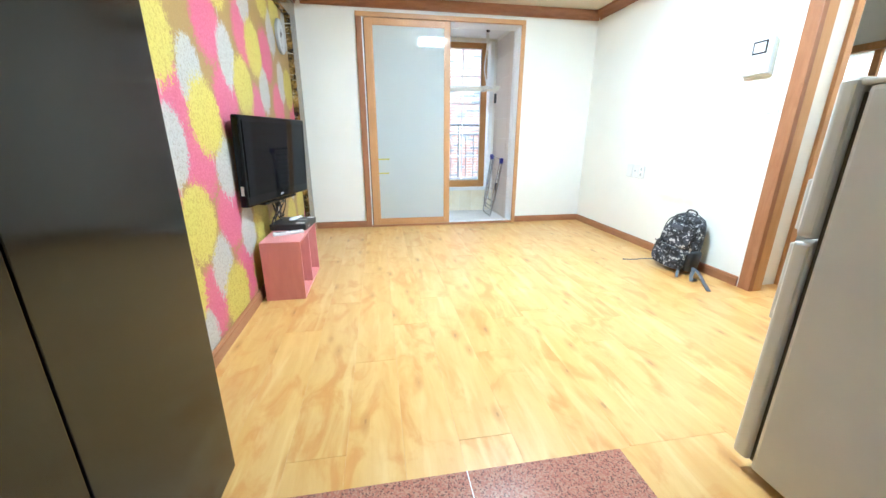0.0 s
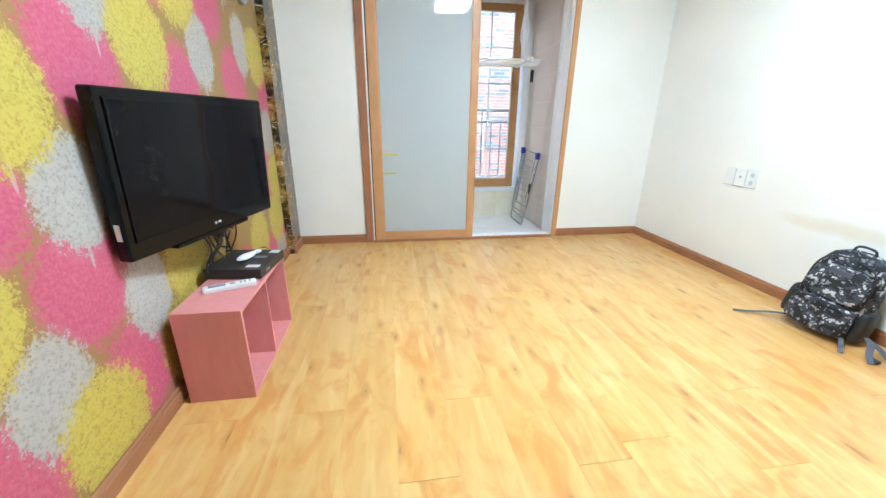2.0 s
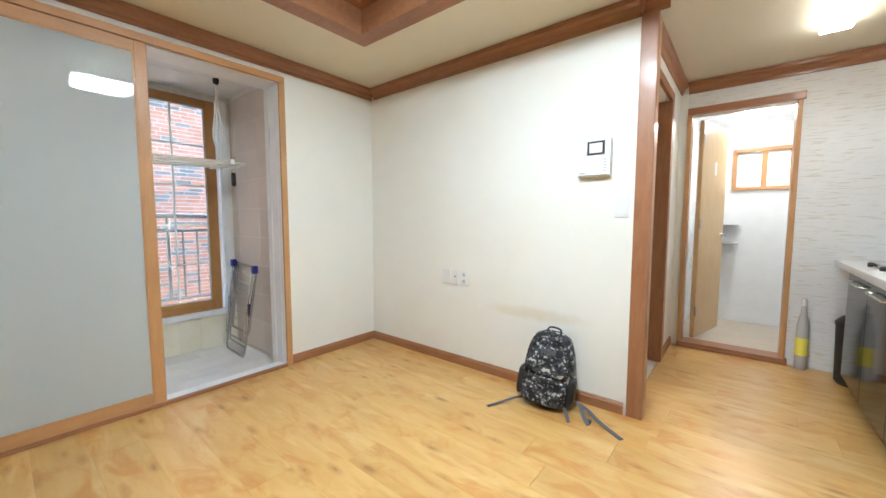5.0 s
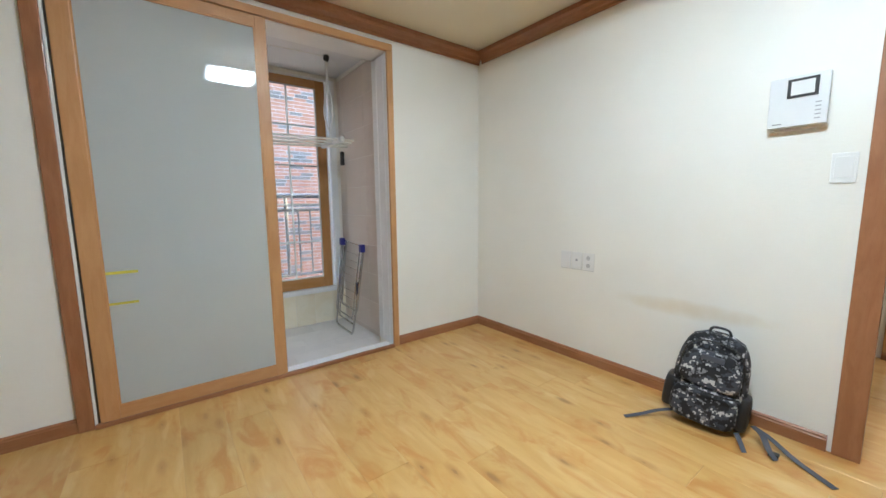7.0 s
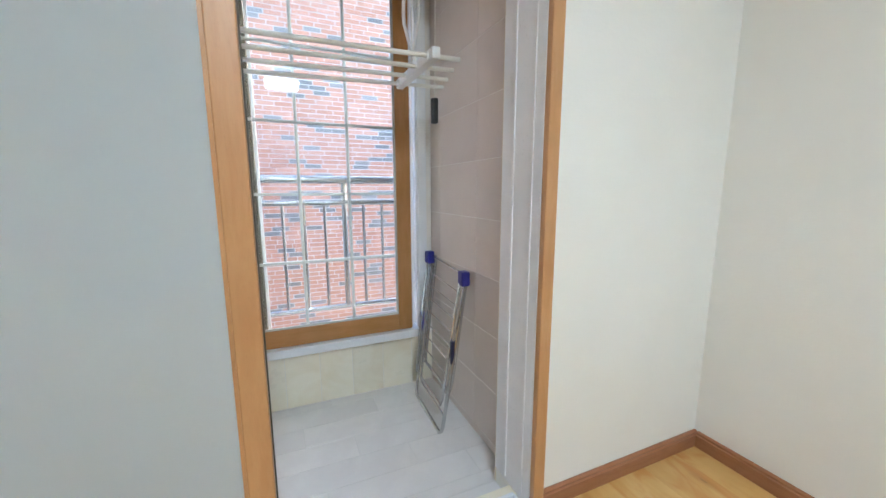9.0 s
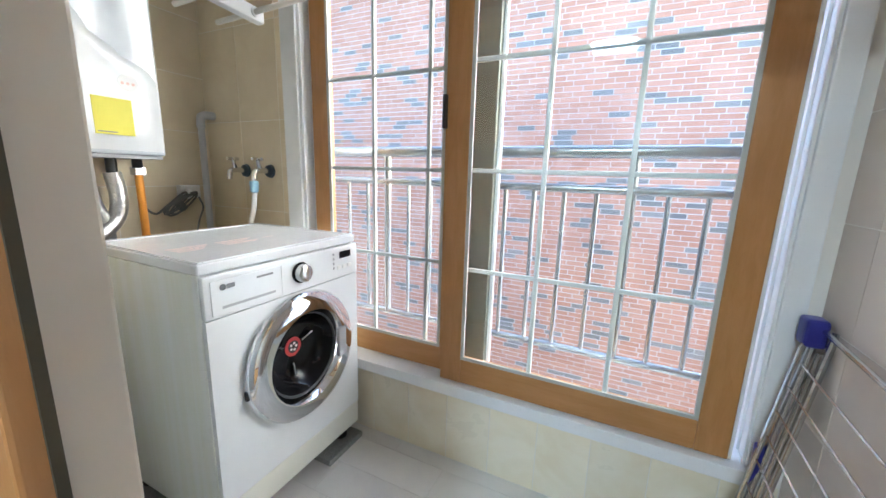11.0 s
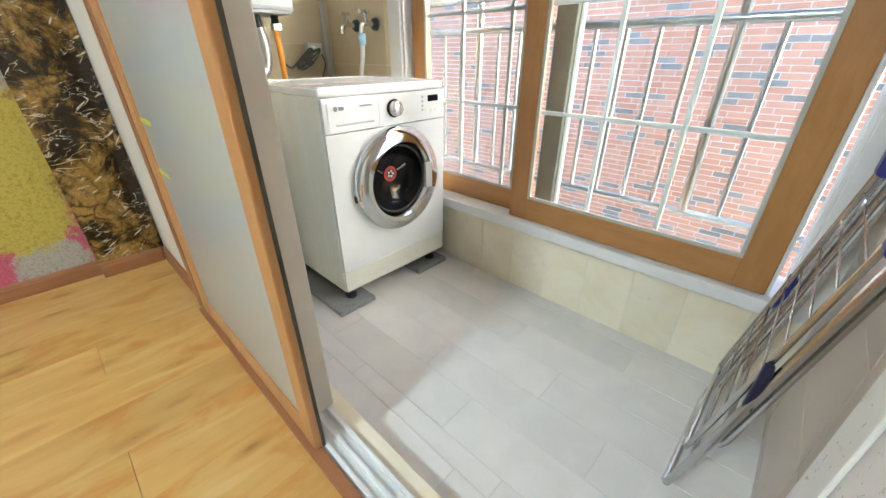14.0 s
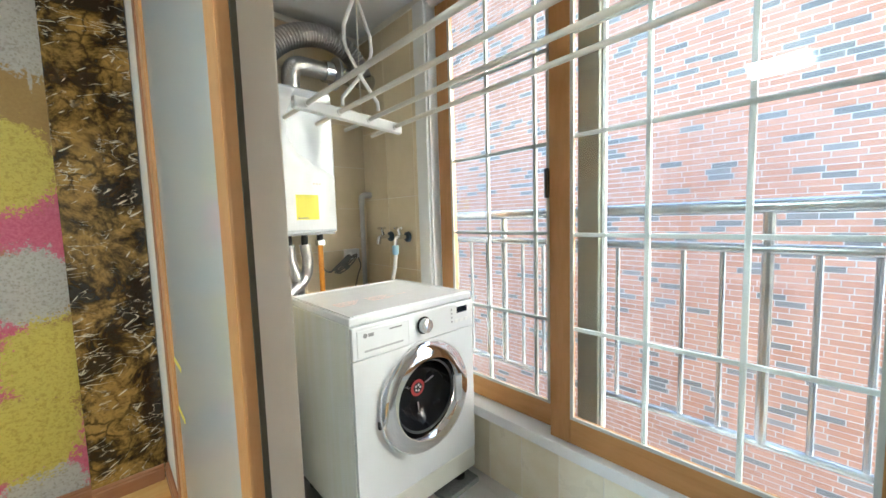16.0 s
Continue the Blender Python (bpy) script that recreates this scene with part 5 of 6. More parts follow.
for gx in (3.49, 3.75):
    part("pan_rest", tube([(gx + 0.09 * math.cos(a * math.tau / 16), 1.24 + 0.09 * math.sin(a * math.tau / 16), 0.897) for a in range(16)], 0.006, seg=6, closed=True), BLACK_MATT, gs, "black pan rest")
    for a in range(4):
        c, s = math.cos(a * math.pi / 2), math.sin(a * math.pi / 2)
        part("rest_arm", box(gx + c * 0.07 - 0.02, gx + c * 0.07 + 0.02, 1.24 + s * 0.07 - 0.005, 1.24 + s * 0.07 + 0.005, 0.8785, 0.903), BLACK_MATT, gs, "black pan rest arm")
    part("knob", lathe((gx, 1.4405, 0.862), (0, 1, 0), [(0.016, 0), (0.014, 0.02)], seg=14), BLACK_MATT, gs, "black knob")
uc = thing("wall_cabinet", 2.9, 1.02, 1.62, "cream high wall cabinets over the worktop", "cabinet")
part("carcass", box(1.96, 4.285, 0.852, 1.18, 1.66, 2.30), CREAM_ROD, uc)
for i in range(5):
    x0 = 1.962 + i * 0.4645
    part("door", box(x0, x0 + 0.46, 1.181, 1.20, 1.662, 2.298, 0.002), CREAM_ROD, uc)
hd = thing("range_hood", 3.52, 1.1, 1.52, "slim pale metal range hood under the wall cabinet", "range hood")
bm = bmesh.new()
prof = [(0.86, 1.52), (1.36, 1.52), (1.36, 1.555), (1.21, 1.655), (0.86, 1.655)]
ends = [[bm.verts.new((x, y, z)) for y, z in prof] for x in (3.30, 3.84)]
for i in range(5):
    bm.faces.new((ends[0][i], ends[0][(i + 1) % 5], ends[1][(i + 1) % 5], ends[1][i]))
bm.faces.new(ends[0][::-1])
bm.faces.new(ends[1])
part("canopy", bm, STEEL, hd)
part("filter", box(3.34, 3.80, 0.92, 1.30, 1.514, 1.5195), GREY_PLASTIC, hd, "grey filter")
part("buttons", box(3.45, 3.55, 1.3605, 1.364, 1.53, 1.545), BLACK_MATT, hd)
kl = thing("kitchen_ceiling_light", 3.35, 1.66, 2.25, "long white fluorescent ceiling light, switched on", "ceiling lamp")
part("base", box(2.86, 3.68, 1.62, 1.75, 2.287, 2.309, 0.004), WHITE_PLASTIC, kl)
part("diffuser", box(2.85, 3.69, 1.615, 1.755, 2.262, 2.2865, 0.010, seg=3), TUBE_GLOW, kl, "glowing white diffuser")


def bottle(x, y, body, cap, h, r, label):
    b = thing("bottle", x, y, 0, label, "bottle", "bottles on the floor by the kitchen unit")
    part("body", lathe((x, y, 0), (0, 0, 1), [(r * 0.92, 0), (r, 0.01), (r, h * 0.62), (r * 0.45, h * 0.8), (r * 0.36, h * 0.9)], seg=20), body, b, smooth=True)
    part("cap", lathe((x, y, h * 0.9), (0, 0, 1), [(r * 0.42, 0), (r * 0.42, h * 0.1)], seg=14), cap, b)
    part("band", lathe((x, y, h * 0.2), (0, 0, 1), [(r * 1.01, 0), (r * 1.01, h * 0.25)], seg=20), YELLOW_PAPER, b, "yellow label")
    return b


bottle(4.245, 1.67, SOCKET_GREY, WHITE_PLASTIC, 0.54, 0.036, "pale grey plastic detergent bottle with a yellow label")
bottle(4.25, 1.40, ENAMEL, BLUE_PLASTIC, 0.34, 0.04, "white plastic bleach bottle with a yellow label")
bn = thing("waste_bin", 4.08, 1.415, 0, "slim black waste bin with a lid beside the kitchen unit", "bin")
part("body", lathe((4.08, 1.415, 0), (0, 0, 1), [(0.085, 0), (0.10, 0.02), (0.11, 0.40), (0.105, 0.41)], seg=24), BLACK_MATT, bn, smooth=True)
part("lid", lathe((4.08, 1.415, 0.411), (0, 0, 1), [(0.115, 0), (0.115, 0.02), (0.08, 0.06), (0.02, 0.07)], seg=24), BLACK_MATT, bn, smooth=True)

# wood casings: wall end post, bedroom doorway, bathroom doorway
pe = thing("wall_end_post", 2.69, 2.45, 0, "brown wood post finishing the end of the wall", "post")
tagged(pe, **ST)
part("side_board", box(2.655, 2.690, 2.446, 2.5295, 0, ZC - 0.095, 0.004), TRIM, pe)
part("end_board", box(2.6905, 2.760, 2.448, 2.5295, 0, ZC - 0.095, 0.004), OAK, pe, "tan wood end board")
bd = thing("bedroom_door_frame", 3.35, 2.535, 0, "brown wood casing of an open bedroom doorway", "door frame")
tagged(bd, **ST)
part("jamb", box(2.970, 3.020, 2.512, 2.65, 0, 2.03, 0.004), OAK, bd)
part("jamb", box(3.705, 3.78, 2.512, 2.65, 0, 2.03, 0.004), TRIM, bd)
part("head", box(2.97, 3.78, 2.512, 2.65, 2.031, 2.095, 0.004), TRIM_X, bd)
bw = thing("window_2", 4.88, 3.6, 0.75, "bedroom window with brown wood frame", "window")
tagged(bw, **ST)
part("frame_side", box(4.83, 4.95, 2.952, 3.0, 0.752, 1.858, 0.004), WINWOOD, bw)
part("frame_side", box(4.83, 4.95, 4.2, 4.248, 0.752, 1.858, 0.004), WINWOOD, bw)
part("mullion", box(4.86, 4.90, 3.57, 3.63, 0.80, 1.79, 0.004), WINWOOD, bw)
part("frame_head", box(4.82, 4.95, 3.0, 4.2, 1.79, 1.858, 0.004), WINWOOD, bw)
part("frame_foot", box(4.82, 4.95, 3.0, 4.2, 0.752, 0.80, 0.004), WINWOOD, bw)
g = part("pane", box(4.89, 4.894, 3.0, 4.2, 0.80, 1.79), FROST, bw, "frosted glass")
g.visible_shadow = False
bt = thing("bathroom_door_frame", 4.30, 2.12, 0, "tan wood casing and raised sill of the bathroom doorway", "door frame")
tagged(bt, **ST)
part("jamb", box(4.275, 4.43, 2.445, 2.478, 0, 2.03, 0.004), OAK, bt)
part("jamb", box(4.275, 4.43, 1.757, 1.788, 0, 2.03, 0.004), OAK, bt)
part("head", box(4.275, 4.43, 1.742, 2.478, 2.031, 2.09, 0.004), TRIM_Y, bt)
part("sill", box(4.262, 4.43, 1.742, 2.478, 0.0, 0.045, 0.004), TRIM_Y, bt)
part("sill_step", box(4.25, 4.262, 1.742, 2.478, 0.0, 0.022, 0.003), TRIM_Y, bt)
bl = thing("door_3", 4.44, 2.40, 0.05, "pale wood bathroom door standing open into the bathroom", "door", rz=-14)
tagged(bl, **ST)
part("leaf", box(0, 0.62, -0.036, 0, 0.0, 1.96, 0.003), wood("pale_door_wood", (0.60, 0.42, 0.20), (0.66, 0.47, 0.25), (0.52, 0.34, 0.15), 0.4, (7, 7, 1), 5), bl, local=True)
part("door_handle", tube([(0.56, -0.0365, 0.93), (0.56, -0.08, 0.93), (0.46, -0.08, 0.93)], 0.009, seg=8), STEEL, bl, "steel lever handle", local=True)
part("door_rose", lathe((0.56, -0.0362, 0.93), (0, -1, 0), [(0.026, 0), (0.024, 0.008)], seg=20), STEEL, bl, "steel rose", local=True)
for z in (0.2, 1.0, 1.75):
    part("hinge", box(-0.016, 0.012, -0.044, -0.0362, z, z + 0.09, 0.002), STEEL, bl, "steel hinge", local=True)
part("notice", box(0.30, 0.36, -0.0372, -0.0362, 1.50, 1.62), WHITE_PLASTIC, bl, "small white notice", local=True)
sw2 = thing("window_3", 5.9, 1.92, 1.47, "small bathroom window with tan wood frame", "window")
tagged(sw2, **ST)
part("frame_side", box(5.87, 5.99, 1.661, 1.70, 1.471, 1.939, 0.003), OAK, sw2)
part("frame_side", box(5.87, 5.99, 2.15, 2.189, 1.471, 1.939, 0.003), OAK, sw2)
part("frame_head", box(5.87, 5.99, 1.70, 2.15, 1.90, 1.939, 0.003), OAK, sw2)
part("frame_foot", box(5.87, 5.99, 1.70, 2.15, 1.471, 1.51, 0.003), OAK, sw2)
part("sash_stile", box(5.88, 5.92, 1.885, 1.935, 1.511, 1.899, 0.003), OAK, sw2)
part("pane", box(5.93, 5.934, 1.70, 2.15, 1.511, 1.899), FROST, sw2, "frosted glass").visible_shadow = False
shf = thing("bath_shelf", 5.8, 2.2, 0.86, "two small grey shelves on the white bathroom wall", "shelf")
part("board", box(5.70, 5.899, 2.10, 2.33, 0.86, 0.872, 0.003), GREY_PLASTIC, shf, "grey-tinted shelf board")
part("board", box(5.70, 5.899, 2.10, 2.33, 1.07, 1.082, 0.003), GREY_PLASTIC, shf, "grey-tinted shelf board")
bll = thing("bath_ceiling_light", 5.2, 2.0, 2.15, "round white bathroom ceiling light, switched on", "ceiling lamp")
part("dome", lathe((5.2, 2.0, 2.2), (0, 0, -1), [(0.12, 0.0), (0.12, 0.02), (0.09, 0.05), (0.03, 0.065)], seg=24), BATH_GLOW, bll, "glowing dome", smooth=True)

# ---- things: balcony ----
# washing machine
wm = thing("washing_machine", 0.22, 5.49, 0.0, "white front-loading washing machine with a chrome porthole ring", "washing machine")
WX, WYA, WYB, WZB, WZT = 0.475, 5.192, 5.786, -0.005, 0.83
part("side_panel", box(-0.06, WX - 0.012, WYA, WYA + 0.012, WZB + 0.03, WZT - 0.03, 0.004), ENAMEL_SIDE, wm, "faintly yellowed side panel")
part("side_panel", box(-0.06, WX - 0.012, WYB - 0.012, WYB, WZB + 0.03, WZT - 0.03, 0.004), ENAMEL_SIDE, wm, "faintly yellowed side panel")
part("back_panel", box(-0.06, -0.048, WYA + 0.0122, WYB - 0.0122, WZB + 0.03, WZT - 0.03, 0.002), ENAMEL, wm)
part("base_panel", box(-0.0478, WX - 0.013, WYA + 0.0122, WYB - 0.0122, WZB + 0.03, WZB + 0.045, 0.002), ENAMEL, wm)
part("lid", box(-0.065, WX - 0.004, WYA - 0.002, WYB + 0.002, WZT - 0.029, WZT, 0.007, seg=3), ENAMEL, wm)
part("kick_panel", box(WX - 0.0118, WX + 0.002, WYA + 0.002, WYB - 0.002, WZB + 0.032, WZB + 0.125, 0.004), ENAMEL_AGED, wm, "yellowed kick panel")
YD, ZD = 5.500, 0.462
panel = bmesh.new()
loops = []
for xx in (WX + 0.004, WX - 0.0118):
    inner_ring, outer_ring = [], []
    for k in range(48):
        a = (k + 0.5) * math.tau / 48
        cy, cz = math.cos(a), math.sin(a)
        inner_ring.append(panel.verts.new((xx, YD + 0.150 * cy, ZD + 0.150 * cz)))
        ry = (WYB - 0.002 - YD if cy > 0 else YD - WYA - 0.002) / max(abs(cy), 1e-6)
        rz = (WZT - 0.150 - ZD if cz > 0 else ZD - WZB - 0.128) / max(abs(cz), 1e-6)
        r = min(ry, rz)
        py, pz = YD + r * cy, ZD + r * cz
        if abs(ry / rz - 1) < 0.16:
            py = WYB - 0.002 if cy > 0 else WYA + 0.002
            pz = WZT - 0.150 if cz > 0 else WZB + 0.128
        outer_ring.append((py, pz))
    at_place = {}
    for q in outer_ring:
        if q not in at_place:
            at_place[q] = panel.verts.new((xx, *q))
    outer_ring = [at_place[q] for q in outer_ring]
    loops.append((inner_ring, outer_ring))
for k in range(48):
    n = (k + 1) % 48
    for inner_ring, outer_ring in loops:
        panel.faces.new(dict.fromkeys((inner_ring[k], inner_ring[n], outer_ring[n], outer_ring[k])))
    for s in (0, 1):
        if loops[0][s][k] is not loops[0][s][n]:
            panel.faces.new((loops[0][s][k], loops[0][s][n], loops[1][s][n], loops[1][s][k]))
part("front_panel", panel, ENAMEL, wm)
cp = part("control_panel", box(WX - 0.0118, WX + 0.008, WYA + 0.001, WYB - 0.001, WZT - 0.147, WZT - 0.031, 0.006), ENAMEL, wm)
dr = part("detergent_drawer", box(WX + 0.0075, WX + 0.0098, WYA + 0.018, WYA + 0.235, WZT - 0.140, WZT - 0.045, 0.003), ENAMEL, cp)
RI = [(0.212, 0.0), (0.220, 0.008), (0.219, 0.020), (0.208, 0.034), (0.185, 0.043), (0.158, 0.041), (0.145, 0.022), (0.141, 0.0)]
door = part("porthole_ring", lathe((WX + 0.0045, YD, ZD), (1, 0, 0), RI, seg=56, closed=True), CHROME, wm, "polished chrome ring", smooth=True)
part("rubber_seal", lathe((WX + 0.003, YD, ZD), (1, 0, 0), [(0.147, 0.012), (0.149, -0.004), (0.120, -0.05), (0.112, -0.045), (0.138, 0.0), (0.138, 0.012)], seg=48, closed=True), SEAL, door, "dark grey rubber seal", smooth=True)
part("drum", lathe((WX - 0.005, YD, ZD), (-1, 0, 0), [(0.149, 0.0), (0.150, 0.03), (0.20, 0.05), (0.20, 0.30), (0.02, 0.31), (0.0, 0.31)], seg=48, caps=False), STEEL, door, "dark steel drum", smooth=True)
part("glass_bowl", lathe((WX + 0.010, YD, ZD), (-1, 0, 0), [(0.137, 0.0), (0.122, 0.03), (0.105, 0.048), (0.085, 0.058), (0.0, 0.062)], seg=48, caps=False), BLACK_GLOSS, door, "dark glass porthole", smooth=True)
for i in range(3):
    a = i * math.tau / 3 + 0.5
    q = Vector((WX - 0.044, YD + math.cos(a) * 0.045, ZD + math.sin(a) * 0.045))
    part("drum_rib", tube([q, q + Vector((0.010, math.cos(a) * 0.045, math.sin(a) * 0.045))], 0.006, seg=8), STEEL, door, "steel drum rib")
part("badge_ring", lathe((WX - 0.048, YD + 0.005, ZD + 0.01), (1, 0, 0), [(0.034, 0), (0.034, 0.0015)], seg=28), RED, door, "round red sticker")
part("badge_disc", lathe((WX - 0.0462, YD + 0.005, ZD + 0.01), (1, 0, 0), [(0.022, 0), (0.022, 0.0008)], seg=24), BLACK_MATT, door)
for i in range(5):
    a = i * math.tau / 5
    part("badge_spot", lathe((WX - 0.0452, YD + 0.005 + 0.012 * math.cos(a), ZD + 0.01 + 0.012 * math.sin(a)), (1, 0, 0), [(0.005, 0), (0.005, 0.0006)], seg=10), WHITE_PLASTIC, door, "pale spot")
part("door_catch", box(WX + 0.035, WX + 0.052, YD + 0.125, YD + 0.165, ZD - 0.06, ZD + 0.05, 0.006), GREY_PLASTIC, door, "grey door pull")
part("hinge_cover", box(WX + 0.005, WX + 0.018, YD - 0.222, YD - 0.205, ZD - 0.05, ZD - 0.02, 0.004), BLACK_MATT, door)
kb = part("dial_ring", lathe((WX + 0.0082, 5.500, WZT - 0.085), (1, 0, 0), [(0.033, 0), (0.0345, 0.005), (0.033, 0.009), (0.0302, 0.009)], seg=32), BLACK_GLOSS, cp, "dark dial ring", smooth=True)
part("dial_knob", lathe((WX + 0.0082, 5.500, WZT - 0.085), (1, 0, 0), [(0.030, 0.0), (0.030, 0.012), (0.027, 0.028), (0.021, 0.031)], seg=28), STEEL, cp, "silver dial", smooth=True)
part("dial_face", lathe((WX + 0.0082, 5.500, WZT - 0.085), (1, 0, 0), [(0.032, 0.0), (0.032, 0.006)], seg=28), BLACK_MATT, cp, "dark dial ground")
part("display", box(WX + 0.0082, WX + 0.010, 5.685, 5.745, WZT - 0.075, WZT - 0.050), BLACK_GLOSS, cp, "small dark display")
for i in range(4):
    part("indicator", lathe((WX + 0.0082, 5.655, WZT - 0.055 - 0.017 * i), (1, 0, 0), [(0.0045, 0), (0.004, 0.002)], seg=10), GREY_PLASTIC, cp, "grey button")
for i in range(3):
    part("button", box(WX + 0.0082, WX + 0.011, 5.672 + 0.028 * i, 5.692 + 0.028 * i, WZT - 0.115, WZT - 0.100, 0.002), WHITE_PLASTIC, cp)
# no recess is cut: a grey strip gives the shade of the drawer grip
part("grip_shade", box(WX + 0.0099, WX + 0.0108, WYA + 0.045, WYA + 0.21, WZT - 0.124, WZT - 0.117), GREY_PLASTIC, dr, "grey strip for the shade in the drawer's grip recess")
part("drawer_label", box(WX + 0.0099, WX + 0.0104, WYA + 0.15, WYA + 0.205, WZT - 0.066, WZT - 0.060), PRINT_GREY, dr, "grey printed line")
part("maker_mark", lathe((WX + 0.0099, WYA + 0.050, WZT - 0.066), (1, 0, 0), [(0.0085, 0), (0.0085, 0.0006)], seg=16), PRINT_GREY, dr, "small grey round mark")
part("maker_mark", box(WX + 0.0099, WX + 0.0104, WYA + 0.062, WYA + 0.084, WZT - 0.072, WZT - 0.060), PRINT_GREY, dr, "small grey bar")
for i in range(5):
    for y0, y1 in ((5.25, 5.37 - 0.012 * i), (5.395, 5.52 - 0.02 * (i % 3)), (5.545, 5.59)):
        if y0 < 5.54 or i == 2:
            part("caution_print", box(0.225 + 0.015 * i, 0.230 + 0.015 * i, y0, y1, WZT + 0.0002, WZT + 0.0005), PRINT_RED, wm, "faded red printed line")
rim = bmesh.new()
for q in ((-0.055, WX - 0.014, WYA + 0.008, WYA + 0.020), (-0.055, WX - 0.014, WYB - 0.020, WYB - 0.008), (-0.055, -0.043, WYA + 0.021, WYB - 0.021), (WX - 0.026, WX - 0.014, WYA + 0.021, WYB - 0.021)):
    box(*q, WZT - 0.001, WZT + 0.004, 0.002, rim)
part("lid_rim", rim, ENAMEL, wm, "raised rim of the lid")
for fx in (-0.01, 0.42):
    for fy in (WYA + 0.05, WYB - 0.05):
        part("foot", lathe((fx, fy, -0.036), (0, 0, 1), [(0.026, 0), (0.026, 0.012), (0.018, 0.02), (0.018, 0.062)], seg=16), BLACK_MATT, wm, "black rubber foot")
solid("stone_slab", box(-0.10, 0.500, 5.135, 5.315, -0.0605, -0.0365, 0.003), GREY_STONE, "grey granite slab under the washing machine", "slab")
solid("stone_slab", box(-0.10, 0.485, 5.60, 5.80, -0.0605, -0.0365, 0.003), GREY_STONE, "grey granite slab under the washing machine", "slab")

# boiler
bo = thing("gas_boiler", -0.35, 5.30, 1.10, "white wall-hung gas boiler with a curved front and a yellow label", "boiler")
part("case", box(-0.482, -0.215, 5.08, 5.520, 1.105, 1.800, 0.012, seg=3), CASE_GREYED, bo)
bulge = bmesh.new()
EDGE = [(1.10, 5.512), (1.36, 5.512), (1.40, 5.49), (1.44, 5.40), (1.50, 5.32), (1.57, 5.283), (1.66, 5.287), (1.74, 5.315), (1.80, 5.34)]


def edge_y(z):
    for (z0, y0), (z1, y1) in zip(EDGE, EDGE[1:]):
        if z <= z1:
            k = (z - z0) / (z1 - z0)
            k = k * k * (3 - 2 * k)
            return y0 + (y1 - y0) * k
    return EDGE[-1][1]


front, back = [], []
for j in range(37):
    z = 1.118 + j / 36 * 0.67
    y1 = edge_y(z)
    fr, bk = [], []
    for i in range(9):
        u = i / 8
        y = 5.088 + u * (y1 - 5.088)
        lift = 0.024 * min(1.0, 5 * u + 0.3, 5 * (1 - u) + 0.15) * min(1.0, 0.25 + j / 4, 0.25 + (36 - j) / 4)
        fr.append(bulge.verts.new((-0.2145 + lift, y, z)))
        bk.append(bulge.verts.new((-0.2155, y, z)))
    front.append(fr)
    back.append(bk)
for j in range(36):
    for i in range(8):
        bulge.faces.new((front[j][i], front[j][i + 1], front[j + 1][i + 1], front[j + 1][i]))
        bulge.faces.new((back[j][i], back[j + 1][i], back[j + 1][i + 1], back[j][i + 1]))
    for i in (0, 8):
        bulge.faces.new((front[j][i], front[j + 1][i], back[j + 1][i], back[j][i]))
for j in (0, 36):
    for i in range(8):
        bulge.faces.new((front[j][i], front[j][i + 1], back[j][i + 1], back[j][i]))
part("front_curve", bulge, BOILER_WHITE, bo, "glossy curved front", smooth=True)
part("label", box(-0.2145, -0.1885, 5.300, 5.412, 1.168, 1.288, 0.001), YELLOW_PAPER, bo, "yellow paper label")
part("label_line", box(-0.1883, -0.1879, 5.306, 5.36, 1.174, 1.178), PRINT_GREY, bo, "row of unreadable print")
part("notice", lathe((-0.2145, 5.41, 1.345), (1, 0, 0), [(0.030, 0), (0.030, 0.0260)], seg=20), WHITE_PLASTIC, bo, "round white notice with faint marks")
for i in range(3):
    part("notice_mark", lathe((-0.1883, 5.392 + 0.016 * i, 1.342), (1, 0, 0), [(0.005, 0), (0.005, 0.0006)], seg=8), PRINT_RED, bo, "faint red mark")
part("script_mark", tube(curve([(-0.1905, 5.16, 1.665), (-0.1905, 5.19, 1.672), (-0.1905, 5.22, 1.660), (-0.1905, 5.25, 1.664)], 4), 0.004, seg=6), BLACK_MATT, bo, "dark swoosh mark")
part("base_plate", box(-0.47, -0.225, 5.09, 5.51, 1.092, 1.104), GREY_PLASTIC, bo, "grey underside")
for y in (5.21, 5.305, 5.388, 5.472):
    part("stub", lathe((-0.33, y, 1.0925), (0, 0, -1), [(0.017, 0), (0.017, 0.055)], seg=14), BLACK_MATT, bo, "black pipe stub", smooth=True)
for i, c in enumerate(([(-0.33, 5.388, 1.04), (-0.33, 5.398, 0.94), (-0.33, 5.375, 0.86), (-0.31, 5.29, 0.80), (-0.27, 5.17, 0.74)],
                       [(-0.33, 5.305, 1.04), (-0.33, 5.312, 0.95), (-0.34, 5.345, 0.84), (-0.37, 5.36, 0.72), (-0.38, 5.36, 0.60)],
                       [(-0.33, 5.21, 1.04), (-0.33, 5.215, 0.95), (-0.32, 5.26, 0.86), (-0.34, 5.31, 0.77), (-0.36, 5.30, 0.55)])):
    part("insulated_hose", tube(curve(c, 8), 0.028, seg=14), FOIL, bo, "foil-wrapped hose", smooth=True)
part("red_valve", box(-0.345, -0.30, 5.195, 5.225, 0.99, 1.03, 0.004), RED, bo, "red valve handle")
part("gas_pipe", tube([(-0.33, 5.472, 1.04), (-0.33, 5.472, 0.80), (-0.34, 5.472, 0.45)], 0.014, seg=12), ORANGE, bo, "orange gas pipe", smooth=True)
part("gas_valve", box(-0.35, -0.31, 5.452, 5.492, 1.03, 1.06, 0.004), STEEL, bo, "steel gas cock")
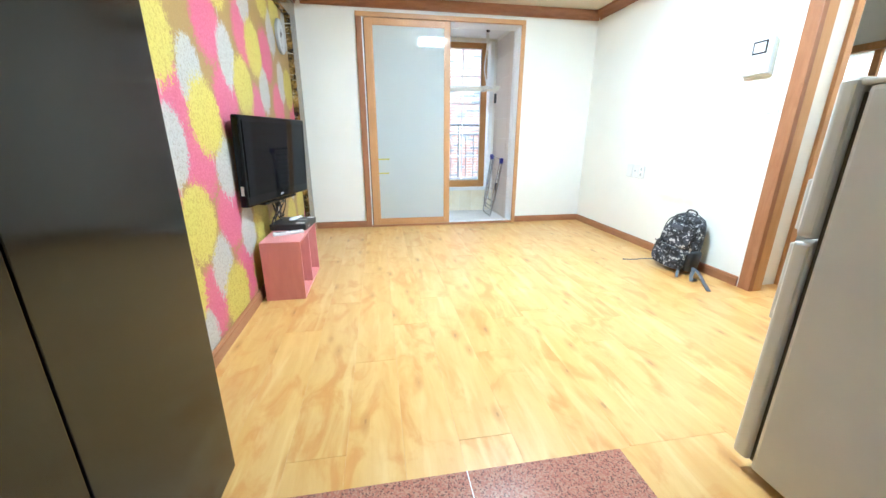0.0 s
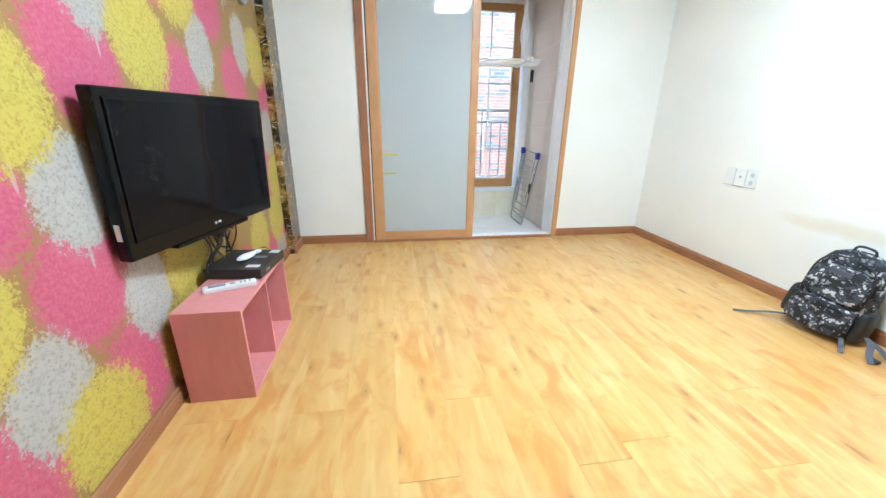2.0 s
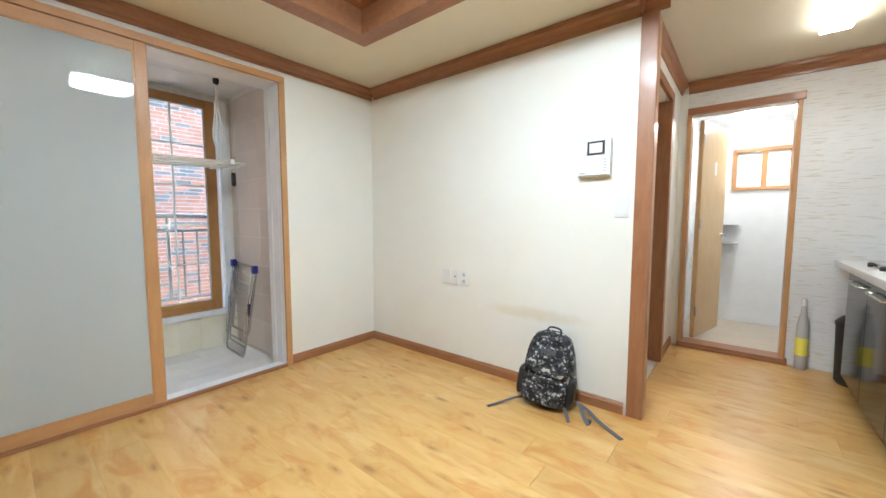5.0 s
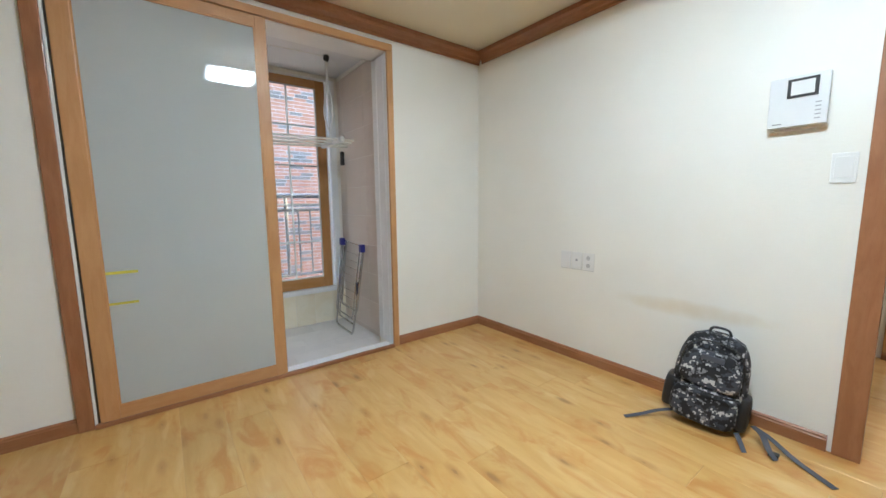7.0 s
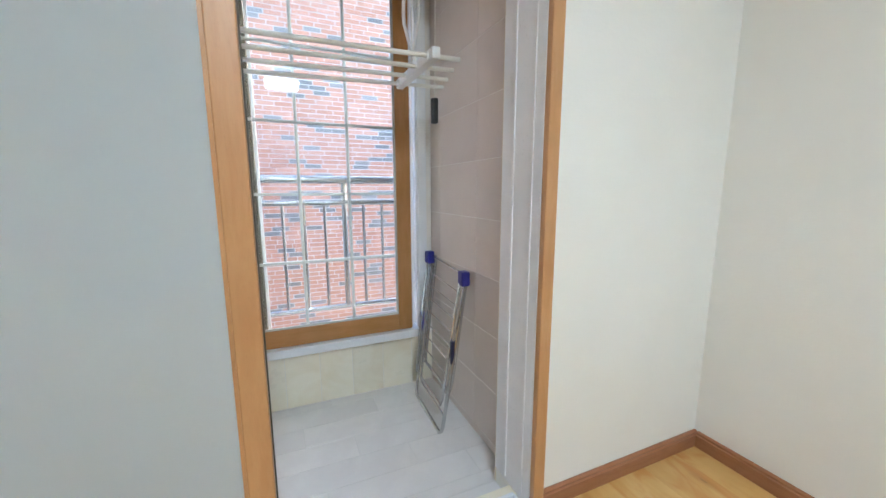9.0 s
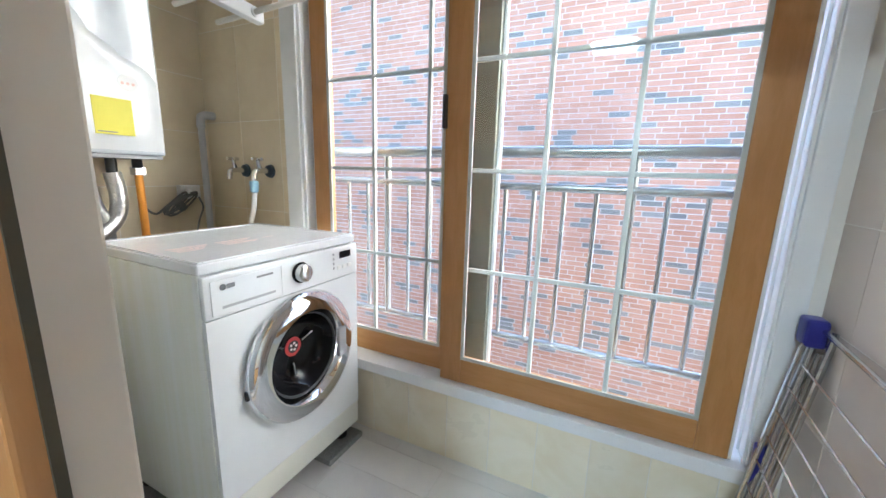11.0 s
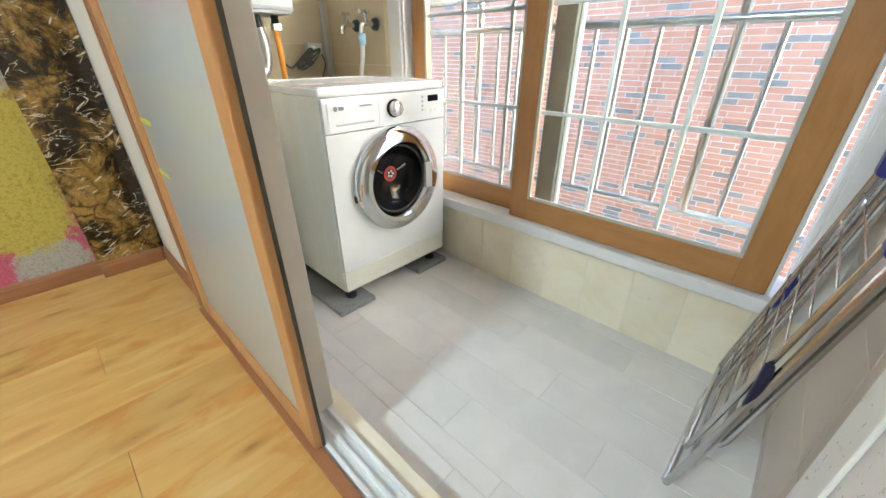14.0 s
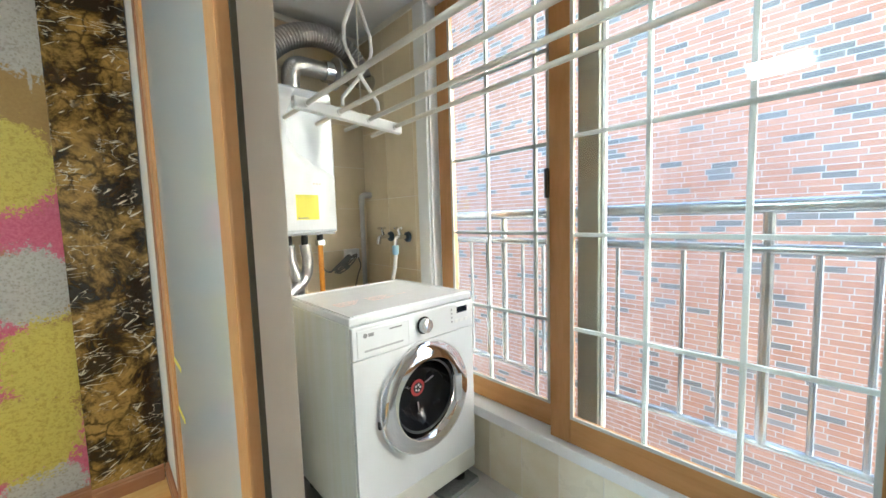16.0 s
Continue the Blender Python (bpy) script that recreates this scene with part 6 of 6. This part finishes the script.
flue = part("flue_elbow", tube(curve([(-0.36, 5.38, 1.80), (-0.36, 5.38, 1.90), (-0.36, 5.41, 1.955), (-0.36, 5.50, 1.965), (-0.36, 5.60, 1.965)], 6), 0.045, seg=20), FOIL, bo, "foil-wrapped flue elbow", smooth=True)
part("collar", disc((-0.36, 5.56, 1.965), (0, 1, 0), 0.045, 0.056, 0.05, seg=24), STEEL, flue, smooth=True)
part("wall_rosette", disc((-0.36, 5.62, 1.965), (0, 1, 0), 0.04, 0.085, 0.012, seg=24), GREY_PLASTIC, flue, "grey rosette")
part("flue_run", tube([(-0.36, 5.63, 1.965), (-0.36, 5.855, 1.965)], 0.044, seg=20), STEEL, flue, smooth=True)
path = curve([(-0.36, 5.80, 1.98), (-0.36, 5.74, 2.08), (-0.36, 5.62, 2.14), (-0.36, 5.48, 2.13), (-0.36, 5.34, 2.06), (-0.36, 5.24, 1.95), (-0.36, 5.20, 1.84)], 25)
rad = [0.053 + 0.006 * (i % 3 == 0) for i in range(len(path))]
part("flexible_duct", tube(path, rad, seg=18), FOIL, bo, "ribbed silver duct", smooth=True)

# pipe, taps, hose, plug on the tiled wall
pp = thing("waste_pipe", -0.42, 5.79, -0.06, "grey plastic pipe with an elbow in the balcony corner", "pipe")
part("riser", tube([(-0.42, 5.79, -0.06), (-0.42, 5.79, 1.27)], 0.0145, seg=14), PIPE_GREY, pp, smooth=True)
part("elbow", tube(curve([(-0.42, 5.79, 1.25), (-0.42, 5.795, 1.30), (-0.42, 5.83, 1.31), (-0.42, 5.855, 1.31)], 5), 0.0185, seg=14), PIPE_GREY, pp, smooth=True)


def tap(x, hose):
    t = thing("water_tap", x, 5.845, 1.03, "chrome wall tap with cross handle" + (" and pale blue hose joint" if hose else ""), "tap", "taps on the balcony wall")
    part("rosette", lathe((x, 5.8455, 1.06), (0, -1, 0), [(0.030, 0), (0.026, 0.012), (0.016, 0.016)], seg=20), ROSETTE, t, "dark rosette", smooth=True)
    part("body", tube(curve([(x, 5.84, 1.06), (x, 5.79, 1.062), (x, 5.765, 1.055), (x, 5.757, 1.02)], 5), [0.012] * 16, seg=12), CHROME, t, smooth=True)
    part("spindle", tube([(x, 5.79, 1.062), (x, 5.782, 1.105)], 0.009, seg=10), CHROME, t, smooth=True)
    for a in range(2):
        c, s = (0.026, 0) if a else (0, 0.026)
        part("cross_arm", tube([(x - c, 5.781 - s, 1.11), (x + c, 5.781 + s, 1.11)], 0.007, seg=8), CHROME, t, smooth=True)
    if hose:
        part("hose_joint", lathe((x, 5.757, 1.018), (0, 0, -1), [(0.017, 0), (0.019, 0.01), (0.017, 0.045), (0.012, 0.05)], seg=16), CYAN_PLASTIC, t, "pale blue hose joint", smooth=True)
        part("hose", tube(curve([(x, 5.757, 0.97), (x - 0.01, 5.755, 0.90), (x - 0.04, 5.76, 0.83), (x - 0.09, 5.80, 0.74)], 6), 0.011, seg=10), WHITE_PLASTIC, t, "white rubber hose", smooth=True)
    return t


tap(-0.20, False)
tap(-0.04, True)
pg = thing("power_socket", -0.48, 5.66, 0.90, "white wall socket with a grey plug and coiled cable", "socket")
part("plate", box(-0.4835, -0.445, 5.685, 5.775, 0.925, 0.985, 0.005), WHITE_PLASTIC, pg)
part("plug", lathe((-0.445, 5.715, 0.95), (1, -0.5, -0.2), [(0.021, 0), (0.020, 0.035), (0.010, 0.055)], seg=16), WHITE_PLASTIC, pg, smooth=True)
part("cable", tube(curve([(-0.40, 5.69, 0.94), (-0.38, 5.66, 0.955), (-0.40, 5.60, 0.90), (-0.42, 5.56, 0.865), (-0.44, 5.53, 0.90), (-0.45, 5.52, 0.99), (-0.46, 5.54, 1.02)], 6), 0.005, seg=8), CABLE_GREY, pg, smooth=True)
for i in range(5):
    cx, cy, cz, w = -0.425 + 0.011 * i, 5.652 + 0.006 * (i % 3), 0.905 + 0.004 * (i % 2), 0.058 + 0.005 * (i % 4)
    part("cable_coil", tube([(cx + 0.006 * math.sin(2 * a), cy + w * math.cos(a), cz + (0.016 + 0.006 * (i % 3)) * math.sin(a) + 0.62 * w * math.cos(a)) for a in [k * math.tau / 22 for k in range(22)]], 0.0038, seg=6, closed=True), CABLE_GREY, pg, smooth=True)
part("tie", disc((-0.40, 5.645, 0.89), (0, 0.85, 0.53), 0.020, 0.025, 0.02, seg=12), CABLE_GREY, pg)
part("drop_cable", tube(curve([(-0.44, 5.76, 0.93), (-0.43, 5.77, 0.88), (-0.42, 5.74, 0.82), (-0.40, 5.70, 0.72)], 6), 0.004, seg=8), CABLE_GREY, pg, smooth=True)

# ceiling clothes airer
ar = thing("ceiling_clothes_airer", 0.98, 5.38, 1.55, "cream ceiling clothes airer with four rods and scissor arms", "clothes airer")
RODY = (5.155, 5.275, 5.395, 5.515)
for i, y in enumerate(RODY):
    part("rod", tube([(0.12 + 0.012 * i, y, 1.524 + 0.08 * (5.53 - y)), (1.80 - 0.03 * (3 - i), y, 1.575)], 0.0082, seg=12), CREAM_ROD, ar, smooth=True)
for x in (0.315, 1.600):
    sl, zb = (0.07, 1.528) if x < 1 else (0.0, 1.573)
    bar = box(x - 0.016, x + 0.016, 5.11, 5.55, zb - 0.02, zb + 0.02, 0.006)
    for v in bar.verts:
        v.co.z += sl * (5.53 - v.co.y)
    part("cross_bar", bar, WHITE_PLASTIC, ar)
    for y in RODY:
        part("rod_clip", disc((x - 0.022, y, zb + sl * (5.53 - y)), (1, 0, 0), 0.0083, 0.0125, 0.044, seg=16), WHITE_PLASTIC, ar, "white rod clip")
    s = 1 if x > 1 else -1
    for k, d in enumerate((0.012, -0.012)):
        xx = x + d
        if k:
            arm = [(5.300, 1.58), (5.302, 1.61), (5.370, 1.69), (5.428, 1.78), (5.435, 1.81), (5.432, 1.86), (5.370, 2.01), (5.345, 2.08), (5.36, 2.20)]
        else:
            arm = [(5.440, 1.58), (5.438, 1.61), (5.370, 1.69), (5.312, 1.78), (5.305, 1.81), (5.308, 1.86), (5.370, 2.01), (5.395, 2.08), (5.38, 2.20)]
        part("scissor_arm", tube([(xx, y, z) for y, z in arm], 0.0072, seg=8), WHITE_PLASTIC, ar, smooth=True)
    part("cord", tube([(x, 5.37, 1.59), (x, 5.37, 2.22)], 0.0022, seg=6), CREAM_ROD, ar)
    part("ceiling_pulley", lathe((x, 5.37, 2.249), (0, 0, -1), [(0.022, 0), (0.022, 0.03), (0.014, 0.045)], seg=16), BLACK_MATT, ar, "black pulley", smooth=True)
part("pull_cord", tube(curve([(0.315, 5.37, 2.235), (1.0, 5.37, 2.225), (1.60, 5.37, 2.235), (1.80, 5.60, 2.23)], 5), 0.002, seg=6), CREAM_ROD, ar)
part("pull_cord", tube([(1.80, 5.60, 2.23), (1.80, 5.62, 1.55)], 0.002, seg=6), CREAM_ROD, ar)
part("pull_handle", box(1.785, 1.815, 5.605, 5.635, 1.43, 1.55, 0.006), BLACK_MATT, ar, "black pull handle")

# folded clothes rack leaning on the east wall
rk = thing("folding_clothes_rack", 1.75, 5.52, -0.06, "folded steel clothes rack with blue plastic joints, leaning on the wall", "clothes rack")


def on_rack(u, v, w=0.0):
    """u across (0 near the door), v up the rack, w off its face."""
    near, far = Vector((1.700, 5.31, -0.048)), Vector((1.712, 5.71, -0.048))
    tn, tf = Vector((1.850, 5.36, 0.705)), Vector((1.850, 5.80, 0.735))
    a = near.lerp(far, u)
    b = tn.lerp(tf, u)
    return a.lerp(b, v) + Vector((-w, 0, 0))


frame_pts = [on_rack(0, 1), on_rack(0, 0.06), on_rack(0.02, 0.02), on_rack(0.06, 0.0), on_rack(0.94, 0.0), on_rack(0.98, 0.02), on_rack(1, 0.06), on_rack(1, 1)]
part("outer_frame", tube(frame_pts, 0.009, seg=10), STEEL, rk, smooth=True)
inner = [on_rack(0.06, 1, -0.02), on_rack(0.06, 0.28, -0.025), on_rack(0.09, 0.24, -0.025), on_rack(0.91, 0.24, -0.025), on_rack(0.94, 0.28, -0.025), on_rack(0.94, 1, -0.02)]
part("inner_frame", tube(inner, 0.008, seg=10), STEEL, rk, smooth=True)
wing = [on_rack(0.03, 0.95, 0.022), on_rack(0.03, 0.22, 0.02), on_rack(0.06, 0.18, 0.02), on_rack(0.94, 0.18, 0.02), on_rack(0.97, 0.22, 0.02), on_rack(0.97, 0.95, 0.022)]
part("wing_frame", tube(wing, 0.0065, seg=8), STEEL, rk, smooth=True)
back_wing = [on_rack(0.05, 0.93, -0.008), on_rack(0.05, 0.14, -0.012), on_rack(0.08, 0.10, -0.012), on_rack(0.92, 0.10, -0.012), on_rack(0.95, 0.14, -0.012), on_rack(0.95, 0.93, -0.008)]
part("wing_frame", tube(back_wing, 0.0065, seg=8), STEEL, rk, smooth=True)
for i in range(8):
    v = 0.30 + 0.085 * i
    part("wire", tube([on_rack(0.03, v, 0.020), on_rack(0.97, v, 0.020)], 0.0025, seg=6), STEEL, rk, smooth=True)
part("top_bar", tube([on_rack(0, 1.0), on_rack(1, 1.0)], 0.006, seg=8), STEEL, rk, smooth=True)
for u in (0.0, 1.0):
    c = on_rack(u, 0.985, 0.006)
    part("joint", box(c.x - 0.026, c.x + 0.018, c.y - 0.026, c.y + 0.026, c.z - 0.036, c.z + 0.034, 0.011, seg=3), BLUE_PLASTIC, rk, "blue plastic joint")
    c = on_rack(u, 0.52, 0.01)
    part("slide", box(c.x - 0.009, c.x + 0.009, c.y - 0.010, c.y + 0.010, c.z - 0.060, c.z + 0.060, 0.005), BLUE_PLASTIC if u else NAVY, rk, "plastic slide")

# ---- pieces: floor planks, tiles, bricks ----
def piece_mesh(name, sx, sy, sz, bevel, material):
    return finish(box(-sx / 2, sx / 2, -sy / 2, sy / 2, -sz / 2, sz / 2, bevel, seg=1), name, material)


def lay(name, me, parent, x, y, z):
    ob = new(name, me)
    ob.parent = parent
    ob.matrix_basis = PLACE[parent.name].inverted() @ Matrix.Translation((x, y, z))
    return ob


rng = random.Random(4)
PW, PLEN, PX = 0.189, 1.18, 0.072
ENDS = {-2: 2.378, -1: 2.70, 0: 2.04, 1: 2.37, 2: 2.70, 3: 2.036, 4: 2.355, 5: 3.60, 7: 2.264, 8: 2.60}
cache = {}
for kx in range(-4, 23):
    xa = PX + kx * PW
    xb = min(xa + PW, 4.29)
    xa = max(xa, -0.575)
    if xb - xa < 0.02:
        continue
    first = ENDS.get(kx, 1.4 + rng.random() * PLEN)
    south = 1.393 if xa < 0.97 else 0.87 if xa > 1.38 else 1.40
    while first > south:
        first -= PLEN
    y = first
    north = 4.752 if xa < XR else 2.534
    while y < north:
        ya, yb = max(y, south), min(y + PLEN, north)
        y += PLEN
        if north - yb < 0.05:
            yb, y = north, north
        if yb - ya < 0.03:
            continue
        key = (round(xb - xa, 3), round(yb - ya, 3))
        if key not in cache:
            cache[key] = piece_mesh("plank", key[0] - 0.0003, key[1] - 0.0012, 0.0118, 0.0004, FLOOR)
        lay("plank", cache[key], floor_base, (xa + xb) / 2, (ya + yb) / 2, -0.0059)


def tiles(name, parent, material, axis, at, a0, a1, b0, b1, ta, tb, oa, ob_, gap=0.003, thick=0.006, stagger=0.0):
    """Tiles over a wall or floor: a runs along it, b up it (or across the floor)."""
    cache = {}
    nb_ = math.floor((b0 - ob_) / tb)
    b = ob_ + nb_ * tb
    row = 0
    while b < b1 - 1e-4:
        a = oa + math.floor((a0 - oa) / ta) * ta - (stagger * row % 1.0) * ta
        while a < a1 - 1e-4:
            x0, x1 = max(a, a0), min(a + ta, a1)
            y0, y1 = max(b, b0), min(b + tb, b1)
            a += ta
            if x1 - x0 < 0.012 or y1 - y0 < 0.012:
                continue
            sa, sb = round(x1 - x0 - gap, 4), round(y1 - y0 - gap, 4)
            key = (sa, sb)
            if key not in cache:
                dims = {"x": (thick, sa, sb), "y": (sa, thick, sb), "z": (sa, sb, thick)}[axis]
                cache[key] = piece_mesh(name, *dims, 0.001, material)
            ca, cb_ = (x0 + x1) / 2, (y0 + y1) / 2
            pos = {"x": (at, ca, cb_), "y": (ca, at, cb_), "z": (ca, cb_, at)}[axis]
            lay(name, cache[key], parent, *pos)
        b += tb
        row += 1


bf = bpy.data.objects["balcony_floor"]
tiles("floor_tile", bf, TILE_FLOOR, "z", -0.0628, -0.484, 1.876, 4.987, 5.859, 0.60, 0.148, 0.19, 5.05, 0.003, 0.0056, 0.37)
tiles("floor_tile", bf, TILE_FLOOR, "z", -0.0628, 0.077, 1.796, 4.888, 4.984, 0.60, 0.148, 0.30, 4.902, 0.003, 0.0056, 0.37)
tiles("wall_tile", wr, TILE_WALL, "x", 1.8735, 4.993, 5.859, -0.06, 2.25, 0.41, 0.25, 5.31, -0.02, 0.0025, 0.005)
tiles("wall_tile", wl, TILE_LEFT, "x", -0.4815, 4.993, 5.859, -0.06, 2.25, 0.41, 0.25, 5.45, -0.02, 0.0025, 0.005)
tiles("wall_tile", ww, TILE_LEFT, "y", YW - 0.0025, -0.478, 0.069, -0.06, 2.25, 0.25, 0.40, -0.23, 0.08, 0.0025, 0.005)
tiles("low_tile", ww, TILE_LOW, "y", YW - 0.0025, 0.072, 1.870, -0.06, 0.243, 0.176, 0.31, 0.155, -0.06, 0.0025, 0.005)

# bricks of the neighbouring house: near ones singly, the rest joined
BLEN, BHGT, JOINT = 0.245, 0.068, 0.008
near_r = piece_mesh("brick", BLEN - JOINT, 0.016, BHGT - JOINT, 0.0015, BRICK_R)
near_d = piece_mesh("brick", BLEN - JOINT, 0.016, BHGT - JOINT, 0.0015, BRICK_D)
verts, faces, mats = [], [], []
rb = random.Random(11)
row = 0
z = -2.2
while z < 5.52:
    x = -6.5 + rb.choice((0.0, 0.25, 0.5, 0.75)) * BLEN * 0.5 + (row % 2) * BLEN * 0.5
    while x < 4.25:
        dark = rb.random() < 0.13
        length = BLEN
        dz = rb.uniform(-0.001, 0.001)
        dy = rb.uniform(-0.002, 0.002)
        if -0.3 < x < 1.35 and 0.1 < z < 2.3:
            lay("brick", near_d if dark else near_r, nb, x + length / 2, BY + dy, z + dz)
        else:
            a, b, c, d = x + JOINT / 2, x + length - JOINT / 2, z - (BHGT - JOINT) / 2 + dz, z + (BHGT - JOINT) / 2 + dz
            n = len(verts)
            y0, y1, e = BY - 0.008 + dy, BY + 0.009, 0.0015
            verts += [(a + e, y0, c + e), (b - e, y0, c + e), (b - e, y0, d - e), (a + e, y0, d - e), (a, y1, c), (b, y1, c), (b, y1, d), (a, y1, d)]
            faces += [(n, n + 1, n + 2, n + 3), (n, n + 4, n + 5, n + 1), (n + 1, n + 5, n + 6, n + 2), (n + 2, n + 6, n + 7, n + 3), (n + 3, n + 7, n + 4, n)]
            mats += [1 if dark else 0] * 5
        x += length
    z += BHGT
    row += 1
me = bpy.data.meshes.new("far_bricks")
me.from_pydata([tuple(Vector(v) - PLACE[nb.name].translation) for v in verts], [], faces)
me.materials.append(BRICK_RI)
me.materials.append(BRICK_DI)
me.polygons.foreach_set("material_index", mats)
fb = new("far_bricks", me)
fb.parent = nb
tagged(fb, "red and grey bricks of the neighbouring house", kind="stuff")
